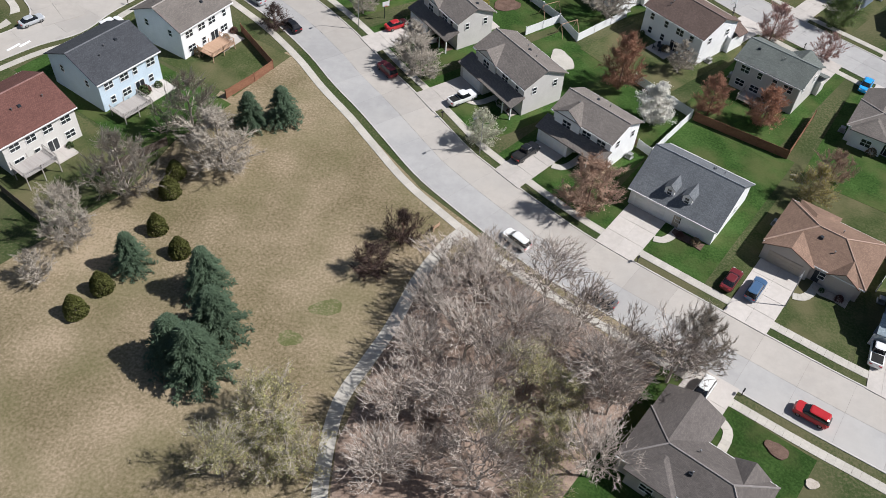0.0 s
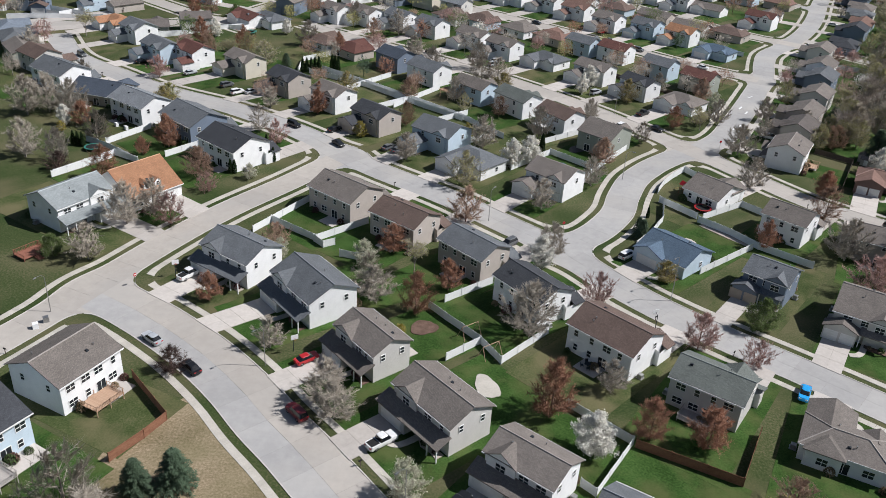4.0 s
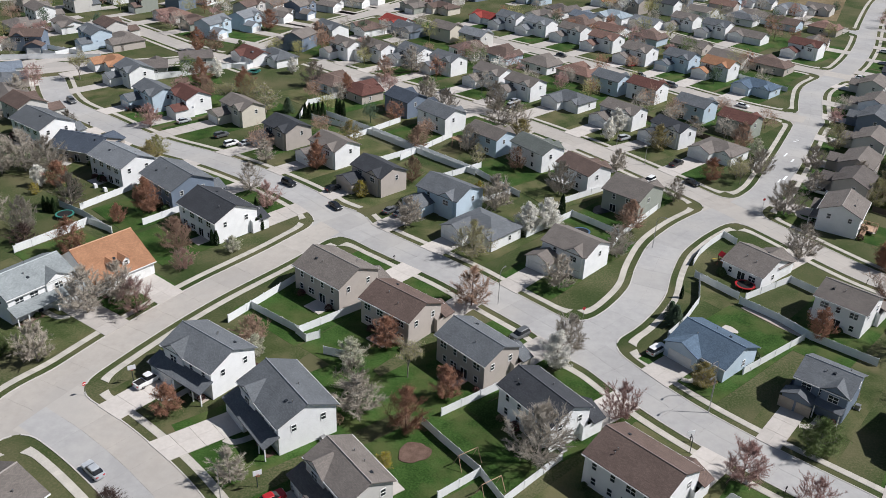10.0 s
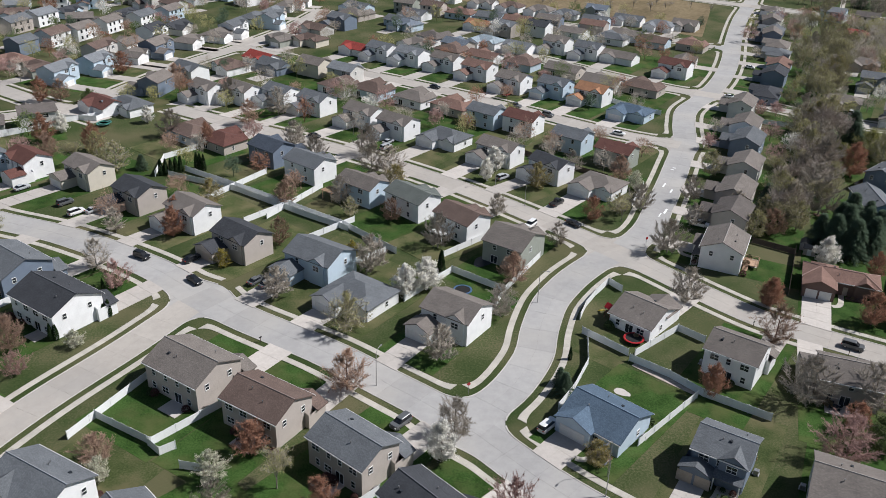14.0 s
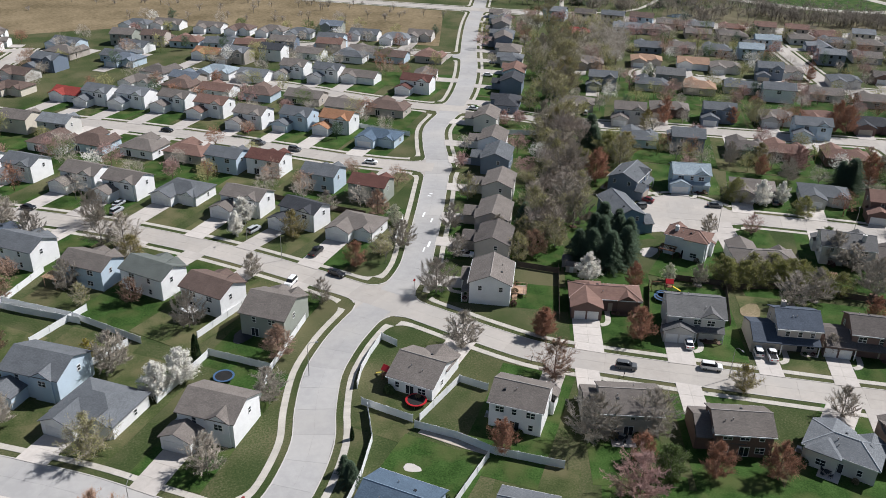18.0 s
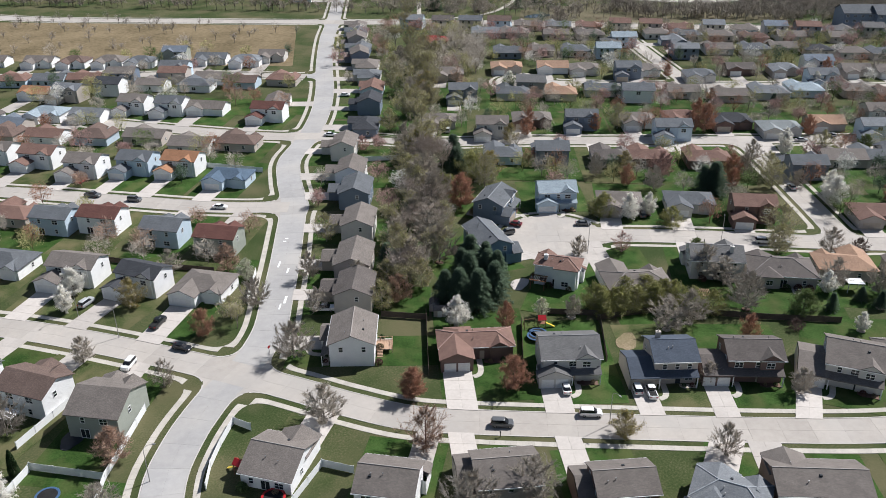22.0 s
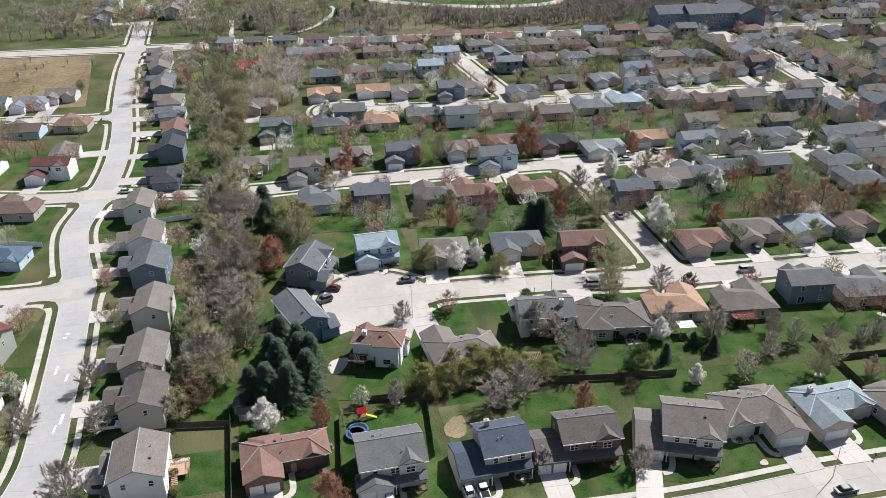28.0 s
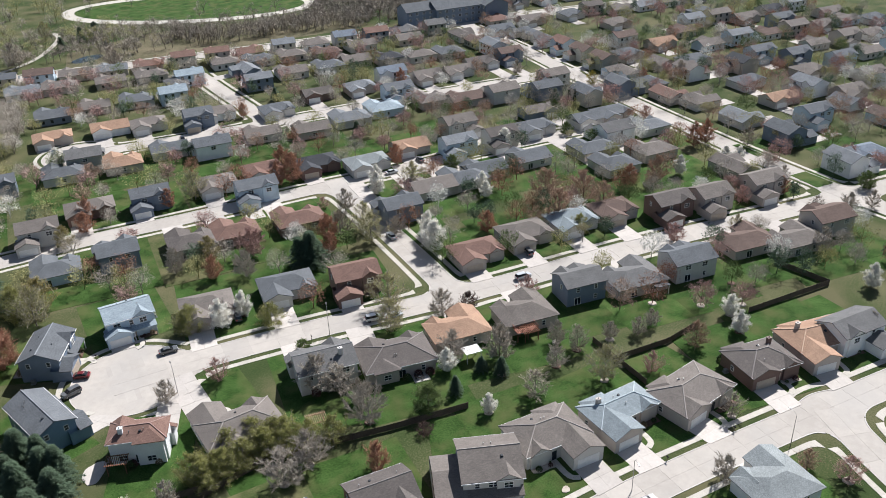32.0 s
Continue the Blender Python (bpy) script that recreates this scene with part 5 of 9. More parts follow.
house(383.9, 232.4, 147, 12.7, 9.3, 5.4, "slate", "bluegray", 1, "gab", 0)
house(344.4, 218.4, -33, 15.0, 9.7, 3.0, "slate", "greige", -1, "hip", 0)
house(362.4, 203.9, -33, 15.4, 9.8, 3.0, "slate", "greige", -1, "-", 0)
house(327.6, 223.7, -33, 11.9, 9.0, 5.4, "darktaupe", "tan", -1, "gab", 0)
house(372.3, 198.7, -33, 14.9, 9.8, 3.0, "slate", "tan", -1, "hip", 0)
house(317.0, 206.5, 147, 13.1, 10.3, 3.0, "slate", "greige", 1, "-", 0)
house(334.6, 189.7, 147, 15.1, 9.5, 3.0, "slate", "tan", 1, "hip", 0)
house(301.2, 215.2, 147, 14.2, 9.5, 3.0, "slate", "greige", 1, "-", 0)
house(-107.1, 355.2, 66, 13.5, 9.0, 5.4, "lightslate", "paleblue", -1, "gab", 0)
house(-97.4, 368.5, 66, 11.9, 9.2, 5.4, "lightslate", "paleblue", -1, "gab", 0)
house(-87.4, 385.9, 66, 13.4, 9.6, 3.0, "taupe", "white", -1, "hip", 0)
house(-79.7, 395.0, 66, 13.0, 9.4, 5.4, "taupe", "bluegray", -1, "gab", 0)
house(-70.0, 410.0, 66, 13.9, 9.3, 3.0, "taupe", "white", -1, "hip", 0)
house(-58.7, 422.8, 66, 15.3, 10.4, 3.0, "taupe", "white", -1, "hip", 0)
house(-52.9, 431.1, 66, 13.3, 9.1, 5.4, "slate", "white", -1, "gab", 0)
house(-46.9, 457.7, 66, 14.0, 10.2, 3.0, "slate", "white", -1, "hip", 0)
house(-37.5, 448.5, 66, 12.1, 9.3, 5.4, "slate", "paleblue", -1, "gab", 0)
house(-134.3, 395.5, -114, 11.5, 8.9, 5.4, "slate", "bluegray", -1, "gab", 0)
house(-126.4, 410.5, -114, 12.8, 9.5, 5.4, "brown", "white", -1, "gab", 0)
house(-118.3, 421.3, -114, 12.9, 8.7, 5.4, "taupe", "white", -1, "gab", 0)
house(-110.0, 435.2, -114, 11.6, 8.9, 5.4, "taupe", "white", -1, "gab", 0)
house(-97.9, 448.2, -114, 12.7, 9.0, 5.4, "slate", "white", -1, "gab", 0)
house(-87.7, 461.4, -114, 12.5, 8.9, 5.4, "taupe", "paleblue", -1, "gab", 0)
house(-182.2, 343.9, 137, 14.4, 9.5, 3.0, "taupe", "white", -1, "hip", 0)
house(-182.9, 363.3, 137, 13.4, 8.9, 5.4, "taupe", "white", -1, "gab", 0)
house(-176.4, 384.3, 137, 13.2, 8.9, 5.4, "slate", "greige", -1, "gab", 0)
house(-167.6, 403.8, 137, 14.4, 9.5, 3.0, "slate", "white", -1, "hip", 0)
house(-196.9, 380.6, 137, 12.8, 9.3, 5.4, "taupe", "tan", -1, "gab", 0)
house(1.9, 468.3, 137, 14.9, 10.1, 3.0, "taupe", "tan", -1, "hip", 0)
house(24.3, 454.1, 137, 14.2, 9.2, 3.0, "slate", "paleblue", -1, "-", 0)
house(199.3, 99.1, 147, 13.4, 9.7, 3.0, "lightgray", "white", -1, "hip", 0)
house(255.8, 95.7, -32, 13.2, 8.9, 5.4, "gray", "white", 1, "gab", 0)
house(324.6, 177.8, 147, 13.2, 10.4, 3.0, "slate", "greige", 1, "hip", 0)
house(342.1, 171.3, 147, 14.3, 10.1, 3.0, "taupe", "tan", 1, "hip", 0)
house(-158.5, 284.4, 122, 13.9, 9.4, 3.0, "bluegray", "white", 1, "hip", 0)
house(-151.0, 273.4, 121, 14.6, 9.7, 3.0, "slate", "tan", 1, "hip", 0)
house(-142.7, 260.5, 128, 14.4, 9.3, 3.0, "taupe", "sage", -1, "-", 0)
house(-131.2, 249.0, 142, 11.9, 9.6, 5.4, "brown", "greige", -1, "gab", 0)
house(202.9, 427.2, 246, 12.7, 8.8, 5.4, "taupe", "bluegray", -1, "gab", 0)
house(215.5, 456.1, 244, 11.9, 9.8, 5.4, "taupe", "tan", 1, "gab", 0)
house(232.2, 488.8, 241, 15.2, 9.4, 3.0, "taupe", "sage", -1, "hip", 0)
house(143.4, 382.4, 60, 13.7, 9.0, 3.0, "taupe", "greige", 1, "-", 0)
house(-12.5, 366.5, 142, 12.1, 9.3, 5.4, "taupe", "cream", 1, "gab", 0)
house(-0.0, 357.6, 142, 12.2, 9.0, 5.4, "lightslate", "greige", 1, "gab", 0)
house(-29.4, 416.1, -41, 13.1, 9.8, 3.0, "taupe", "sage", 1, "hip", 0)
house(-16.5, 415.2, -41, 14.4, 9.1, 3.0, "brown", "cream", -1, "hip", 0)
house(38.3, 421.7, 134, 13.5, 9.7, 3.0, "darktaupe", "white", -1, "hip", 0)
house(48.9, 409.1, 134, 13.9, 9.0, 3.0, "bluegray", "tan", 1, "-", 0)
house(350.0, 188.9, 148, 13.0, 9.6, 5.4, "gray", "white", 1, "gab", 0)
house(363.7, 180.4, 148, 13.5, 9.2, 3.0, "lightslate", "greige", 1, "hip", 0)
house(74.6, 437.0, -46, 12.9, 8.7, 5.4, "lightslate", "tan", -1, "gab", 0)
house(266.5, 282.8, -32, 13.4, 9.4, 3.0, "redbrown", "greige", -1, "hip", 0)
house(331.4, 243.5, -32, 12.7, 9.7, 5.4, "taupe", "greige", 1, "gab", 0)
house(361.8, 225.1, -32, 14.6, 8.8, 3.0, "taupe", "bluegray", 1, "-", 0)
house(29.4, 486.7, 150, 11.9, 9.8, 5.4, "taupe", "sage", 1, "gab", 0)
house(43.0, 480.1, 150, 12.4, 8.8, 5.4, "brown", "tan", -1, "gab", 0)
house(56.7, 473.6, 150, 15.1, 9.8, 3.0, "redbrown", "paleblue", 1, "hip", 0)
house(71.2, 465.9, 150, 14.2, 9.7, 3.0, "slate", "paleblue", -1, "-", 0)
house(84.7, 459.0, 150, 15.2, 8.8, 3.0, "redbrown", "tan", 1, "-", 0)
house(98.8, 451.2, 149, 13.1, 9.0, 5.4, "taupe", "bluegray", 1, "gab", 0)
house(118.6, 440.0, 146, 12.9, 8.9, 5.4, "redbrown", "tan", 1, "gab", 0)
house(132.5, 431.0, 141, 14.6, 9.3, 3.0, "taupe", "paleblue", 1, "-", 0)
house(129.6, 477.1, -32, 12.0, 8.9, 5.4, "bluegray", "sage", 1, "gab", 0)
house(311.0, 110.1, 144, 12.8, 9.5, 5.4, "brown", "tan", -1, "gab", 0)
house(341.5, 83.7, 144, 14.1, 9.0, 3.0, "lightslate", "cream", -1, "hip", 0)
house(356.8, 76.3, 144, 13.5, 9.0, 3.0, "redbrown", "tan", -1, "hip", 0)
house(371.8, 108.3, -36, 14.0, 9.3, 3.0, "bluegray", "sage", 1, "hip", 0)
house(242.6, 345.0, 144, 12.6, 9.6, 5.4, "gray", "sage", -1, "gab", 0)
house(400.7, 236.7, 147, 12.7, 9.3, 5.4, "taupe", "greige", -1, "gab", 0)
house(302.0, 340.5, -34, 15.5, 9.8, 3.0, "taupe", "white", -1, "hip", 0)
house(373.7, 303.6, -34, 13.4, 9.2, 5.4, "bluegray", "white", 1, "gab", 0)
house(410.8, 279.2, -33, 14.7, 8.7, 3.0, "darktaupe", "greige", 1, "-", 0)
house(423.9, 270.4, -33, 12.3, 8.9, 5.4, "brown", "bluegray", -1, "gab", 0)
house(322.6, 385.3, 64, 13.9, 8.6, 3.0, "gray", "white", 1, "hip", 0)
house(353.8, 370.7, -116, 15.4, 9.0, 3.0, "lightslate", "bluegray", -1, "-", 0)
house(260.7, 478.9, 140, 13.1, 9.4, 5.4, "lightslate", "paleblue", -1, "gab", 0)
house(273.9, 467.9, 141, 12.3, 9.2, 5.4, "darktaupe", "greige", -1, "gab", 0)
house(286.9, 460.0, 141, 13.3, 8.6, 5.4, "slate", "tan", -1, "gab", 0)
house(299.7, 450.7, 141, 13.3, 9.3, 5.4, "brown", "paleblue", -1, "gab", 0)
house(312.4, 441.4, 141, 15.4, 9.1, 3.0, "taupe", "cream", 1, "-", 0)
house(325.3, 431.4, 142, 14.2, 9.1, 3.0, "lightslate", "tan", 1, "-", 0)
house(338.3, 421.3, 142, 14.2, 8.7, 3.0, "redbrown", "greige", 1, "hip", 0)
house(351.3, 411.0, 142, 11.8, 9.1, 5.4, "redbrown", "cream", 1, "gab", 0)
house(364.2, 401.2, 142, 12.4, 8.6, 5.4, "redbrown", "tan", -1, "gab", 0)
house(377.0, 391.7, 142, 13.7, 9.3, 3.0, "redbrown", "cream", -1, "-", 0)
house(390.6, 381.2, 142, 11.8, 8.9, 5.4, "lightslate", "cream", 1, "gab", 0)
house(403.6, 371.3, 142, 14.2, 9.0, 3.0, "taupe", "white", -1, "hip", 0)
house(415.9, 361.9, 143, 12.4, 9.7, 5.4, "bluegray", "greige", -1, "gab", 0)
house(429.4, 351.7, 143, 13.1, 9.3, 5.4, "redbrown", "bluegray", 1, "gab", 0)
house(444.3, 343.3, 143, 15.1, 8.8, 3.0, "gray", "paleblue", -1, "hip", 0)
house(455.6, 331.9, 143, 11.5, 9.5, 5.4, "gray", "sage", 1, "gab", 0)
house(485.9, 309.4, 144, 13.4, 9.4, 3.0, "redbrown", "tan", -1, "hip", 0)
house(528.5, 272.5, 144, 12.6, 8.7, 5.4, "darktaupe", "tan", -1, "gab", 0)
house(340.4, 66.5, 247, 15.4, 9.0, 3.0, "brown", "white", 1, "hip", 0)
house(414.3, 197.3, 237, 13.3, 8.7, 3.0, "slate", "sage", -1, "hip", 0)
house(424.8, 213.1, 237, 15.3, 8.8, 3.0, "taupe", "paleblue", -1, "hip", 0)
house(433.7, 226.8, 237, 11.9, 9.3, 5.4, "brown", "sage", -1, "gab", 0)
house(442.4, 240.5, 238, 12.6, 8.7, 5.4, "brown", "cream", -1, "gab", 0)
house(451.1, 254.2, 238, 11.7, 9.4, 5.4, "redbrown", "paleblue", 1, "gab", 0)
house(460.4, 268.9, 238, 15.3, 8.8, 3.0, "gray", "greige", 1, "-", 0)
house(468.8, 282.5, 238, 14.4, 8.9, 3.0, "slate", "cream", -1, "hip", 0)
house(310.1, 83.7, 68, 13.0, 9.2, 5.4, "taupe", "bluegray", -1, "gab", 0)
house(340.1, 143.7, 61, 14.8, 8.8, 3.0, "taupe", "sage", 1, "-", 0)
house(384.9, 214.5, 57, 12.8, 8.7, 5.4, "slate", "cream", 1, "gab", 0)
house(433.0, 283.8, 58, 13.3, 9.2, 5.4, "lightslate", "white", -1, "gab", 0)
house(441.6, 297.8, 58, 13.1, 8.8, 3.0, "brown", "sage", -1, "-", 0)
house(450.0, 311.7, 58, 15.4, 9.4, 3.0, "darktaupe", "greige", 1, "hip", 0)
house(-191.7, 278.9, 190, 12.0, 9.0, 5.4, "lightslate", "bluegray", 1, "gab", 0)
house(-176.9, 282.8, 190, 12.9, 9.0, 5.4, "gray", "bluegray", 1, "gab", 0)
house(-113.2, 298.5, 201, 14.3, 9.3, 3.0, "darktaupe", "sage", -1, "-", 0)
house(-97.8, 304.9, 204, 11.7, 8.6, 5.4, "darktaupe", "greige", -1, "gab", 0)
house(-198.0, 316.1, 10, 14.7, 9.0, 3.0, "brown", "paleblue", 1, "-", 0)
house(-182.6, 318.1, 10, 15.3, 9.0, 3.0, "redbrown", "white", -1, "hip", 0)
house(-166.4, 321.8, 10, 11.8, 9.0, 5.4, "brown", "bluegray", 1, "gab", 0)
house(-68.2, 341.4, 251, 12.0, 8.9, 5.4, "taupe", "bluegray", 1, "gab", 0)
house(-38.6, 472.4, 72, 14.2, 8.6, 3.0, "lightslate", "tan", -1, "hip", 0)
house(-33.5, 486.8, 73, 14.1, 9.6, 3.0, "taupe", "white", 1, "hip", 0)
house(-28.4, 501.8, 72, 12.8, 9.5, 5.4, "taupe", "white", -1, "gab", 0)
house(-117.5, 366.2, 319, 13.6, 8.7, 3.0, "brown", "sage", 1, "hip", 0)
house(-129.9, 375.9, 320, 14.2, 8.9, 3.0, "redbrown", "greige", -1, "hip", 0)
house(-149.4, 390.6, 320, 11.9, 8.7, 5.4, "brown", "sage", 1, "gab", 0)
house(-144.3, 343.1, 139, 11.6, 9.5, 5.4, "brown", "greige", -1, "gab", 0)


# the estate goes on in rows to the north-west and the east
rnd = random.Random(77)
for x0, y0, turn, count, step in ((-115.2, 357.9, 66, 6, 17), (-145.3, 382.4, 66, 6, 17), (-165.8, 399.7, 66, 5, 18), (-30.7, 477.4, 138, 5, 17), (-87.6, 475.1, 138, 5, 18), (391.9, 123.0, 57, 6, 19), (412.8, 106.0, 57, 7, 19), (453.9, 154.5, -33, 6, 18), (483.4, 193.4, -33, 6, 18), (521.4, 213.2, -33, 5, 18), (457.0, 242.0, -33, 5, 18), (239.9, 585.3, 57, 4, 22), (279.6, 572.9, 57, 4, 22),
                                  (470.0, 330.0, -33, 3, 19), (515.0, 330.0, -37, 7, 18), (535.0, 350.0, -37, 7, 18), (505.0, 278.0, -33, 6, 18), (492.0, 222.0, -33, 7, 18), (474.0, 168.0, -33, 7, 18), (440.0, 120.0, -33, 7, 18), (425.0, 92.0, -33, 7, 18), (540.0, 260.0, -36, 6, 18), (555.0, 285.0, -36, 6, 18),
                                  (590.0, 300.0, -36, 5, 18), (440.0, 70.0, -33, 8, 18), (570.0, 330.0, -36, 6, 18), (390.0, 60.0, -33, 7, 18),
                                  (-245.0, 355.0, 20, 9, 17), (-250.0, 385.0, 20, 10, 17), (-255.0, 405.0, 15, 11, 17), (-260.0, 435.0, 14, 12, 17), (-265.0, 455.0, 14, 12, 17), (-270.0, 485.0, 14, 12, 17), (-240.0, 330.0, 12, 4, 17), (-120.0, 505.0, 20, 5, 17)):
    for i in range(count):
        x = x0 + math.cos(radians(turn)) * step * i + rnd.uniform(-1, 1)
        y = y0 + math.sin(radians(turn)) * step * i + rnd.uniform(-1, 1)
        two = rnd.random() < 0.5
        if in_road((x, y), None, 8) or any((x - h[0]) ** 2 + (y - h[1]) ** 2 < 200 for h in PLAN):
            continue
        house(x, y, turn + 180 * rnd.randrange(2), rnd.uniform(11.5, 14), rnd.uniform(8.5, 10), 5.4 if two else 3.0, rnd.choice(("taupe", "slate", "taupe", "brown", "lightslate", "charcoal")), rnd.choice(("white", "greige", "tan", "paleblue", "white")), -1, "gab" if two else "-", 0)

piece("far_houses", uv_by_slope(FARHOUSES.make("far_houses", *FARMATS)), None, None, "distant detached houses with grey and brown roofs", "house", "stuff")

# ---------------------------------------------------------------- lots: driveways and lawns
FARDRIVE = Geo()
for k, (x, y, yaw, L, W, two, gar, gd, near, top) in enumerate(PLAN):
    rnd = random.Random(k * 31 + 5)
    m = pose(x, y, 0, 0, 0, yaw)
    reach = 0
    for s in np.arange(2.0, 32.0, 0.5):
        q = m @ Vector((0, -W / 2 - s, 0))
        if in_road((q.x, q.y), None, 0.0):
            reach = s
            break
    if not reach:
        reach = 11
    # lawn from the back of the lot to the sidewalk
    z = 0.006 + 0.003 * (k % 24)
    tone = rnd.random()
    lm = LAWN_GREEN if tone < (0.95 if x > 110 else 0.6) else LAWN_DULL
    f0 = -W / 2 - max(1.5, reach - 3.0)
    back, sides = W / 2 + 13, []
    for c in (-1, 1):
        half = L / 2 + (4.0 if x > 110 else 2.2)
        while half > L / 2 and any(in_road(m @ Vector((c * half, q, 0)), None, 3.0) for q in np.linspace(f0 + 1, back, 9)):
            half -= 0.5
        sides.append(c * half)
    g = Geo()
    ring = [(sides[0], f0), (sides[1], f0), (sides[1], back), (sides[0], back)]
    g.solid([(*q, -0.1) for q in ring], [(*q, z) for q in ring])
    if math.hypot(x - 60, y - 80) < 330:
        piece("lawn", g.make("lawn", lm), None, m, ("mown dark green lawn round a house" if lm is LAWN_GREEN else "thin yellowish green lawn round a house"), "lawn", "structure")
    if gar:
        gwid, cx = garage_at(x, y, L, two, gar, near)
        hw = gwid / 2 - 0.35
        ys = -W / 2 + 0.4 - gd
        ends = []                       # where its two edges meet the street
        for a in (cx - hw, cx + hw):
            d = next((d for d in np.arange(0.5, 32, 0.2) if in_road(m @ Vector((a, ys - d, 0)))), 0)
            ends.append(d)
        if not (all(ends) and abs(ends[0] - ends[1]) < 5):
            ends = [max(ends) or 11 - gd] * 2
        ends = [ys - d for d in ends]
        at = lambda p, w: ys + (ends[0] + (ends[1] - ends[0]) * (p - cx + hw) / (2 * hw) - ys) * w
        far_off = math.hypot(x - 60, y - 80) > 290
        g = FARDRIVE if far_off else Geo()
        n = 1 if far_off else max(2, round((ys - min(ends)) / 3.5))
        if ys - max(ends) > 1.0:
            for i in range(n):
                for a, b in ((cx - hw, cx - 0.01), (cx + 0.01, cx + hw)):
                    u, v = i / n + 0.002, (i + 1) / n - 0.002
                    ring = [Vector((a, at(a, v), 0)), Vector((b, at(b, v), 0)), Vector((b, at(b, u), 0)), Vector((a, at(a, u), 0))]
                    if far_off:
                        ring = [m @ p for p in ring]
                    g.solid([(p.x, p.y, -0.1) for p in ring], [(p.x, p.y, 0.106 + 0.002 * (k % 7)) for p in ring])
            if not far_off:
                piece("driveway", g.make("driveway", DRIVE), None, m, "pale concrete driveway slabs before a garage", "driveway", "structure")


piece("far_driveways", FARDRIVE.make("far_driveways", DRIVE), None, None, "pale concrete driveways of the distant houses", "driveway", "stuff")


# ---------------------------------------------------------------- trees
def branches(rnd, h, spread, levels, first=5):
    """A trunk with limbs that fork; gives the tubes and the twig ends."""
    tubes, tips = [], []

    def grow(a, d, length, r, level):
        b = a + d * length
        tubes.append((a, b, r, r * 0.62))
        if level >= levels:
            tips.append(b)
            return
        if level >= levels - 1:
            tips.append(a + d * length * 0.6)
        n = first if level == 0 else rnd.choice((3, 4, 4))
        turn = rnd.uniform(0, 6.3)
        for k in range(n):
            q = turn + 6.283 * k / n + rnd.uniform(-0.4, 0.4)
            s = d.orthogonal().normalized()
            t = d.cross(s)
            lean = rnd.uniform(0.35, 0.8) * spread
            nd = (d + (math.cos(q) * s + math.sin(q) * t) * lean + Vector((0, 0, 0.12))).normalized()
            start = a + d * length * rnd.uniform(0.55, 1.0) if k else b
            grow(start, nd, length * rnd.uniform(0.58, 0.85), r * 0.55, level + 1)

    grow(Vector((0, 0, -0.2)), Vector((rnd.uniform(-0.05, 0.05), rnd.uniform(-0.05, 0.05), 1)).normalized(), h * 0.31, h * 0.018, 0)
    top = max(t.z for t in tips)
    k = h / top
    return [(a * k, b * k, r, s) for a, b, r, s in tubes], [t * k for t in tips]


def oval_branches(rnd, h, wide, base, limbs, lift):
    """Limbs that climb from a low trunk to an egg-shaped outline, each with side branches; gives the tubes and the twig ends with their directions."""
    tubes = [(Vector((0, 0, -0.2)), Vector((0, 0, h * 0.45)), h * 0.019, h * 0.011), (Vector((0, 0, h * 0.45)), Vector((0, 0, h * 0.93)), h * 0.011, h * 0.002)]
    tips = []
    for k in range(limbs):
        u = (k + rnd.random()) / limbs
        q = 2.4 * k + rnd.uniform(-0.4, 0.4)
        r = wide * h * math.sin(math.pi * (0.1 + 0.87 * u) ** 0.8) * rnd.uniform(0.62, 1.06)
        z = h * (base + (0.98 - base) * u) * rnd.uniform(0.96, 1.03)
        a = Vector((0, 0, max(h * base * 0.7, z - r * lift - 0.04 * h)))
        b = Vector((r * math.cos(q), r * math.sin(q), z))
        c = (a + b) / 2 + Vector((math.cos(q), math.sin(q), -0.4)) * (b - a).length * 0.08
        tubes += [(a, c, h * 0.006, h * 0.004), (c, b, h * 0.004, h * 0.0015)]
        d = (b - c).normalized()
        tips.append((b, d))
        for j in range(10):
            w = 0.25 + 0.75 * (j + rnd.random() * 0.7) / 10
            p = a.lerp(c, w * 2) if w < 0.5 else c.lerp(b, w * 2 - 1)
            e = (d * 0.7 + Vector((rnd.gauss(0, 0.65), rnd.gauss(0, 0.65), rnd.gauss(0.25, 0.45)))).normalized()
            f = p + e * (b - a).length * rnd.uniform(0.2, 0.42)
            tubes.append((p, f, h * 0.0024, h * 0.0014))
            tips += [(f, e), ((p + f) / 2, e)]
    return tubes, tips


def leaf_quad(g, rnd, p, size):
    d = Vector((rnd.gauss(0, 1), rnd.gauss(0, 1), rnd.gauss(0, 1))).normalized()
    s = d.orthogonal().normalized() * size
    t = d.cross(s)
    g.poly([p - s, p - t * 0.7, p + s, p + t * 0.7])


KIND = {}
WORDS = dict(woodbare="leafless wood tree with open pale grey twigs", bare="leafless tree with fine grey twigs", redbare="spreading tree with reddish brown buds on bare twigs", red="tree with rusty red spring buds", pink="small tree hazed with pinkish buds", white="ornamental tree in dense white blossom",
             whitegreen="small tree with white blossom and first green leaves", bud="tree with sparse yellow-green spring leaves", hedge="dense olive-tan hedge tree beginning to leaf", yellow="small tree in bright yellow blossom", yellowtan="round tree with tan and yellow buds", green="round tree in fresh green leaf",
             pine="dark green spruce with layered boughs", olive="round olive-green juniper bush", arbor="narrow dark green arborvitae", maroonshrub="dense dark maroon leafless shrub")


def crown_of(leaves, twigs, leaf, bark):
    n = len(leaves.v)
    leaves.v += twigs.v
    leaves.f += [tuple(n + i for i in f) for f in twigs.f]
    leaves.i += [1] * len(twigs.f)
    return leaves.make("crown", leaf, bark, smooth=False)


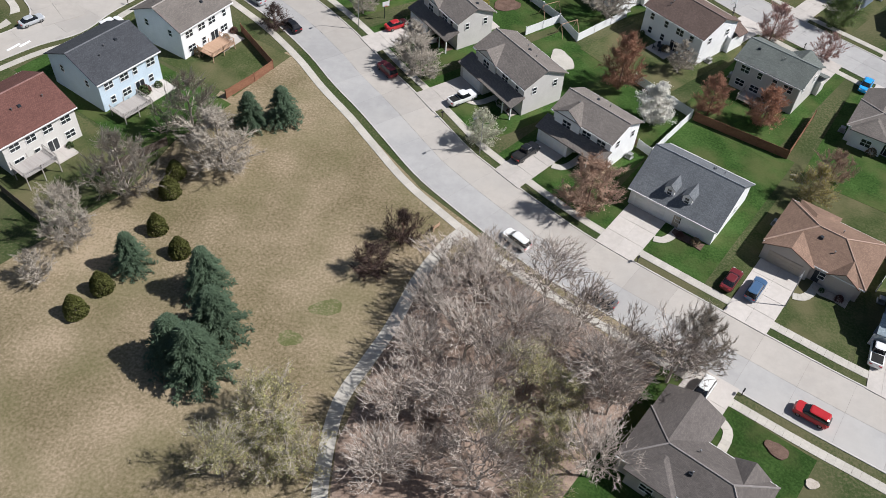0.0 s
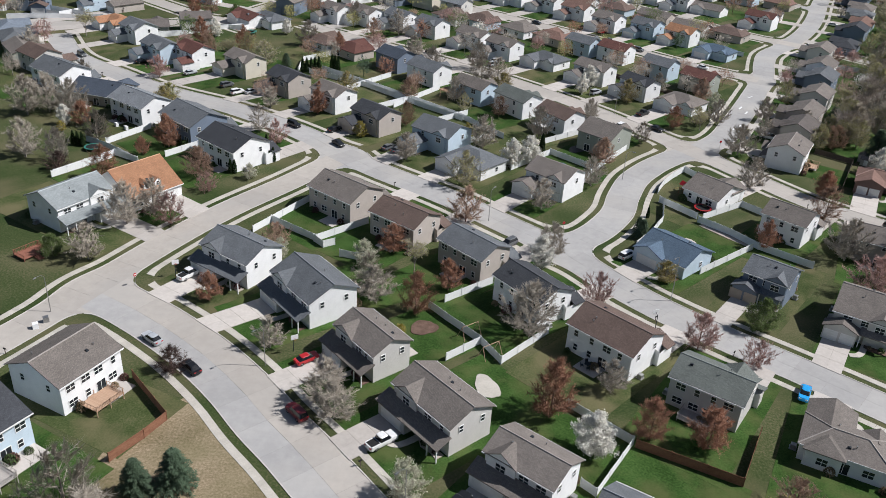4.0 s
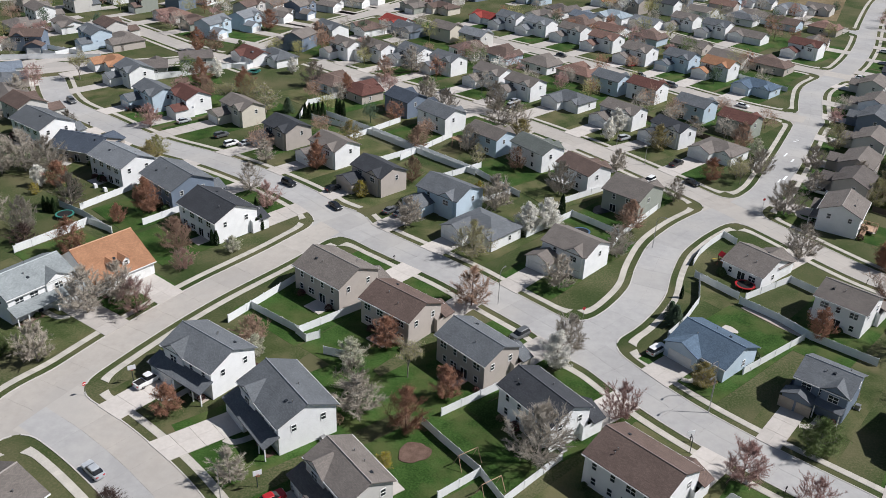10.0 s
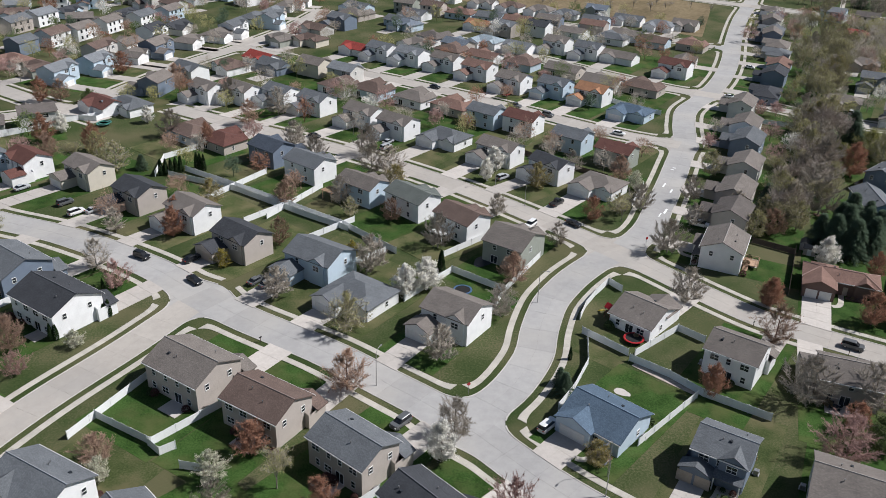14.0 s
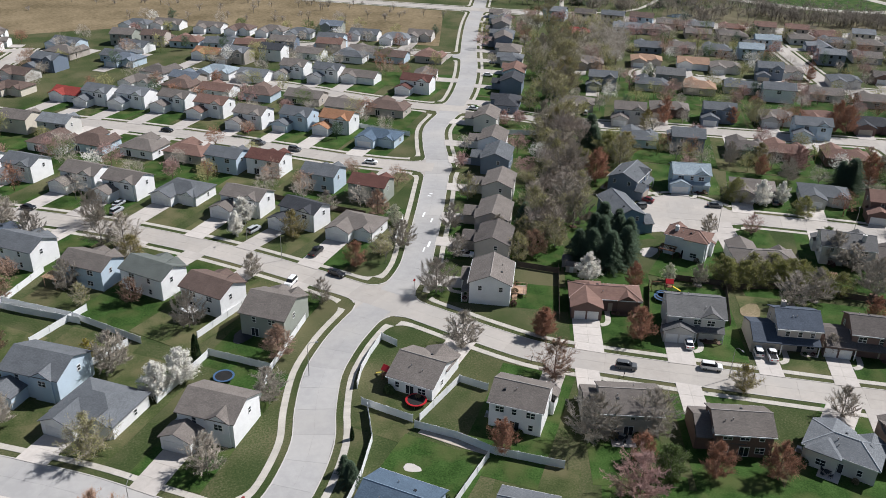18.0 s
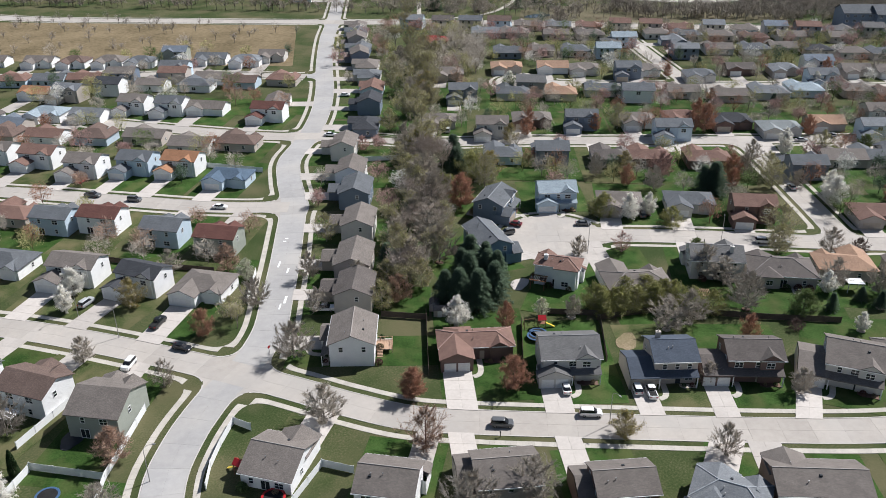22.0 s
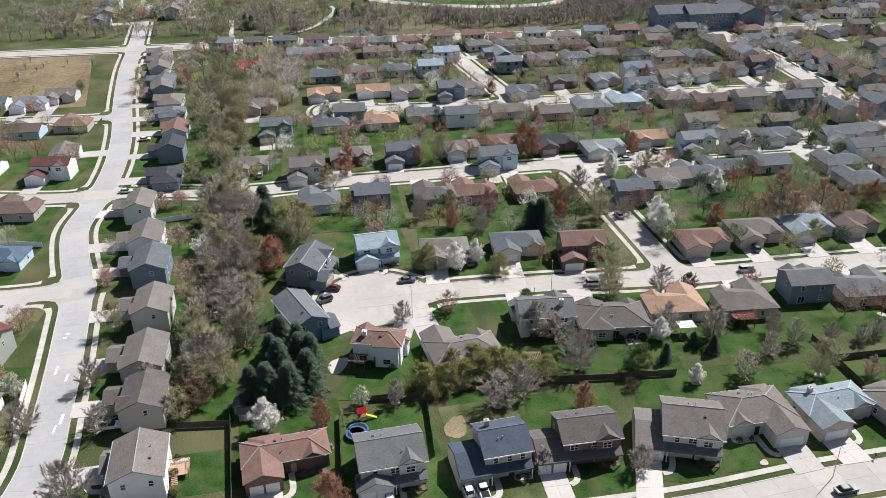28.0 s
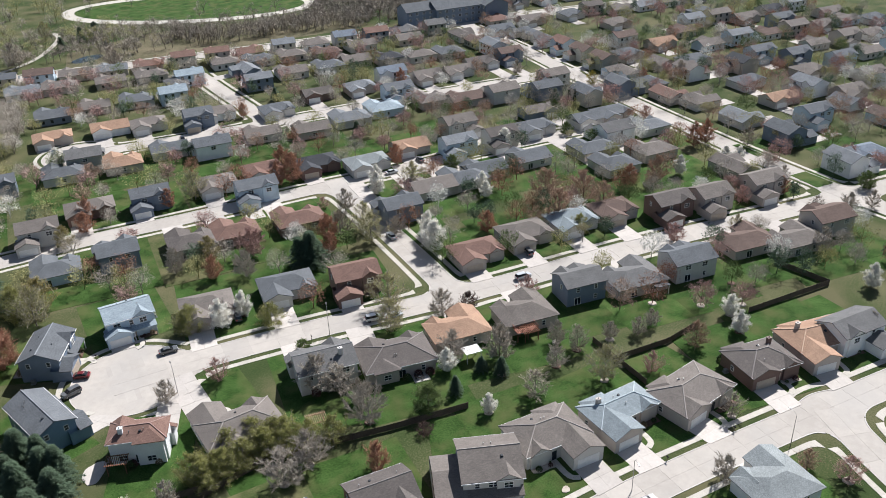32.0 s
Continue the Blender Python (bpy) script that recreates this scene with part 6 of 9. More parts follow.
def tree_kind(kind, v):
    """Meshes of one variant of a kind, one metre of height to the unit of ten."""
    if (kind, v) in KIND:
        return KIND[(kind, v)]
    rnd = random.Random(hash_of(kind) + v)
    gt, gc = Geo(), Geo()
    if kind in ("pine", "arbor", "olive"):
        gt.tube((0, 0, -0.3), (0, 0, 9.0), 0.28, 0.03, 6)
        if kind == "pine":
            z = 0.7
            while z < 9.7:
                r = 4.1 * (1 - z / 10.2) ** 0.75 + 0.2
                n = max(6, int(11 - z * 0.4))
                turn = rnd.uniform(0, 6)
                for k in range(n):
                    q = turn + 6.283 * k / n + rnd.uniform(-0.2, 0.2)
                    rr = r * rnd.uniform(0.8, 1.12)
                    for j in range(9):
                        w = (j + 0.6) / 9
                        p = Vector((math.cos(q) * rr * w, math.sin(q) * rr * w, z + 0.25 * w - 0.75 * w * w))
                        out = Vector((math.cos(q), math.sin(q), -0.25 * w))
                        side = Vector((-math.sin(q), math.cos(q), 0))
                        for _ in range(9):
                            d = (out + side * rnd.gauss(0, 0.7) + Vector((0, 0, rnd.gauss(0, 0.25)))).normalized()
                            e = p + side * rnd.gauss(0, 0.2) + Vector((0, 0, rnd.gauss(0, 0.1)))
                            t = d.cross(Vector((0, 0, 1))).normalized() * 0.075 + Vector((0, 0, rnd.uniform(-0.05, 0.05)))
                            gc.poly([e - t, e + t, e + d * rnd.uniform(0.35, 0.6)])
                z += 0.62
        else:
            wide = 1.5 if kind == "arbor" else 4.3
            for _ in range(2600):
                t = rnd.random()
                z = 10 * t
                r = wide * (1 - t ** (1.5 if kind == "olive" else 1.6)) ** 0.7 * (0.75 + 0.25 * min(1, t * 6)) * rnd.uniform(0.82, 1.05)
                q = rnd.uniform(0, 6.283)
                r *= 1 + 0.1 * math.sin(q * 3 + v) * math.sin(z)
                leaf_quad(gc, rnd, Vector((r * math.cos(q), r * math.sin(q), z)), 0.26 if kind == "arbor" else 0.42)
    else:
        shrub = kind == "maroonshrub"
        levels = 4
        spread = dict(white=0.55, pink=0.85, bare=0.9, woodbare=0.85, redbare=0.95, yellow=1.0, yellowtan=0.9, green=0.95, maroonshrub=1.0).get(kind, 0.75)
        egg = dict(red=(0.34, 0.13, 26, 1.0), white=(0.31, 0.13, 24, 1.0), whitegreen=(0.38, 0.13, 22, 0.9), bud=(0.42, 0.16, 24, 0.9), redbare=(0.40, 0.14, 26, 1.0), yellowtan=(0.46, 0.1, 24, 0.8), green=(0.47, 0.1, 26, 0.8),
                   hedge=(0.6, 0.04, 30, 0.7), maroonshrub=(0.52, 0.02, 34, 0.9), pink=(0.46, 0.14, 24, 1.0), yellow=(0.46, 0.1, 22, 0.8), bare=(0.40, 0.15, 26, 1.0)).get(kind)
        if egg and not (kind == "bud" and v == 2):
            tubes, tips = oval_branches(rnd, 10, *egg)
        else:
            tubes, tips = branches(rnd, 10, spread, levels, 7 if shrub else 5)
            tips = [(p, Vector((p.x * 0.12, p.y * 0.12, 0.5)).normalized()) for p in tips]
        for a, b, r, s in tubes:
            gt.tube(a, b, max(r, 0.03 if kind == "woodbare" else 0.02), max(s, 0.016), 3 if r < 0.08 else 5)
        per, size, jit = dict(redbare=(7, 0.075, 0.26), red=(15, 0.092, 0.27), pink=(9, 0.075, 0.27), white=(30, 0.13, 0.27), whitegreen=(12, 0.14, 0.3), bud=(13, 0.09, 0.28), hedge=(18, 0.125, 0.36), yellow=(12, 0.15, 0.36),
                              yellowtan=(22, 0.11, 0.3), green=(24, 0.14, 0.32), maroonshrub=(8, 0.09, 0.4)).get(kind, (0, 0, 0))
        if per:
            for p, d in tips:
                for _ in range(per):
                    leaf_quad(gc, rnd, p + Vector((rnd.gauss(0, jit), rnd.gauss(0, jit), rnd.gauss(0, jit))), size * rnd.uniform(0.6, 1.3))
    bark = BARKR if kind in ("red", "redbare", "maroonshrub", "pink") else PALEBARK if kind == "woodbare" else BARK
    gw = Geo()
    if kind not in ("pine", "arbor", "olive"):
        n = dict(bare=15, woodbare=8, redbare=14, maroonshrub=14, pink=13, red=9, white=0, green=1, hedge=2, yellowtan=5).get(kind, 5)
        for p, e in tips:
            for _ in range(n):
                d = (e + Vector((rnd.gauss(0, 0.5), rnd.gauss(0, 0.5), rnd.gauss(0.15, 0.45)))).normalized()
                a = p - d * rnd.uniform(0.0, 0.6)
                s = d.orthogonal().normalized() * (0.03 if kind == "woodbare" else 0.026)
                gw.poly([a - s, a + s, a + d * rnd.uniform(0.6, 1.4)])
    KIND[(kind, v)] = (gt.make("trunk", bark), crown_of(gc, gw, LEAF.get(kind, bark), LEAF[kind] if kind in ("red", "redbare", "pink", "maroonshrub") else PALEBARK if kind == "woodbare" else TWIG))
    return KIND[(kind, v)]


def hash_of(word):
    return sum(ord(c) * (i + 3) for i, c in enumerate(word))


TREES = []


NAMES = dict(woodbare="bare_tree", bare="bare_tree", redbare="budding_tree", red="red_bud_tree", pink="pink_bud_tree", white="blossom_tree", whitegreen="blossom_tree", bud="green_bud_tree", hedge="hedge_tree", yellow="yellow_tree", yellowtan="yellow_tree",
             green="leafy_tree", pine="spruce", olive="juniper_bush", arbor="arborvitae", maroonshrub="bare_shrub")


def tree(kind, x, y, h):
    k = len(TREES)
    trunk, crown = tree_kind(kind, k % 3)
    rnd = random.Random(k * 17 + 3)
    s = h / 10
    w = s * rnd.uniform(0.95, 1.2)
    if kind == "bare" and x < 100:
        w, s = w * 1.2, s * 1.12
    if kind == "woodbare":
        w *= 1.25
    bush = kind in ("olive", "maroonshrub", "arbor")
    top = piece(NAMES[kind], trunk, None, pose(x, y, 0, 0, 0, rnd.uniform(0, 360)) @ Matrix.Diagonal((w, w, s, 1)), WORDS[kind], "bush" if bush else "tree", "", NAMES[kind] + " group")
    piece("crown", crown, top)
    TREES.append((x, y))
    return top


tree("pine", -35.6, 38.2, 9.0)
tree("pine", -32.4, 32.2, 9.0)
tree("pine", -35.9, 27.3, 9.0)
tree("pine", -32.7, 25.8, 10.0)
tree("pine", -46.7, 40.6, 7.0)
tree("pine", -39.8, 71.9, 7.0)
tree("pine", -35.2, 74.2, 7.0)
tree("olive", -46.9, 54.9, 3.6)
tree("olive", -46.0, 47.6, 3.6)
tree("olive", -41.6, 44.1, 3.4)
tree("olive", -49.2, 36.3, 3.6)
tree("olive", -50.8, 32.0, 3.8)
tree("olive", -47.4, 58.8, 3.2)
tree("maroonshrub", -15.6, 45.8, 5.5)
tree("maroonshrub", -12.3, 52.3, 5.5)
tree("bare", -41.1, 61.6, 10.0)
tree("bare", -52.8, 53.8, 10.0)
tree("bare", -47.8, 68.2, 10.0)
tree("bare", -56.6, 44.0, 9.0)
tree("bare", -57.9, 36.6, 5.0)
tree("bare", 26.7, 37.8, 9.0)
tree("redbare", 13.2, 63.0, 10.0)
tree("whitegreen", -3.7, 74.8, 7.0)
tree("white", 23.7, 85.8, 8.0)
tree("red", 18.1, 93.9, 11.0)
tree("red", 33.1, 89.8, 8.0)
tree("red", 41.9, 88.6, 8.0)
tree("bare", -15.7, 90.3, 7.0)
tree("redbare", 51.0, 76.7, 6.0)
tree("red", -43.4, 121.4, 6.0)
tree("bare", -29.2, 107.5, 6.0)
tree("bare", -17.4, 94.6, 7.0)
tree("red", -4.8, 121.2, 9.0)
tree("bare", -13.1, 124.7, 7.0)
tree("whitegreen", -16.2, 137.6, 6.0)
tree("red", -10.6, 143.6, 7.0)
tree("red", 1.1, 130.0, 7.0)
tree("bare", 16.2, 116.0, 10.0)
tree("white", 20.2, 140.8, 8.0)
tree("bare", 22.9, 146.5, 7.0)
tree("pink", 30.2, 128.2, 7.0)
tree("pink", 46.6, 114.9, 8.0)
tree("green", 60.4, 122.6, 7.0)
tree("pink", 56.0, 110.8, 5.5)
tree("redbare", 4.5, 159.9, 9.0)
tree("bare", -64.2, 153.7, 8.0)
tree("pink", -56.0, 167.1, 5.0)
tree("bare", -70.7, 133.2, 7.0)
tree("maroonshrub", -43.6, 99.5, 5.0)
tree("pink", -46.2, 198.3, 7.0)
tree("red", -77.8, 186.1, 5.0)
tree("red", -40.1, 231.6, 7.0)
tree("yellow", -24.7, 207.6, 4.5)
tree("white", 16.5, 193.0, 8.0)
tree("white", 21.3, 196.2, 8.0)
tree("arbor", 25.1, 203.3, 6.0)
tree("bare", 22.4, 168.8, 7.0)
tree("yellowtan", 45.5, 138.4, 5.0)
tree("bare", 81.3, 212.0, 8.0)
tree("bare", 77.8, 188.3, 8.0)
tree("red", 71.4, 155.6, 7.0)
tree("red", 95.6, 186.5, 7.0)
tree("red", 67.2, 230.9, 7.0)
tree("bud", 74.9, 234.5, 6.0)
tree("bare", 81.7, 236.6, 7.0)
tree("bare", 54.6, 215.9, 6.0)
tree("bare", 42.2, 233.7, 6.0)
tree("white", 42.6, 258.0, 7.0)
tree("bare", 9.5, 261.9, 9.0)
tree("hedge", -84.1, 228.7, 5.0)
tree("bare", -52.7, 207.1, 7.0)
tree("bare", -117.3, 208.7, 10.0)
tree("bare", -112.5, 211.6, 10.0)
tree("bare", -105.7, 210.8, 9.0)
tree("bare", -104.7, 180.2, 9.0)
tree("bare", -95.7, 178.3, 8.0)
tree("arbor", -95.4, 200.0, 5.0)
tree("arbor", -94.1, 199.1, 5.0)
tree("arbor", -92.7, 198.2, 5.0)
tree("bud", 119.0, 230.4, 12.0)
tree("arbor", -52.6, 180.5, 3.6)
tree("arbor", -49.3, 194.1, 3.4)
tree("arbor", -48.5, 196.8, 3.4)
tree("bud", 230.1, 442.0, 12.0)
tree("bud", 200.6, 389.0, 12.0)
tree("bud", 181.6, 343.2, 13.0)
tree("bud", 177.7, 329.0, 12.0)
tree("bare", 160.8, 306.7, 12.0)
tree("bud", 162.7, 299.7, 12.0)
tree("bare", 150.5, 275.1, 13.0)
tree("bare", 142.8, 257.9, 13.0)
tree("bare", 133.8, 252.0, 11.0)
tree("bare", 131.8, 240.0, 12.0)
tree("bud", 123.4, 243.0, 9.0)
tree("bare", 130.3, 232.8, 11.0)
tree("bud", 115.3, 223.6, 9.0)
tree("red", 153.4, 259.0, 11.0)
tree("bud", 168.6, 268.9, 11.0)
tree("pine", 170.5, 290.9, 11.0)
tree("pine", 122.8, 211.1, 11.0)
tree("pine", 126.3, 208.2, 11.0)
tree("pine", 131.6, 209.4, 11.0)
tree("pine", 120.3, 213.6, 10.0)
tree("pine", 129.3, 217.0, 11.0)
tree("pine", 134.7, 217.3, 10.0)
tree("red", 96.3, 186.4, 7.0)
tree("redbare", 90.8, 172.0, 9.5)
tree("red", 115.1, 178.3, 8.0)
tree("red", 126.7, 197.5, 7.0)
tree("hedge", 149.9, 191.5, 6.5)
tree("hedge", 153.7, 190.1, 6.5)
tree("hedge", 157.6, 188.6, 6.5)
tree("hedge", 161.7, 186.9, 6.5)
tree("hedge", 166.4, 185.8, 6.5)
tree("bare", 163.7, 177.5, 9.0)
tree("white", 190.4, 227.1, 8.0)
tree("hedge", 186.0, 233.1, 7.0)
tree("bare", 163.5, 216.8, 6.0)
tree("whitegreen", 84.4, 250.7, 6.0)
tree("bud", 74.8, 229.8, 6.0)
tree("white", 45.7, 264.9, 8.0)
tree("bare", 88.1, 152.6, 9.0)
tree("bare", 99.1, 150.2, 9.0)
tree("red", 102.6, 136.7, 8.0)
tree("red", 112.7, 132.7, 8.0)
tree("green", 95.3, 139.7, 7.0)
tree("yellowtan", 124.0, 155.3, 6.0)
tree("bare", 136.2, 141.9, 7.0)
tree("pine", 43.9, 160.2, 4.0)
tree("arbor", 47.6, 168.1, 3.0)
tree("bare", 14.8, 259.5, 9.0)
tree("yellow", 4.8, 210.1, 5.0)
tree("white", 248.0, 201.5, 10.0)
tree("pine", 225.2, 227.2, 11.0)
tree("red", 238.6, 232.0, 9.0)
tree("pink", 221.6, 245.7, 9.0)
tree("yellowtan", 214.4, 255.4, 7.0)
tree("bare", 203.8, 257.4, 8.0)
tree("red", 206.8, 246.1, 7.0)
tree("bud", 249.4, 227.3, 9.0)
tree("red", 266.3, 269.2, 11.0)
tree("red", 214.0, 307.3, 8.0)
tree("yellowtan", 199.1, 298.3, 7.0)
tree("red", 232.6, 291.6, 7.0)
tree("bud", 241.3, 289.0, 10.0)
tree("white", 271.8, 238.5, 8.0)
tree("red", 294.9, 246.8, 8.0)
tree("red", 369.8, 295.2, 8.0)
tree("white", 236.8, 352.6, 8.0)
tree("white", 349.7, 285.4, 7.0)
tree("bud", 217.7, 196.3, 10.0)
tree("bare", 220.6, 182.4, 8.0)
tree("maroonshrub", 226.7, 178.5, 5.0)
tree("hedge", 277.5, 170.7, 6.0)
tree("bare", 179.6, 174.8, 10.0)
tree("green", 188.7, 166.2, 7.0)
tree("white", 194.3, 154.9, 5.0)
tree("bare", 203.4, 148.8, 7.0)
tree("bare", 230.9, 143.0, 5.0)
tree("bare", 235.9, 138.0, 5.0)
tree("white", 248.1, 117.9, 6.0)
tree("redbare", 237.5, 125.0, 7.0)
tree("red", 169.1, 165.2, 7.0)
tree("pink", 174.7, 212.6, 6.0)
tree("green", 192.0, 202.5, 4.0)
tree("bare", 256.7, 239.7, 8.0)
tree("bare", 223.3, 147.9, 7.0)
tree("bare", 336.2, 127.2, 7.0)
tree("bare", 217.4, 111.5, 6.0)
tree("hedge", 152.8, 266.2, 9.0)
tree("bare", -53.5, 294.2, 8.0)
tree("red", -40.8, 284.8, 8.0)
tree("red", -74.0, 280.9, 9.0)
tree("bud", -75.5, 268.3, 8.0)
tree("white", -64.0, 307.4, 6.0)
tree("redbare", -30.8, 305.6, 9.0)
tree("bare", -22.1, 315.9, 9.0)
tree("bare", -40.2, 330.3, 8.0)
tree("bare", -7.2, 271.4, 8.0)
tree("bare", 0.9, 242.4, 7.0)
tree("bare", 8.3, 277.9, 9.0)
tree("arbor", -41.1, 267.6, 5.0)
tree("arbor", -40.0, 266.8, 5.0)
tree("arbor", -38.8, 266.0, 5.0)
tree("red", -91.1, 289.1, 9.0)
tree("red", -86.7, 365.8, 9.0)
tree("redbare", -62.7, 349.0, 9.0)
tree("bud", 281.5, 231.3, 9.0)
tree("bare", 106.1, 231.2, 8.0)
tree("bud", 106.5, 219.7, 8.0)
tree("bare", 183.1, 191.4, 9.0)
tree("bare", 184.0, 185.9, 8.0)
tree("hedge", 162.5, 187.6, 6.0)
tree("hedge", 164.1, 183.2, 6.5)
tree("hedge", 168.2, 180.9, 6.5)
tree("hedge", 171.9, 178.0, 6.0)
tree("hedge", 168.9, 276.6, 9.0)
tree("yellowtan", 174.4, 275.2, 9.0)
tree("pine", 135.4, 226.0, 10.0)
tree("pine", 136.6, 220.8, 10.0)
tree("pine", 136.4, 215.3, 10.0)
tree("pine", 130.5, 222.4, 9.0)
tree("white", 197.3, 226.3, 7.0)
tree("hedge", 197.8, 217.5, 6.0)
tree("bare", 206.7, 171.0, 8.0)
tree("pine", 206.1, 163.3, 4.0)
tree("white", 254.3, 121.6, 6.0)
tree("bare", 240.6, 136.5, 5.0)
tree("bud", 168.0, 331.6, 9.0)
tree("bare", 193.1, 360.0, 10.0)
tree("bud", 214.9, 394.7, 9.0)
tree("bare", 217.0, 413.2, 9.0)
tree("bud", 219.2, 433.0, 9.0)
tree("bare", 234.8, 420.2, 8.0)
tree("bud", 194.4, 375.4, 10.0)
tree("bare", 167.7, 313.6, 8.0)
tree("bud", 153.7, 298.5, 9.0)
tree("pine", 166.1, 282.1, 10.0)
tree("bare", 147.2, 267.1, 10.0)
tree("bare", 138.3, 251.6, 10.0)
tree("bud", 112.4, 228.0, 8.0)
tree("whitegreen", 136.8, 197.7, 5.0)
tree("bare", 142.6, 193.6, 6.0)
tree("hedge", 149.6, 193.7, 7.0)
tree("hedge", 158.5, 193.5, 6.0)
tree("hedge", 163.6, 191.6, 6.0)
tree("hedge", 165.6, 188.3, 6.0)
tree("hedge", 152.6, 190.7, 6.0)
tree("bare", 157.4, 178.2, 9.0)
tree("maroonshrub", 182.3, 163.0, 3.0)
tree("pine", 207.0, 158.7, 5.0)
tree("pine", 196.3, 164.1, 5.0)
tree("bare", 215.4, 149.4, 6.0)
tree("bare", 212.1, 161.9, 9.0)
tree("bare", 163.6, 147.1, 6.0)
tree("bare", 150.3, 159.3, 5.0)
tree("pink", 150.1, 317.6, 6.0)
tree("red", 272.3, 278.9, 9.0)
tree("white", 278.2, 243.2, 7.0)
tree("green", 301.5, 228.1, 5.0)
tree("white", 325.4, 220.4, 8.0)
tree("white", 250.9, 205.3, 8.0)
tree("red", 265.3, 194.4, 7.0)
tree("white", 285.9, 206.2, 6.0)
tree("redbare", 281.1, 178.9, 11.0)
tree("redbare", 294.1, 170.3, 10.0)
tree("bare", 212.0, 239.3, 8.0)
tree("pine", 224.1, 228.0, 8.0)
tree("red", 233.3, 227.2, 7.0)
tree("bud", 243.5, 220.3, 10.0)
tree("bare", 243.4, 231.5, 8.0)
tree("bud", 341.2, 201.7, 5.0)
tree("green", 365.8, 219.7, 6.0)
tree("bud", 312.1, 271.0, 6.0)
tree("pine", 311.6, 276.1, 6.0)
tree("red", 355.2, 285.0, 6.0)
tree("white", 345.6, 277.9, 5.0)
tree("pine", 329.9, 332.9, 6.0)
tree("red", 307.8, 330.7, 6.0)
tree("bare", 181.1, 244.9, 7.0)
tree("hedge", 184.8, 233.1, 6.0)
tree("bud", 209.2, 189.8, 9.0)
tree("pink", 239.0, 168.3, 6.0)
tree("bud", 272.5, 167.6, 6.0)
tree("bare", 259.6, 91.8, 7.0)
tree("white", 283.7, 94.3, 7.0)
tree("bare", 296.4, 108.5, 8.0)
tree("pink", 284.4, 145.3, 6.0)
tree("bud", 297.5, 131.5, 6.0)
tree("bare", 320.8, 114.4, 6.0)
tree("bare", 327.2, 106.2, 6.0)
tree("bare", 332.0, 100.7, 6.0)
tree("red", 330.4, 126.1, 6.0)
tree("pink", 318.1, 135.1, 6.0)
tree("red", 313.2, 169.3, 8.0)
tree("redbare", 296.7, 177.8, 11.0)
tree("redbare", 292.9, 189.1, 11.0)
tree("redbare", 322.6, 163.3, 9.0)
tree("white", 330.4, 158.3, 7.0)
tree("red", 356.9, 161.6, 9.0)
tree("red", 361.3, 158.8, 9.0)
tree("white", 347.3, 148.1, 6.0)
tree("white", 349.4, 144.0, 6.0)
tree("pink", 354.0, 134.8, 6.0)
tree("bud", 381.2, 163.7, 9.0)
tree("pink", 375.3, 185.8, 6.0)
tree("white", 289.2, 209.4, 7.0)
tree("green", 347.9, 206.6, 5.0)
tree("green", 364.5, 223.4, 5.0)
tree("pine", 380.2, 226.0, 6.0)
tree("arbor", 382.8, 220.9, 6.0)
tree("arbor", 382.6, 218.3, 6.0)
tree("arbor", 382.2, 215.7, 6.0)
tree("yellow", 407.8, 221.4, 6.0)
tree("red", 417.1, 201.9, 7.0)
tree("bare", 431.7, 190.4, 8.0)
tree("green", 409.8, 285.6, 5.0)
tree("bare", 406.2, 256.8, 7.0)
tree("green", 346.2, 104.2, 6.0)
tree("bud", 372.0, 137.0, 6.0)
tree("bare", 365.0, 145.0, 8.0)
tree("redbare", 208.8, 95.5, 5.0)
tree("pink", 209.4, 88.3, 6.0)
tree("bare", 198.5, 107.8, 6.0)
tree("bare", 251.4, 216.9, 6.0)
tree("white", 255.2, 208.4, 8.0)
tree("pine", 224.0, 230.3, 9.0)
tree("red", 261.9, 271.9, 8.0)
tree("red", 208.3, 301.0, 7.0)
tree("pink", 255.5, 247.5, 4.0)
tree("red", -104.9, 329.0, 9.0)
tree("redbare", -98.9, 330.6, 8.0)
tree("green", -88.7, 329.1, 5.0)
tree("white", -88.5, 297.9, 7.0)
tree("redbare", -85.5, 276.7, 8.0)
tree("bud", -70.9, 274.3, 9.0)
tree("bud", -63.1, 265.5, 9.0)
tree("arbor", -50.1, 262.3, 5.0)
tree("arbor", -48.8, 262.6, 5.0)
tree("arbor", -47.4, 262.8, 5.0)
tree("arbor", -46.3, 264.0, 5.0)
tree("arbor", -45.1, 264.7, 5.0)
tree("pine", -56.4, 266.6, 5.0)
tree("bud", -132.4, 287.6, 9.0)
tree("bare", -142.1, 265.8, 7.0)
tree("bare", -114.2, 240.0, 6.0)
tree("pink", -93.5, 248.1, 7.0)
tree("yellowtan", -83.6, 222.1, 6.0)
tree("arbor", -96.7, 189.6, 4.0)
tree("arbor", -95.4, 189.2, 4.0)
tree("arbor", -94.1, 188.9, 4.0)
tree("bare", -91.7, 192.6, 8.0)
tree("red", -99.9, 203.4, 7.0)
tree("white", -104.4, 202.6, 6.0)
tree("yellow", -103.5, 198.2, 3.0)
tree("maroonshrub", -93.7, 174.0, 5.0)
tree("red", -39.0, 223.2, 8.0)
tree("bare", -53.4, 226.2, 6.0)
tree("arbor", -45.9, 186.8, 4.0)
tree("arbor", -44.7, 187.0, 4.0)
tree("arbor", -53.4, 178.2, 4.0)
tree("arbor", -52.5, 178.4, 4.0)
tree("bare", -11.2, 193.3, 7.0)
tree("whitegreen", -48.2, 175.7, 4.0)
tree("redbare", -13.6, 242.4, 7.0)
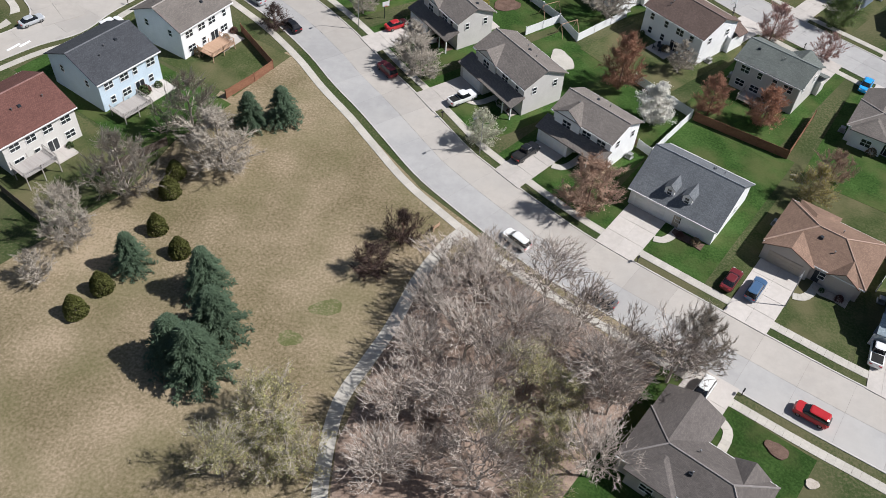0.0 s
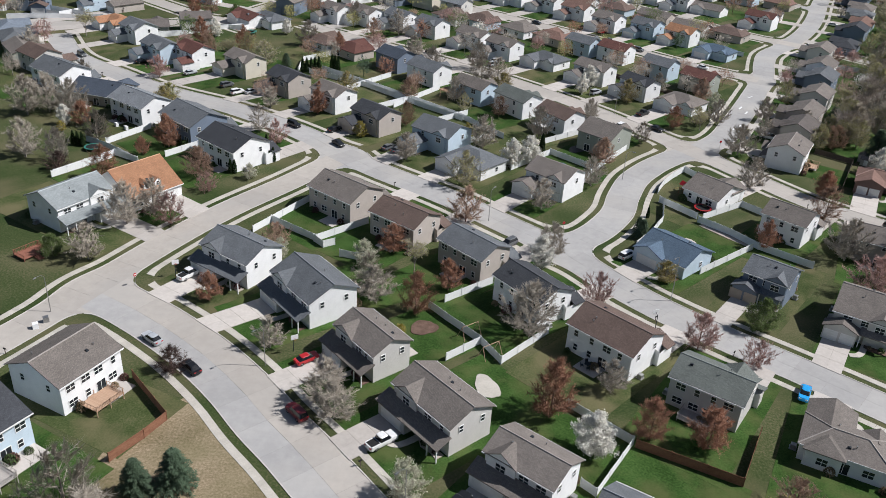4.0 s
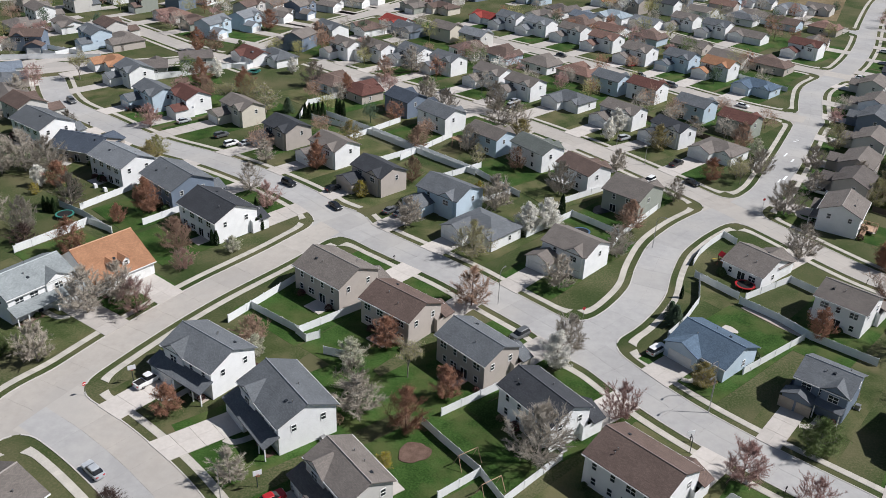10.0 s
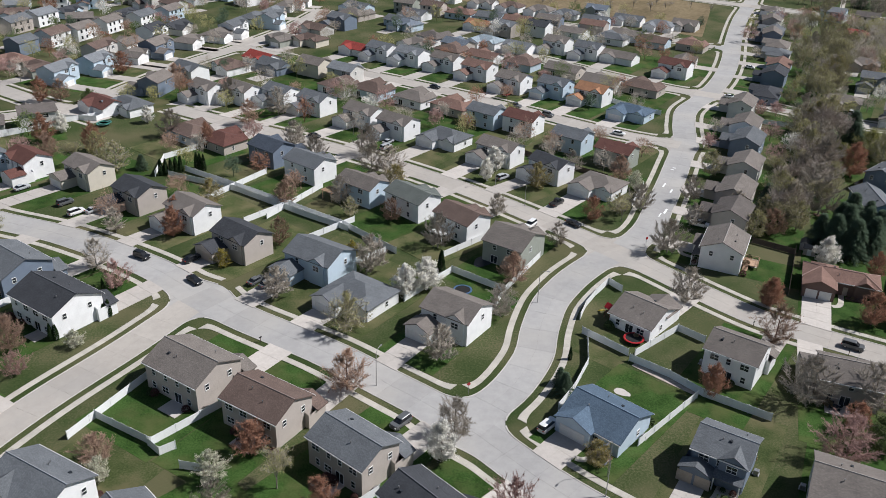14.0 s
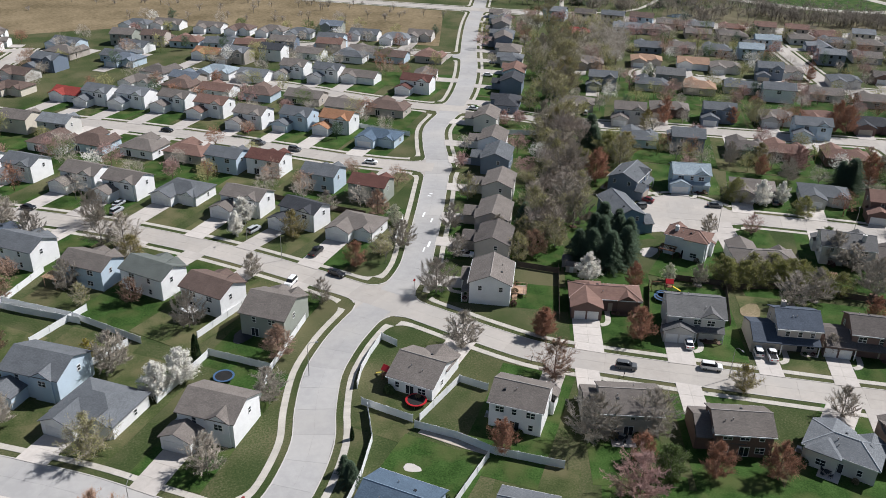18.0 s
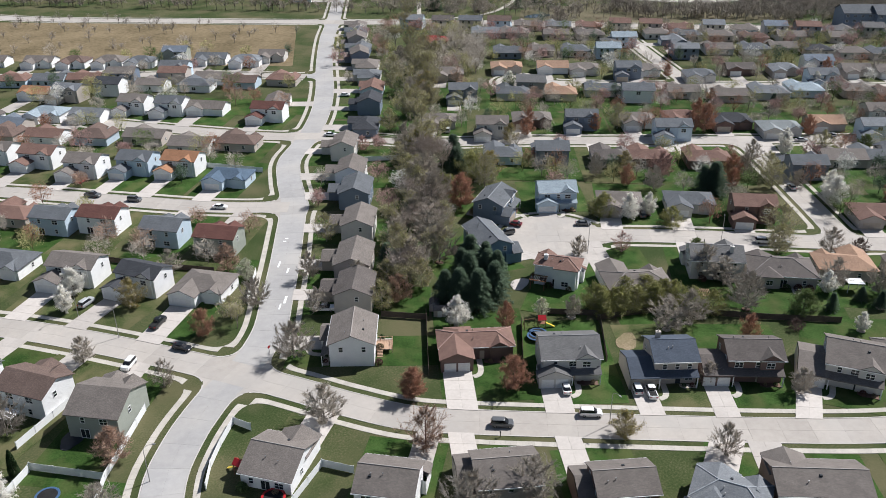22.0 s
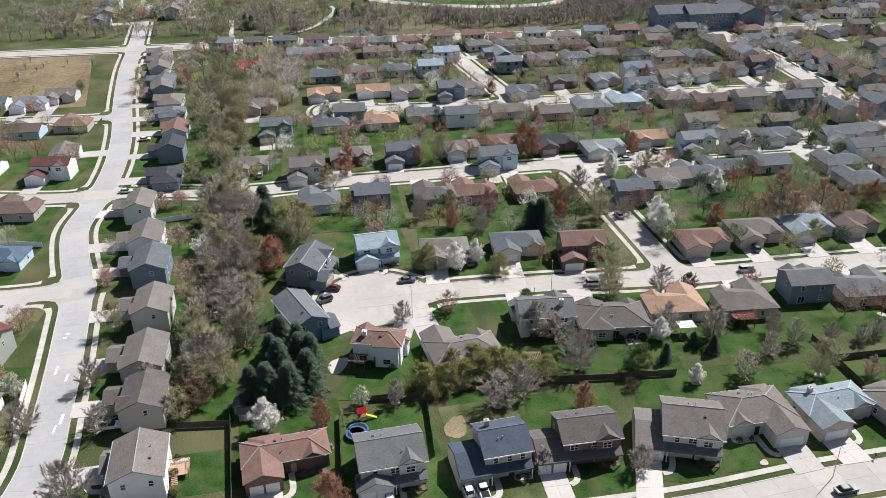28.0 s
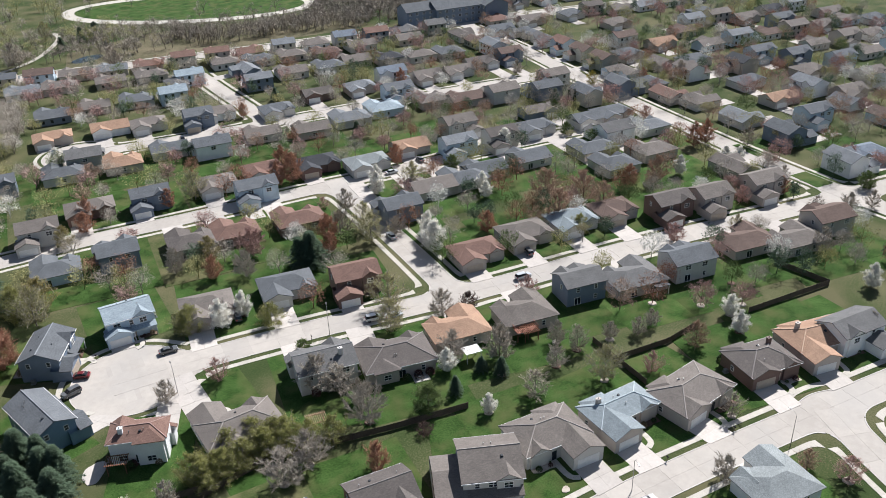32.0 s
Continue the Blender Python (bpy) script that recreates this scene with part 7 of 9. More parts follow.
tree("bare", -14.3, 284.6, 8.0)
tree("pine", 44.2, 157.3, 5.0)
tree("green", -78.0, 133.8, 5.0)
tree("whitegreen", -33.4, 138.1, 5.0)
tree("bare", -68.4, 148.6, 9.0)
tree("pink", -59.3, 149.8, 8.0)
tree("maroonshrub", -19.4, 107.1, 2.0)
tree("yellow", -7.1, 112.8, 3.0)
tree("pine", 295.8, 516.9, 8.0)
tree("pine", 297.2, 512.3, 8.0)
tree("pine", 341.8, 491.9, 8.0)
tree("pine", 367.4, 496.6, 10.0)
tree("pine", 361.0, 501.2, 8.0)
tree("pine", 363.3, 483.2, 7.0)
tree("bud", 304.3, 550.5, 12.0)
tree("bud", 275.0, 510.1, 12.0)
tree("bud", 323.2, 571.0, 11.0)
tree("bud", 253.1, 473.9, 11.0)
tree("bud", 237.4, 439.5, 11.0)
tree("bud", 237.5, 426.6, 10.0)
tree("bare", 295.3, 495.4, 12.0)
tree("bare", 310.2, 486.0, 13.0)
tree("bare", 311.8, 513.8, 12.0)
tree("bare", 333.7, 442.8, 10.0)
tree("bud", 354.3, 523.4, 10.0)
tree("bare", 333.2, 437.7, 9.0)
tree("bare", 234.9, 411.9, 9.0)


# the bare wood beside the road
rnd = random.Random(4)
wood = [(-4.5, 46.4), (0.7, 47.5), (7.0, 43.5), (13.3, 40.5), (18.5, 36.5), (22.8, 33.4), (-6.6, 39.2), (-1.4, 41.3), (3.8, 38.3), (9.1, 35.3), (15.4, 32.3), (-7.7, 31.0), (-2.4, 33.1), (1.8, 30.0), (6.0, 30.1), (11.2, 27.0), (17.5, 28.1), (-8.8, 23.6), (-4.6, 25.8), (-0.4, 23.7), (3.8, 21.7), (10.2, 20.7), (15.4, 20.8), (-8.9, 16.3), (-3.5, 17.5), (1.6, 15.3), (6.9, 13.3), (-18.4, 14.1), (-22.4, 19.3), (-26.7, 14.0)]
for a, b in wood:
    tree("bud" if (2 < a < 12 and b < 31) or a < -14 else "woodbare", a + rnd.uniform(-1.2, 1.2), b + rnd.uniform(-1.5, 1.5), rnd.uniform(7.5, 10.5))

# tall hedgerow between the north road's gardens and the cul-de-sac
rnd = random.Random(5)
for i in range(60):
    t = i / 59
    a, b = 118 + 114 * t + rnd.uniform(-6, 6), 221 + 197 * t + rnd.uniform(-5, 5)
    if in_road((a, b), None, 2.5) or any((a - c[0]) ** 2 + (b - c[1]) ** 2 < 70 for c in PLAN):
        continue
    tree(rnd.choice(("bare", "woodbare", "woodbare", "bud", "bud") if t < 0.4 else ("bare", "bud", "bud", "bud", "yellowtan")), a, b, rnd.uniform(8.5, 12.5))

# garden trees behind and before the farther houses; the most distant ones go into joined crowns
rnd = random.Random(11)
MIX = ("bare", "bare", "bare", "bare", "bare", "red", "red", "redbare", "redbare", "redbare", "pink", "pink", "pink", "bud", "bud", "bud", "bud", "white", "yellowtan", "pine", "green")
REMOTE = {}
FARMIX = ("bare", "bare", "bare", "bare", "bare", "bare", "redbare", "redbare", "pink", "pink", "pink", "red", "bud", "bud", "bud", "bud", "white", "red", "pine", "pine", "green")
rnd_far = random.Random(77)
for k, (x, y, yaw, L, W, two, gar, gd, near, top) in enumerate(PLAN):
    m = pose(x, y, 0, 0, 0, yaw)
    spots = [(rnd.uniform(-L / 2 - 1, L / 2), W / 2 + rnd.uniform(3.5, 7)), (-(gar or 1) * L * rnd.uniform(0.2, 0.4), -W / 2 - rnd.uniform(4, 6.5)), (rnd.uniform(-L / 2, L / 2 + 1), W / 2 + rnd.uniform(8, 13)),
             (L / 2 + 2.0, rnd.uniform(-3, 6)), (rnd.uniform(-L, L), W / 2 + rnd.uniform(8, 16)), (-L / 2 - 2.0, rnd.uniform(0, 8))]
    far = math.hypot(x - 60, y - 80)
    if near:
        spots = spots[:1] if rnd.random() < 0.35 else []
    elif far < 200:
        spots = spots[:2] if rnd.random() < 0.6 else spots[:1]
    elif x < 185:
        spots = spots[:3] if rnd.random() < 0.4 else spots[:1]
    elif far < 215:
        spots = spots[:2]
    else:
        spots += [(rnd.uniform(-L, L), W / 2 + rnd.uniform(5, 16)), (rnd.uniform(-L / 2, L / 2), W / 2 + rnd.uniform(4, 9)), (gar * -L * 0.45, -W / 2 - rnd.uniform(3, 8))]
    for a, b in spots:
        q = m @ Vector((a, b, 0))
        if in_road((q.x, q.y), None, 1.0) or any((q.x - c[0]) ** 2 + (q.y - c[1]) ** 2 < 14 for c in TREES) or any((q.x - c[0]) ** 2 + (q.y - c[1]) ** 2 < 40 for c in PLAN):
            continue
        kind, h = rnd.choice(MIX), rnd.uniform(5.5, 9.5)
        if far > 190:
            kind = rnd_far.choice(FARMIX)
            if x >= 185 and rnd_far.random() < 0.36:
                continue
            REMOTE.setdefault(kind, []).append((q.x, q.y))
            TREES.append((q.x, q.y))
        else:
            tree(kind, q.x, q.y, h)
# leafless thicket at the closed end of a far street
for _ in range(90):
    t, u = rnd_far.random(), rnd_far.random()
    q = Vector((269.8, 471.7)).lerp((281.3, 431.9), t).lerp(Vector((219.1, 388.7)).lerp((237.3, 374.6), t), u)
    if in_road((q.x, q.y), None, 1.5) or any((q.x - c[0]) ** 2 + (q.y - c[1]) ** 2 < 64 for c in PLAN):
        continue
    REMOTE.setdefault(rnd_far.choice(("bare", "bare", "bare", "bud")), []).append((q.x, q.y))


# ---------------------------------------------------------------- cars
CARS = {}


def car_kind(shape, colour):
    """A car with its nose along +x: lower body, cabin glass, roof, wheels, lamps."""
    if (shape, colour) in CARS:
        return CARS[(shape, colour)]
    long, wide, waist, tall = dict(sedan=(4.45, 1.76, 0.9, 1.42), suv=(4.45, 1.82, 1.05, 1.7), pickup=(5.25, 1.9, 1.05, 1.8))[shape]
    a, w = long / 2, wide / 2

    def loop(x0, x1, y, z, cut):
        return [(x0 + cut, -y, z), (x1 - cut, -y, z), (x1, -y + cut * 1.6, z), (x1, y - cut * 1.6, z), (x1 - cut, y, z), (x0 + cut, y, z), (x0, y - cut * 1.6, z), (x0, -y + cut * 1.6, z)]

    body = Geo()
    r0, r1, r2 = loop(-a + 0.05, a - 0.05, w - 0.06, 0.28, 0.18), loop(-a, a, w, 0.62, 0.2), loop(-a + 0.06, a - 0.18, w - 0.05, waist, 0.22)
    body.v = r0 + r1 + r2
    for k in (0, 8):
        body.f += [(k + i, k + (i + 1) % 8, k + 8 + (i + 1) % 8, k + 8 + i) for i in range(8)]
    body.f += [tuple(range(7, -1, -1)), tuple(range(16, 24))]
    body.i = [0] * len(body.f)
    c0, c1, t0, t1 = dict(sedan=(-1.75, 1.15, -1.1, 0.35), suv=(-2.2, 1.2, -1.9, 0.45), pickup=(-0.75, 1.35, -0.55, 0.65))[shape]
    glass, roof = Geo(), Geo()
    lo, hi = loop(c0, c1, w - 0.1, waist - 0.03, 0.12), loop(t0, t1, w - 0.28, tall - 0.05, 0.12)
    glass.solid(lo, hi)
    roof.solid(loop(t0 - 0.05, t1 + 0.05, w - 0.25, tall - 0.07, 0.14), loop(t0 + 0.1, t1 - 0.1, w - 0.36, tall, 0.14))
    tyre, lamp, bed = Geo(), Geo(), Geo()
    ring = lambda r, y: [(r * math.cos(6.2832 * j / 14), y, r * math.sin(6.2832 * j / 14)) for j in range(14)]
    tyre.v = ring(0.2, -0.09) + ring(0.22, -0.12) + ring(0.34, -0.1) + ring(0.34, 0.1) + ring(0.22, 0.12) + ring(0.2, 0.09)
    for k in range(5):
        tyre.f += [(k * 14 + j, k * 14 + (j + 1) % 14, k * 14 + 14 + (j + 1) % 14, k * 14 + 14 + j) for j in range(14)]
    tyre.i = [0] * 70 + [1, 1]
    tyre.f += [tuple(range(14)), tuple(range(83, 69, -1))]
    lamp.box(-0.06, -0.2, -0.08, 0.05, 0.2, 0.08)
    me = dict(body=body.make("body", PAINT[colour]), cabin_glass=glass.make("cabin_glass", CARGLASS), roof_panel=roof.make("roof_panel", PAINT[colour]))
    wheel, lampm, tailm = tyre.make("wheel", TYRE, METAL), lamp.make("headlight", LAMPG), lamp.make("tail_light", PAINT["red"])
    word = dict(sedan="sedan", suv="sport utility car", pickup="pickup truck")[shape]
    tone = dict(darkred="dark red", gray="dark grey").get(colour, colour)
    top = piece("pickup_truck" if shape == "pickup" else "car", None, None, Matrix(), f"{tone} {word} standing on pale concrete", "truck" if shape == "pickup" else "car", "", "cars")
    for n, d in me.items():
        piece(n, d, top)
    if shape == "pickup":
        bed.box(-a + 0.25, -w + 0.22, waist - 0.02, c0 - 0.1, w - 0.22, waist + 0.015)
        piece("cargo_bed", bed.make("cargo_bed", TYRE), top)
    for sx in (-0.3, 0.31):
        for sy in (-1, 1):
            piece("wheel", wheel, top, pose(sx * long, sy * (w - 0.12), 0.34))
    for sy in (-1, 1):
        piece("headlight", lampm, top, pose(a - 0.09, sy * (w - 0.36), 0.72))
        piece("tail_light", tailm, top, pose(-a + 0.06, sy * (w - 0.36), 0.8))
    CARS[(shape, colour)] = top
    return top


def car(shape, colour, x, y, along):
    best = None
    for line, half in ROADS:
        d = np.hypot(line[:, 0] - x, line[:, 1] - y)
        i = int(d.argmin())
        if best is None or d[i] - half < best[0]:
            j = min(max(i, 1), len(line) - 2)
            best = (d[i] - half, line[j + 1] - line[j - 1], line[i])
    yaw = math.degrees(math.atan2(best[1][1], best[1][0]))
    z = 0.08 if along else 0.155
    if not along:
        near = min(PLAN, key=lambda h: (h[0] - x) ** 2 + (h[1] - y) ** 2)
        yaw = near[2] + 90
    known = (shape, colour) in CARS
    top = car_kind(shape, colour)
    if known:
        top = copy_thing(top, pose(x, y, z, 0, 0, yaw))
    else:
        top.matrix_basis = pose(x, y, z, 0, 0, yaw)


# ---------------------------------------------------------------- garden things
FENCE = {}


def fence(style, pts):
    """Posts with panels between them along a plan line; every panel is its own part."""
    m, tall = (VINYL, 1.75) if "vinyl" in style else (CEDAR, 1.75) if style == "cedar" else (DARKWOOD, 1.6)
    top = piece("fence", None, None, pose(pts[0][0], pts[0][1], 0), dict(zip(("white vinyl", "cedar", "dark wood"), ("white vinyl privacy fence round a back garden", "red-brown cedar board fence round a garden", "dark weathered board fence between gardens")))[style], "fence", "", "fences")
    o = Vector(pts[0])
    if style not in FENCE:
        g = Geo()
        g.box(-0.065, -0.065, 0, 0.065, 0.065, tall + 0.1)
        g.solid([(-0.08, -0.08, tall + 0.1), (0.08, -0.08, tall + 0.1), (0.08, 0.08, tall + 0.1), (-0.08, 0.08, tall + 0.1)], [(-0.01, -0.01, tall + 0.17), (0.01, -0.01, tall + 0.17), (0.01, 0.01, tall + 0.17), (-0.01, 0.01, tall + 0.17)])
        p = Geo()
        n = 12
        prof = [(k / n, 0.028 if k in (0, 1, n - 1, n) else (0.022 if k % 2 else 0.010)) for k in range(n + 1)]
        ring = [(x, -y) for x, y in prof] + [(x, y) for x, y in reversed(prof)]
        p.solid([(*q, 0.06) for q in ring], [(*q, tall) for q in ring])
        FENCE[style] = (g.make("post", m), p.make("panel", m))
    post, panel = FENCE[style]
    for a, c in zip(pts, pts[1:]):
        a, c = Vector(a) - o, Vector(c) - o
        d = c - a
        n = max(1, round(d.length / 4.6))
        yaw = math.atan2(d.y, d.x)
        for i in range(n + (c == Vector(pts[-1]) - o)):
            q = a + d * i / n
            piece("post", post, top, pose(q.x, q.y, 0))
        for i in range(n):
            q = a + d * i / n
            piece("panel", panel, top, Matrix.Translation((q.x, q.y, 0)) @ Matrix.Rotation(yaw, 4, "Z") @ Matrix.Diagonal((d.length / n, 1, 1, 1)))


LAMPS = []


def street_lamp(x, y):
    """Slender grey pole with a curved arm towards the nearest street."""
    if not LAMPS:
        top = piece("street_lamp", None, None, Matrix(), "grey metal street lamp with a curved arm over the street", "street lamp", "", "street lamps")
        g = Geo()
        g.tube((0, 0, 0), (0, 0, 7.2), 0.085, 0.05, 8)
        piece("pole", g.make("pole", METAL), top)
        g = Geo()
        q = [(0, 7.15), (0.25, 7.6), (0.8, 7.9), (1.6, 7.95)]
        for (a, b), (c, d) in zip(q, q[1:]):
            g.tube((a, 0, b), (c, 0, d), 0.04, 0.035, 6)
        piece("arm", g.make("arm", METAL), top)
        g = Geo()
        g.solid([(1.5, -0.14, 7.84), (2.15, -0.14, 7.84), (2.15, 0.14, 7.84), (1.5, 0.14, 7.84)], [(1.55, -0.09, 8.0), (2.05, -0.09, 7.96), (2.05, 0.09, 7.96), (1.55, 0.09, 8.0)])
        piece("lamp_head", g.make("lamp_head", METAL), top)
    best = min((q for line, half in ROADS for q in line), key=lambda q: (q[0] - x) ** 2 + (q[1] - y) ** 2)
    m = pose(x, y, 0, 0, 0, math.degrees(math.atan2(best[1] - y, best[0] - x)))
    if LAMPS:
        LAMPS.append(copy_thing(LAMPS[0], m))
    else:
        top.matrix_basis = m
        LAMPS.append(top)


def trampoline(x, y, colour):
    c = dict(red=PAINT["red"], blue=PAINT["blue"], green=mat("green_pad", (0.03, 0.16, 0.13), (0.05, 0.22, 0.18), 0.6))[colour]
    top = piece("trampoline", None, None, pose(x, y, 0), f"round garden trampoline, black mat, {colour} padded rim", "trampoline")
    ring = lambda r, z: [(r * math.cos(6.2832 * j / 28), r * math.sin(6.2832 * j / 28), z) for j in range(28)]
    g = Geo()
    g.solid(ring(1.72, 0.8), ring(1.72, 0.83))
    piece("mat", g.make("mat", TYRE), top)
    g = Geo()
    g.v = ring(1.7, 0.78) + ring(2.1, 0.78) + ring(2.1, 0.88) + ring(1.7, 0.88)
    for k in range(4):
        g.f += [(k * 28 + j, k * 28 + (j + 1) % 28, (k + 1) % 4 * 28 + (j + 1) % 28, (k + 1) % 4 * 28 + j) for j in range(28)]
    g.i = [0] * len(g.f)
    piece("rim_pad", g.make("rim_pad", c), top)
    for j in range(6):
        g = Geo()
        q = 6.2832 * j / 6
        g.tube((1.95 * math.cos(q), 1.95 * math.sin(q), 0), (1.95 * math.cos(q), 1.95 * math.sin(q), 0.8), 0.035, 0.035, 6)
        piece("leg", g.make("leg", METAL), top)


def playset(x, y, yaw):
    top = piece("playset", None, None, pose(x, y, 0, 0, 0, yaw), "cedar play tower with a slide and swings", "playset")
    for sx in (-0.75, 0.75):
        for sy in (-0.75, 0.75):
            g = Geo()
            g.box(sx - 0.06, sy - 0.06, 0, sx + 0.06, sy + 0.06, 2.6)
            piece("post", g.make("post", CEDAR), top)
    g = Geo()
    g.box(-0.8, -0.8, 1.3, 0.8, 0.8, 1.4)
    piece("platform", g.make("platform", CEDAR), top)
    g = Geo()
    gable_roof(g, -0.8, 0.8, -0.8, 0.8, 2.55, 0.7, 0.15, 0.06)
    piece("tower_roof", g.make("tower_roof", PAINT["red"]), top)
    g = Geo()
    g.solid([(0.8, -0.3, 1.35), (3.0, -0.3, 0.15), (3.0, 0.3, 0.15), (0.8, 0.3, 1.35)], [(0.8, -0.3, 1.42), (3.0, -0.3, 0.22), (3.0, 0.3, 0.22), (0.8, 0.3, 1.42)])
    piece("slide", g.make("slide", mat("yellow_plastic", (0.55, 0.40, 0.03), (0.65, 0.48, 0.05), 0.4)), top)
    g = Geo()
    g.tube((-0.75, 0, 2.3), (-4.0, 0, 2.3), 0.06, 0.06, 6)
    piece("swing_beam", g.make("swing_beam", CEDAR), top)
    for s in (-1, 1):
        g = Geo()
        g.tube((-4.0, 0, 2.3), (-4.0, s * 1.0, 0), 0.06, 0.06, 6)
        piece("beam_leg", g.make("beam_leg", CEDAR), top)
    for q in (-1.8, -3.0):
        g = Geo()
        g.box(q - 0.22, -0.1, 0.5, q + 0.22, 0.1, 0.54)
        for s in (-0.2, 0.2):
            g.tube((q + s, 0, 2.3), (q + s, 0, 0.52), 0.012, 0.012, 3)
        piece("swing", g.make("swing", TYRE), top)


def swing_set(x, y, yaw):
    top = piece("swing_set", None, None, pose(x, y, 0, 0, 0, yaw + 90), "plain tan wooden swing frame on a green lawn", "swing set", "", "swing frames")
    g = Geo()
    g.tube((-1.8, 0, 2.4), (1.8, 0, 2.4), 0.06, 0.06, 6)
    piece("beam", g.make("beam", DECKM), top)
    for sx in (-1.8, 1.8):
        for s in (-1, 1):
            g = Geo()
            g.tube((sx, 0, 2.4), (sx * 1.05, s * 1.1, 0), 0.055, 0.055, 6)
            piece("leg", g.make("leg", DECKM), top)


def shed(x, y, yaw):
    top = piece("garden_shed", None, None, pose(x, y, 0, 0, 0, yaw), "small gabled garden shed in a back garden", "shed", "", "sheds")
    g = Geo()
    gable_wall(g, -1.4, 1.4, -1.1, 1.1, 1.9, 0.6)
    piece("wall", g.make("wall", WALL["tan"]), top)
    g = Geo()
    gable_roof(g, -1.4, 1.4, -1.1, 1.1, 1.9, 0.6, 0.2, 0.08)
    piece("roof", uv_by_slope(g.make("roof", ROOF["taupe"])), top)
    g = Geo()
    g.box(-0.5, -1.15, 0.05, 0.5, -1.08, 1.75)
    piece("door", g.make("door", TRIM), top)


def deck(x, y, yaw, tall, colour):
    """Raised deck of single boards on posts, with a rail."""
    m = dict(wood=DECKM, grey=mat("grey_deck", (0.32, 0.29, 0.27), (0.44, 0.41, 0.38), 0.85, 0.8, 8), red=mat("red_deck", (0.22, 0.09, 0.06), (0.30, 0.13, 0.09), 0.8, 0.8, 8))[colour]
    top = piece("deck", None, None, pose(x, y, 0, 0, 0, yaw), dict(wood="orange-brown wooden deck with a rail behind a house", grey="grey wooden deck behind a house", red="red-stained deck behind a house")[colour], "deck", "", "decks")
    L, W = 5.4, 3.6
    bm = Geo()
    bm.box(-L / 2, -0.093, 0, L / 2, 0.093, 0.04)
    bm = bm.make("board", m)
    n = int(W / 0.2)
    for i in range(n):
        piece("board", bm, top, pose(0, -W / 2 + (i + 0.5) * W / n, tall))
    for sx in (-1, 0, 1):
        for sy in (-1, 1):
            g = Geo()
            g.box(sx * L * 0.48 - 0.06, sy * W * 0.47 - 0.06, 0, sx * L * 0.48 + 0.06, sy * W * 0.47 + 0.06, tall + 1.0)
            piece("post", g.make("post", m), top)
    if tall > 0.4:
        for a, c in (((-L / 2, W / 2), (L / 2, W / 2)), ((-L / 2, -W / 2), (-L / 2, W / 2)), ((L / 2, -W / 2), (L / 2, W / 2))):
            g = Geo()
            for z in (0.15, 0.95):
                g.tube((*a, tall + z), (*c, tall + z), 0.045, 0.045, 4)
            k = int(max(abs(c[0] - a[0]), abs(c[1] - a[1])) / 0.3)
            for i in range(1, k):
                q = [a[j] + (c[j] - a[j]) * i / k for j in (0, 1)]
                g.box(q[0] - 0.02, q[1] - 0.02, tall + 0.1, q[0] + 0.02, q[1] + 0.02, tall + 0.95)
            piece("railing", g.make("railing", m), top)
        g = Geo()
        for i in range(5):
            g.box(-0.6, -W / 2 - 0.3 * (i + 1), tall * (1 - (i + 1) / 6) - 0.04, 0.6, -W / 2 - 0.3 * i, tall * (1 - (i + 1) / 6))
        piece("stairs", g.make("stairs", m), top)


def mesh_once(store, key, build):
    if key not in store:
        store[key] = build()
    return store[key]


ONCE = {}
MULCH = mat("bark_mulch", (0.09, 0.055, 0.04), (0.17, 0.11, 0.085), 0.95, 0.8, 8, 0.02)
GRAVEL = mat("pale_gravel", (0.34, 0.29, 0.24), (0.52, 0.46, 0.40), 0.95, 1.0, 9, 0.02)
SHRUB = [mat("shrub_green", (0.03, 0.055, 0.018), (0.075, 0.11, 0.035), 0.8, 1, 8), mat("shrub_tan", (0.16, 0.12, 0.07), (0.26, 0.2, 0.12), 0.8, 1, 8), mat("shrub_maroon", (0.075, 0.035, 0.03), (0.14, 0.065, 0.055), 0.8, 1, 8)]


def shrub_mesh(v):
    rnd = random.Random(v)
    g = Geo()
    for _ in range(300):
        u, q = rnd.uniform(0.0, 1), rnd.uniform(0, 6.283)
        c = math.sqrt(1 - u * u) * rnd.uniform(0.75, 1.05)
        leaf_quad(g, rnd, Vector((0.55 * c * math.cos(q), 0.55 * c * math.sin(q), 0.08 + 0.75 * u)), 0.095)
    return g.make("shrub", SHRUB[v % 3])


def ring_mesh(m, lumps):
    """A low irregular mound of gravel or mulch."""
    g = Geo()
    pts = [(math.cos(q) * (1 + 0.09 * math.sin(3 * q + lumps)), math.sin(q) * (1 + 0.09 * math.cos(2 * q + lumps))) for q in (6.2832 * j / 18 for j in range(18))]
    g.solid([(a, b, -0.05) for a, b in pts], [(a * 0.88, b * 0.88, 0.17) for a, b in pts])
    return g.make("planting_ring", m)


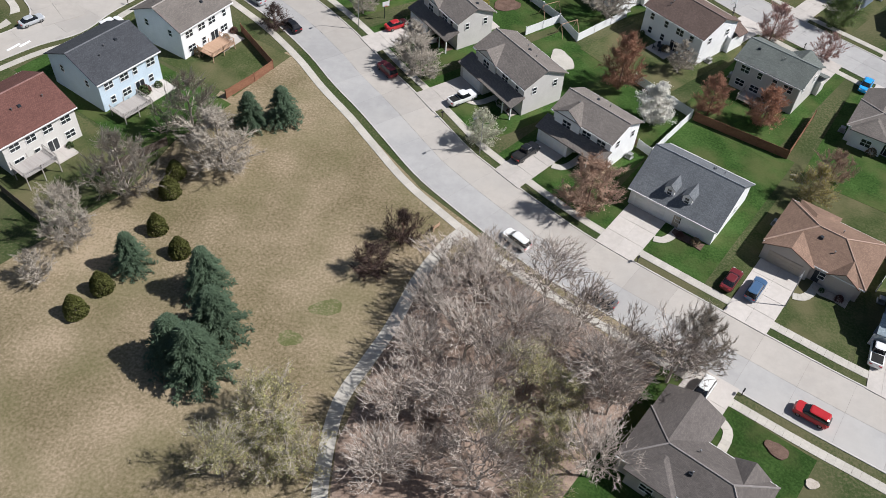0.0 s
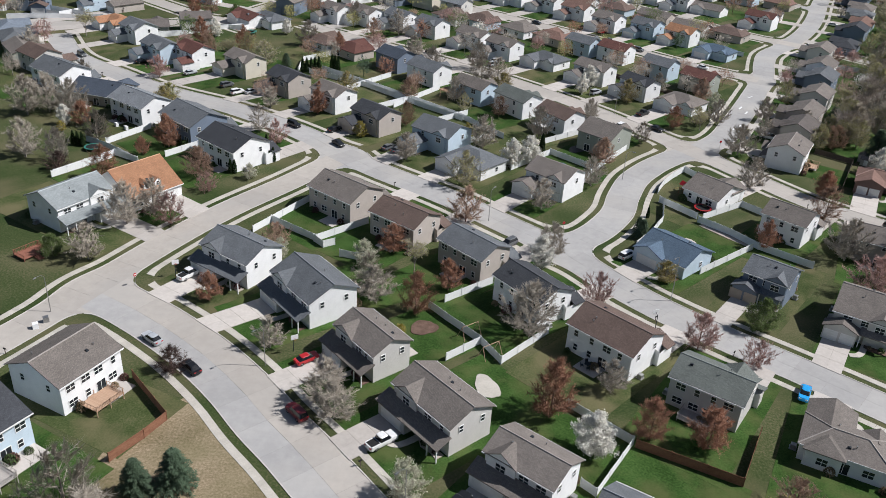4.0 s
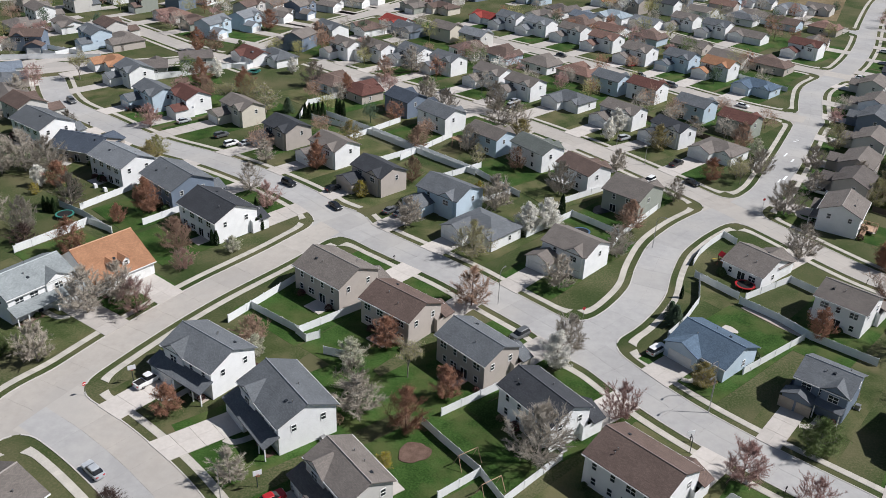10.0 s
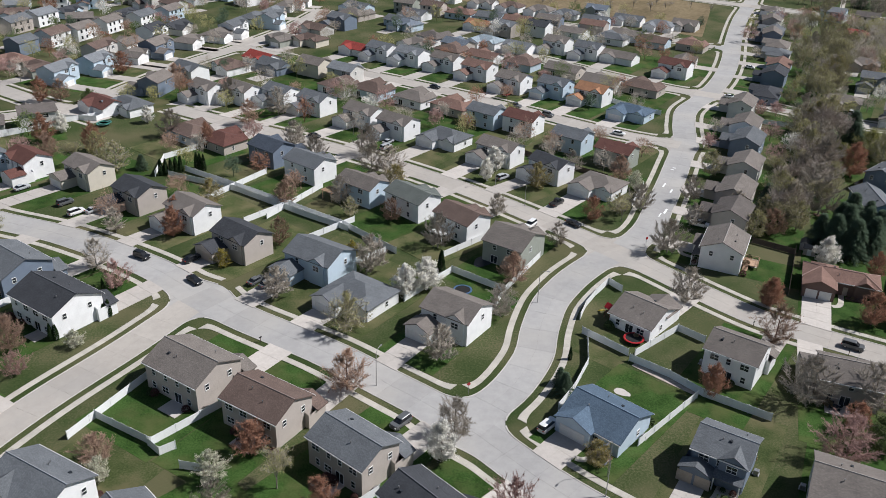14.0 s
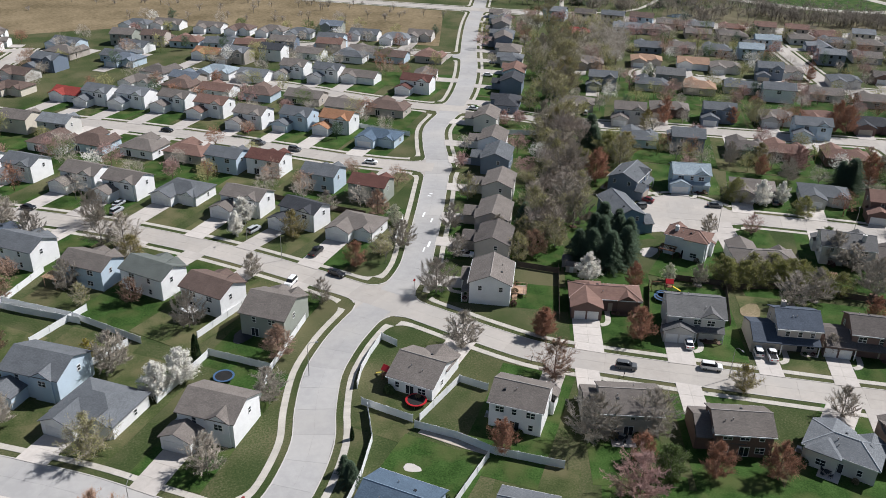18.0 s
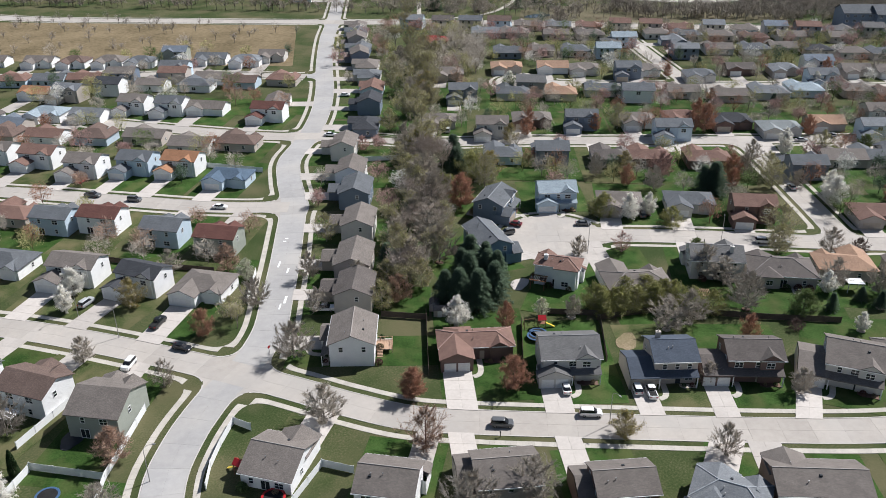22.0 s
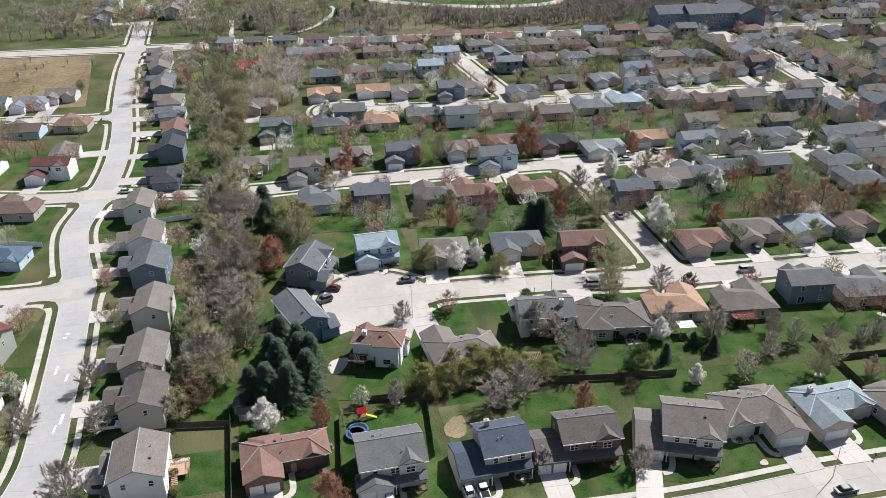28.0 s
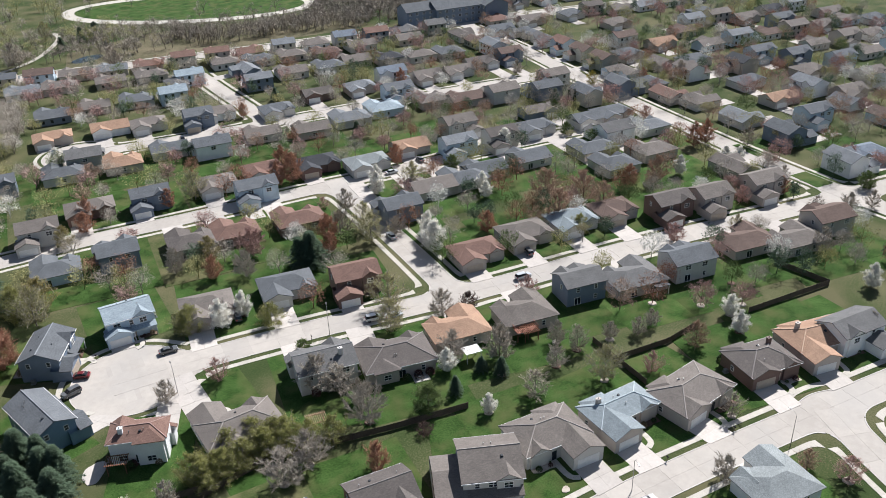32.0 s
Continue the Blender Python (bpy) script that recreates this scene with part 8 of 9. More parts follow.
def bed(x, y, yaw, length, deep, v, n):
    """A mulched bed with shrubs along a house's front."""
    rnd = random.Random(v * 7 + 1)
    top = piece("planting_bed", None, None, pose(x, y, 0, 0, 0, yaw), "mulched planting bed with low shrubs against a house", "planting bed", "", "planting beds")
    g = Geo()
    pts = [(-length / 2, -deep * 0.6), (-length / 4, -deep), (length / 6, -deep * 0.85), (length / 2, -deep), (length / 2, 0), (-length / 2, 0)]
    g.solid([(*q, -0.05) for q in pts], [(*q, 0.16) for q in pts])
    piece("mulch", g.make("mulch", MULCH if v % 3 else GRAVEL), top)
    for i in range(n):
        sc = rnd.uniform(0.7, 1.25)
        piece("shrub", mesh_once(ONCE, ("shrub", (v + i * 2) % 6), lambda: shrub_mesh((v + i * 2) % 6)), top, pose(-length / 2 + length * (i + 0.5) / n, -deep * 0.5, 0.12) @ Matrix.Scale(sc, 4))


def cooler():
    g = Geo()
    sec = [(0.55, -0.05), (0.55, 0.08), (0.42, 0.1), (0.42, 0.78), (0.36, 0.84), (0.2, 0.84), (0.18, 0.8)]
    for r, z in sec:
        g.v += [(-r, -r, z), (r, -r, z), (r, r, z), (-r, r, z)]
    for k in range(len(sec) - 1):
        g.f += [(4 * k + a, 4 * k + (a + 1) % 4, 4 * k + 4 + (a + 1) % 4, 4 * k + 4 + a) for a in range(4)]
    n = len(g.v)
    g.f.append((n - 4, n - 3, n - 2, n - 1))
    g.i = [0] * len(g.f)
    return g.make("cooling_unit", METAL)


def letterbox(x, y, yaw):
    top = piece("mailbox", None, None, pose(x, y, 0, 0, 0, yaw), "black kerbside mailbox on a short wooden post", "mailbox", "", "mailboxes")
    def post():
        g = Geo()
        g.box(-0.05, -0.05, -0.1, 0.05, 0.05, 1.05)
        return g.make("post", DARKWOOD)
    def case():
        g = Geo()
        ring = [(-0.1, 1.05), (0.1, 1.05), (0.1, 1.2), (0.06, 1.27), (-0.06, 1.27), (-0.1, 1.2)]
        g.solid([(a, -0.3, b) for a, b in ring], [(a, 0.25, b) for a, b in ring])
        return g.make("box", TYRE)
    piece("post", mesh_once(ONCE, "mailpost", post), top)
    piece("box", mesh_once(ONCE, "mailbox", case), top)


def patio_slab(k, w, d):
    g = Geo()
    n = max(1, round(w / 2.2))
    for i in range(n):
        g.box(-w / 2 + w * i / n + 0.012, 0, -0.1, -w / 2 + w * (i + 1) / n - 0.012, d, 0.14)
    return g.make("patio", DRIVE)


def garden_chair_set(x, y, yaw):
    """Round table with four chairs on a patio."""
    top = piece("patio_table", None, None, pose(x, y, 0.14), "small round metal garden table on a patio", "table", "", "patio tables")
    g = Geo()
    ring = lambda r, z: [(r * math.cos(6.2832 * j / 16), r * math.sin(6.2832 * j / 16), z) for j in range(16)]
    g.solid(ring(0.55, 0.7), ring(0.55, 0.74))
    g.tube((0, 0, 0), (0, 0, 0.7), 0.05, 0.05, 6)
    piece("tabletop", g.make("tabletop", SHUT), top)
    def chair():
        g = Geo()
        g.box(-0.25, -0.25, 0.4, 0.25, 0.25, 0.46)
        g.box(-0.25, 0.2, 0.46, 0.25, 0.26, 0.95)
        for a in (-0.22, 0.22):
            for b in (-0.22, 0.22):
                g.box(a - 0.02, b - 0.02, 0, a + 0.02, b + 0.02, 0.42)
        return g.make("garden_chair", SHUT)
    for i in range(4):
        q = radians(90 * i + yaw)
        piece("garden_chair", mesh_once(ONCE, "chair", chair), None, pose(x - math.sin(q) * -0.95, y - math.cos(q) * -0.95, 0.14, 0, 0, -math.degrees(q)), "dark metal garden chair at a patio table", "chair", "", "patio chairs")


rnd = random.Random(909)
for k, (x, y, yaw, L, W, two, gar, gd, near, top) in enumerate(PLAN):
    if not near:
        continue
    m = pose(x, y, 0, 0, 0, yaw)
    at = lambda a, b: m @ Vector((a, b, 0))
    q = at(-(gar or 1) * L * 0.26, -W / 2 + 0.38 - (0.35 if two else 0.45))
    bed(q.x, q.y, yaw, L * 0.34, 1.5, k, 2)
    if rnd.random() < 0.62:
        q = at(rnd.uniform(-0.25, 0.25) * L, W / 2 - 0.42)
        w, d = rnd.choice(((3.6, 3.0), (4.4, 3.4), (5.4, 3.6)))
        piece("patio", mesh_once(ONCE, ("patio", w), lambda: patio_slab(0, w, d)), None, pose(q.x, q.y, 0.004 * (k % 5), 0, 0, yaw), "pale concrete patio slab behind a house", "patio", "structure")
        if rnd.random() < 0.35:
            c = pose(q.x, q.y, 0, 0, 0, yaw) @ Vector((0.4, 1.7, 0))
            garden_chair_set(c.x, c.y, 0)
    if gar:
        a, b = garage_at(x, y, L, two, gar, near)
        a = b - gar * (a / 2 + 0.2)
        g, f = Geo(), -W / 2 - 2.6 - gd * 0.5
        line = smooth_line([(a + gar * 0.4, f - 1.2), (a - gar * 0.8, f - 0.6), (a - gar * 1.4, f + 0.9), (a - gar * 1.5, -W / 2 + 0.3)], 0.8)
        strip(g, line, -0.6, 0.6, -0.1, 0.12, 0.01)
        piece("front_walk", g.make("front_walk", WALKM), None, m, "short concrete walk from driveway to front door", "path", "structure")
    q = at(rnd.choice((-1, 1)) * (L / 2 + 0.35), W * 0.2)
    piece("cooling_unit", mesh_once(ONCE, "cooler", cooler), None, pose(q.x, q.y, 0.1, 0, 0, yaw), "grey metal air conditioner beside a house wall", "air conditioner", "", "cooling units")
    for s in np.arange(3.0, 30.0, 0.4):
        q = at((gar or 1) * (L * 0.5 - 7.4) if gar else 0, -W / 2 - s)
        if in_road((q.x, q.y), None, 0.65):
            if rnd.random() < 0.4:
                letterbox(q.x, q.y, yaw)
            break
tone = ("rounded dark green shrub", "rounded tan leafless shrub", "rounded dark maroon shrub")
for k, (x, y, yaw, L, W, two, gar, gd, near, top) in enumerate(PLAN):
    if near:
        for _ in range(3):
            q = pose(x, y, 0, 0, 0, yaw) @ Vector((rnd.uniform(-0.5, 0.5) * L, W / 2 + rnd.choice((0.4, 0.5, 0.7)), 0))
            v = rnd.randrange(6)
            if not in_road(q, None, 3) and all((q.x - c[0]) ** 2 + (q.y - c[1]) ** 2 > 30 for c in PLAN if c[0] != x):
                piece("garden_shrub", mesh_once(ONCE, ("shrub", v), lambda: shrub_mesh(v)), None, pose(q.x, q.y, 0.05, 0, 0, rnd.uniform(0, 360)) @ Matrix.Scale(rnd.uniform(1.0, 2.1), 4), tone[v % 3] + " in a back garden", "bush", "", "garden shrubs")
rings = [ring_mesh(GRAVEL, 0), ring_mesh(MULCH, 1), ring_mesh(GRAVEL, 2)]
for k, (a, b) in enumerate(TREES):
    if a > 120 and b < 235 and math.hypot(a - 60, b - 80) < 215 and k % 2 == 0 and not in_road((a, b), None, 1.5):
        piece("planting_ring", rings[k % 3], None, pose(a, b, 0.06) @ Matrix.Diagonal((1.05, 1.05, 1, 1)), "pale gravel ring round a garden tree" if k % 3 != 1 else "brown mulch ring round a garden tree", "planting bed", "", "planting rings")

def pergola(x, y, yaw, colour):
    """Open garden roof on four posts: solid for a patio cover, slats for a pergola."""
    m = dict(white=VINYL, red=CEDAR, brown=DECKM, grey=ROOF["slate"])[colour]
    solid = colour in ("white", "grey")
    top = piece("patio_cover" if solid else "pergola", None, None, pose(x, y, 0, 0, 0, yaw), dict(white="white flat patio cover on posts behind a house", red="red-brown slatted pergola behind a house", brown="brown slatted pergola in a back garden", grey="grey pitched patio cover on posts")[colour], "patio cover" if solid else "pergola", "", "garden covers")
    for a in (-1.7, 1.7):
        for b in (-1.4, 1.4):
            g = Geo()
            g.box(a - 0.07, b - 0.07, 0, a + 0.07, b + 0.07, 2.45)
            piece("post", g.make("post", TRIM if solid else m), top)
    if solid:
        g = Geo()
        g.solid([(-2.0, -1.7, 2.4), (2.0, -1.7, 2.4), (2.0, 1.7, 2.7), (-2.0, 1.7, 2.7)], [(-2.0, -1.7, 2.52), (2.0, -1.7, 2.52), (2.0, 1.7, 2.82), (-2.0, 1.7, 2.82)])
        piece("cover", g.make("cover", m), top)
    else:
        for b in (-1.4, 1.4):
            g = Geo()
            g.box(-2.1, b - 0.05, 2.45, 2.1, b + 0.05, 2.65)
            piece("beam", g.make("beam", m), top)
        for i in range(11):
            g = Geo()
            g.box(-2.0 + 0.4 * i - 0.04, -1.8, 2.65, -2.0 + 0.4 * i + 0.04, 1.8, 2.8)
            piece("slat", g.make("slat", m), top)


line, half = ROADS[3]
bend = line - sides_of(line) * (half + 3.7)
fence("white vinyl", [tuple(q) for q in bend[18:30:3]] + [(65.0, 193.5)])


def hoop(x, y, yaw):
    """Basketball hoop on a pole."""
    top = piece("basketball_hoop", None, None, pose(x, y, 0, 0, 0, yaw), "white basketball backboard on a dark pole", "basketball hoop", "", "basketball hoops")
    g = Geo()
    g.tube((0, 0, 0), (0, 0, 3.0), 0.07, 0.06, 8)
    g.tube((0, 0, 2.9), (0, -0.7, 3.3), 0.05, 0.05, 6)
    piece("pole", g.make("pole", SHUT), top)
    g = Geo()
    g.box(-0.65, -0.76, 2.95, 0.65, -0.71, 3.85)
    piece("backboard", g.make("backboard", VINYL), top)
    g = Geo()
    ring = [(0.23 * math.cos(0.524 * j), -1.0 + 0.23 * math.sin(0.524 * j)) for j in range(12)]
    for a, b in zip(ring, ring[1:] + ring[:1]):
        g.tube((*a, 3.1), (*b, 3.1), 0.02, 0.02, 4)
    piece("rim", g.make("rim", PAINT["red"]), top)


def stop_sign(x, y, yaw):
    top = piece("stop_sign", None, None, pose(x, y, 0, 0, 0, yaw), "red eight-sided road sign on a thin post", "road sign", "", "road signs")
    g = Geo()
    g.tube((0, 0, 0), (0, 0, 2.2), 0.035, 0.035, 6)
    piece("post", g.make("post", METAL), top)
    g = Geo()
    ring = [(0.38 * math.cos(0.3927 + 0.7854 * j), 2.4 + 0.38 * math.sin(0.3927 + 0.7854 * j)) for j in range(8)]
    g.solid([(a, -0.05, b) for a, b in ring], [(a, -0.035, b) for a, b in ring])
    piece("plate", g.make("plate", PAINT["red"]), top)
    g = Geo()
    g.box(-0.26, -0.06, 2.32, 0.26, -0.052, 2.48)
    piece("lettering_bar", g.make("lettering_bar", VINYL), top)


def utility_box(x, y, yaw, tone):
    g = Geo()
    g.solid([(-0.5, -0.4, 0), (0.5, -0.4, 0), (0.5, 0.4, 0), (-0.5, 0.4, 0)], [(-0.46, -0.36, 1.0), (0.46, -0.36, 1.0), (0.46, 0.36, 1.12), (-0.46, 0.36, 1.12)])
    piece("utility_box", g.make("utility_box", tone), None, pose(x, y, 0, 0, 0, yaw), "plain metal utility cabinet beside the street", "utility box", "", "utility boxes")


def paint_bar(x, y, yaw, w, l):
    g = Geo()
    g.box(-w / 2, -l / 2, 0.03, w / 2, l / 2, 0.062)
    piece("road_marking", g.make("road_marking", VINYL), None, pose(x, y, 0, 0, 0, yaw), "worn white paint mark on the concrete street", "road marking", "structure")


def blob(name, x, y, a, b, turn, z, m, label, cat):
    """A soft-edged patch of another ground."""
    c, d = math.cos(radians(turn)), math.sin(radians(turn))
    pts = []
    for j in range(28):
        q = 6.2832 * j / 28
        r = 1 + 0.09 * math.sin(3 * q + x) + 0.03 * math.sin(7 * q + y)
        pts.append((x + r * (a * math.cos(q) * c - b * math.sin(q) * d), y + r * (a * math.cos(q) * d + b * math.sin(q) * c)))
    return patch(name, pts, z, m, label, cat)


PARKGREEN = mat("green_park_grass", (0.10, 0.112, 0.042), (0.25, 0.215, 0.135), 0.95, 0.4, 3.4, 0.012, third=(0.135, 0.138, 0.062), spec=0.1)
blob("grass_patch", -20.1, 38.5, 2.2, 1.3, 20, 0.018, PARKGREEN, "patch of greener grass in the park", "grass")
blob("grass_patch", -23.5, 32.9, 1.6, 1.2, 0, 0.021, PARKGREEN, "patch of greener grass in the park", "grass")
blob("patio", 8.2, 100.4, 3.2, 1.9, 110, 0.12, WALKM, "pale curved concrete patio behind a house", "patio")
blob("sand_patch", 146.4, 179.2, 3.6, 2.2, 40, 0.1, DRY, "bare sandy patch in a lawn", "ground")
blob("garden_bed", 59.9, 68.4, 1.5, 1.2, 30, 0.2, GRAVEL, "pale gravel bed in a lawn", "planting bed")
blob("garden_bed", 182.0, 132.1, 0.9, 0.7, 0, 0.2, GRAVEL, "oval gravel bed with stones in a lawn", "planting bed")
g = Geo()
strip(g, smooth_line([(60.0, 166.2), (64.6, 161.0), (69.4, 156.2)]), -1.0, 1.0, -0.1, 0.1)
piece("gravel_path", g.make("gravel_path", GRAVEL), None, None, "pinkish gravel strip along a white fence", "path", "structure")
blob("patio", 55.0, 157.2, 1.6, 1.0, 140, 0.12, DRIVE, "small pale concrete patio behind a house", "patio")
blob("garden_bed", 36.4, 26.9, 1.5, 0.95, -35, 0.2, MULCH, "oval mulched bed with stones in a lawn", "planting bed")
blob("garden_bed", 39.9, 23.1, 0.8, 0.65, 10, 0.2, GRAVEL, "oval gravel bed with stones in a lawn", "planting bed")
top = piece("park_sign", None, None, pose(-8.0, 55.0, 0, 0, 0, 52), "small pale wooden board sign at the park path", "sign")
for q in (-0.55, 0.55):
    g = Geo()
    g.box(q - 0.05, -0.05, 0, q + 0.05, 0.05, 1.2)
    piece("post", g.make("post", DECKM), top)
g = Geo()
g.box(-0.65, -0.09, 0.55, 0.65, -0.05, 1.15)
piece("board", g.make("board", DECKM), top)

car("sedan", "azure", 61.8, 103.1, False)
car("suv", "white", 3.5, 54.5, True)
car("sedan", "gray", 15.6, 46.0, True)
car("suv", "white", 28.0, 33.3, False)
car("suv", "red", 41.1, 32.2, True)
car("sedan", "darkred", 33.4, 52.4, False)
car("suv", "blue", 36.5, 51.2, False)
car("pickup", "white", 51.2, 43.3, False)
car("suv", "darkred", -21.5, 90.4, True)
car("sedan", "black", -40.6, 100.0, True)
car("pickup", "white", -7.9, 85.1, False)
car("pickup", "black", 3.5, 73.4, False)
car("sedan", "red", -22.3, 104.2, False)
car("sedan", "silver", -85.5, 91.8, True)
car("sedan", "silver", -49.4, 107.3, True)
car("pickup", "white", -49.3, 128.9, False)
car("suv", "white", 39.2, 147.7, False)
car("sedan", "black", 61.6, 227.7, True)
car("suv", "gray", 13.9, 149.7, False)
car("suv", "black", -44.0, 212.3, True)
car("sedan", "black", -29.9, 200.5, True)
car("sedan", "gray", -16.4, 199.9, False)
car("sedan", "gray", -13.8, 198.5, False)
car("suv", "white", -65.9, 236.5, False)
car("sedan", "silver", -61.9, 237.8, False)
car("suv", "gray", -70.5, 242.5, False)
car("sedan", "silver", -84.8, 252.4, False)
car("sedan", "black", -32.3, 210.5, False)
car("suv", "gray", -124.7, 264.4, True)
car("sedan", "black", -103.4, 261.1, False)
car("suv", "gray", 106.4, 169.8, True)
car("suv", "white", 122.8, 163.4, True)
car("sedan", "white", 123.8, 172.3, False)
car("suv", "white", 135.9, 164.8, False)
car("pickup", "white", 137.6, 162.5, False)
car("pickup", "white", 94.9, 226.5, False)
car("sedan", "black", -8.6, 293.8, True)
car("suv", "silver", 47.4, 258.7, False)
car("pickup", "black", 59.7, 240.6, False)
car("suv", "white", 50.1, 227.1, False)
car("sedan", "white", 92.3, 296.7, True)
car("suv", "gray", 71.9, 315.8, True)
car("pickup", "gray", 61.7, 326.1, True)
car("sedan", "red", 61.1, 340.1, False)
car("sedan", "black", 34.3, 348.8, True)
car("suv", "silver", 14.1, 283.3, False)
car("sedan", "silver", 14.9, 288.2, False)
car("suv", "silver", 186.0, 319.6, False)
car("sedan", "white", 147.2, 338.4, True)
car("sedan", "white", 172.9, 380.6, False)
car("suv", "white", 211.2, 196.3, True)
car("sedan", "silver", 214.7, 192.7, True)
car("sedan", "gray", 176.5, 244.5, False)
car("sedan", "gray", 176.8, 230.8, True)
car("sedan", "darkred", 160.0, 240.9, False)
car("suv", "gray", 155.0, 237.3, False)
car("suv", "gray", 195.4, 226.5, False)
car("sedan", "black", 218.4, 207.8, False)
car("pickup", "red", 246.2, 188.2, False)
car("suv", "gray", 259.0, 178.2, False)
car("suv", "silver", 246.5, 173.3, True)
car("sedan", "silver", 249.1, 217.3, True)
car("suv", "white", 280.1, 276.0, False)
car("sedan", "silver", 287.9, 243.9, True)
car("sedan", "gray", 301.6, 241.3, False)
car("suv", "white", 298.9, 150.0, False)
car("sedan", "black", 277.4, 333.4, False)
car("sedan", "gray", 185.8, 118.3, True)
fence("white vinyl", [(0.6, 125.4), (10.0, 133.5)])
fence("white vinyl", [(-2.4, 123.2), (0.7, 119.6), (7.2, 112.6), (10.7, 106.8), (19.8, 117.1)])
fence("white vinyl", [(7.2, 112.4), (1.2, 106.8)])
fence("white vinyl", [(20.9, 96.7), (30.2, 88.4)])
fence("white vinyl", [(21.1, 78.9), (23.1, 77.0), (30.3, 88.3), (26.8, 91.2)])
fence("white vinyl", [(72.1, 84.5), (62.1, 67.5), (53.6, 54.5)])
fence("cedar", [(30.6, 87.8), (45.0, 80.8), (51.0, 92.3)])
fence("white vinyl", [(-41.3, 148.4), (-31.8, 165.4)])
fence("white vinyl", [(-38.4, 153.9), (-27.3, 146.3)])
fence("white vinyl", [(-27.3, 146.3), (-17.2, 156.1)])
fence("white vinyl", [(-93.4, 170.1), (-84.2, 184.5), (-77.1, 180.8)])
fence("white vinyl", [(-71.8, 185.4), (-65.8, 193.4)])
fence("white vinyl", [(-89.0, 191.2), (-81.6, 204.0)])
fence("white vinyl", [(-44.0, 265.4), (-23.7, 249.8), (2.3, 228.0), (15.1, 212.9)])
fence("white vinyl", [(-22.9, 230.3), (-12.2, 241.2)])
fence("white vinyl", [(-6.4, 220.3), (5.0, 230.8)])
fence("white vinyl", [(1.9, 205.5), (12.6, 213.3)])
fence("white vinyl", [(26.3, 210.9), (37.3, 220.2)])
fence("white vinyl", [(27.6, 203.7), (38.5, 194.0), (49.5, 210.2)])
fence("white vinyl", [(27.4, 203.2), (16.2, 190.8)])
fence("white vinyl", [(38.5, 194.0), (31.3, 178.7)])
fence("white vinyl", [(42.1, 152.6), (46.2, 158.1), (50.8, 166.3), (52.7, 175.1)])
fence("white vinyl", [(68.5, 155.0), (53.7, 142.4)])
fence("white vinyl", [(59.2, 167.2), (65.3, 161.5), (69.8, 155.4), (79.5, 147.9)])
fence("dark wood", [(105.0, 217.0), (113.3, 210.3)])
fence("dark wood", [(114.3, 212.3), (102.6, 191.0)])
fence("dark wood", [(170.4, 177.3), (180.3, 169.1), (193.4, 159.4)])
fence("dark wood", [(149.2, 191.9), (137.6, 175.7)])
fence("dark wood", [(228.0, 146.0), (218.7, 130.0)])
fence("dark wood", [(257.4, 118.0), (280.0, 103.7), (284.6, 117.7)])
fence("dark wood", [(223.9, 138.6), (235.8, 130.8), (245.7, 127.3)])
fence("cedar", [(-49.1, 96.9), (-40.7, 87.5), (-42.7, 83.3), (-45.9, 78.0)])
fence("dark wood", [(-57.9, 57.0), (-51.1, 65.2)])
fence("dark wood", [(-70.3, 51.0), (-62.4, 46.2)])
fence("white vinyl", [(96.8, 333.9), (105.9, 324.9), (113.3, 317.3)])
fence("white vinyl", [(144.0, 309.5), (157.2, 303.8)])
fence("dark wood", [(51.6, 284.8), (60.9, 274.0), (78.4, 258.4)])
fence("white vinyl", [(87.4, 252.3), (80.3, 239.0)])
fence("dark wood", [(161.2, 184.7), (154.0, 187.3), (146.6, 189.4)])
fence("white vinyl", [(-47.9, 261.5), (-27.9, 250.9), (-8.1, 234.2), (3.4, 225.4)])
fence("white vinyl", [(-35.3, 243.5), (-20.7, 263.3)])
fence("white vinyl", [(-17.5, 232.8), (-4.1, 253.2)])
fence("white vinyl", [(-169.0, 305.4), (-151.8, 310.7)])
fence("white vinyl", [(-177.3, 321.0), (-152.8, 312.9), (-142.6, 329.1)])
fence("white vinyl", [(-112.1, 291.8), (-98.7, 299.2)])
fence("white vinyl", [(-96.2, 303.9), (-80.3, 314.0)])
street_lamp(-28.9, 102.3)
street_lamp(-3.6, 72.5)
street_lamp(40.5, 49.5)
street_lamp(45.2, 131.1)
street_lamp(46.6, 135.4)
street_lamp(50.8, 240.0)
street_lamp(166.4, 216.4)
street_lamp(200.8, 201.9)
street_lamp(187.7, 121.6)
street_lamp(214.0, 99.4)
street_lamp(44.7, 254.3)
street_lamp(45.1, 189.6)
street_lamp(-69.9, 114.2)
street_lamp(9.8, 161.1)
street_lamp(124.0, 159.3)
trampoline(62.0, 173.9, "red")
trampoline(29.2, 194.3, "blue")
trampoline(131.1, 191.3, "blue")
trampoline(-90.9, 187.3, "green")
trampoline(-77.2, 305.8, "green")
playset(59.4, 183.2, 121)
playset(133.9, 193.8, -28)
swing_set(5.3, 114.9, 128)
swing_set(8.9, 109.2, 128)
shed(117.0, 210.6, -31)
shed(-92.8, 217.5, 144)
fence("white vinyl", [(-27.9, 146.3), (-25.5, 143.8), (-23.2, 145.3)])
deck(-51.4, 90.2, -116, 1.1, "wood")
deck(-66.7, 55.1, -120, 2.4, "grey")
deck(98.7, 205.3, -29, 1.0, "wood")
deck(-59.2, 71.7, -119, 1.2, "grey")
deck(41.5, 94.8, 146, 0.5, "grey")
deck(222.7, 160.9, 143, 2.4, "red")
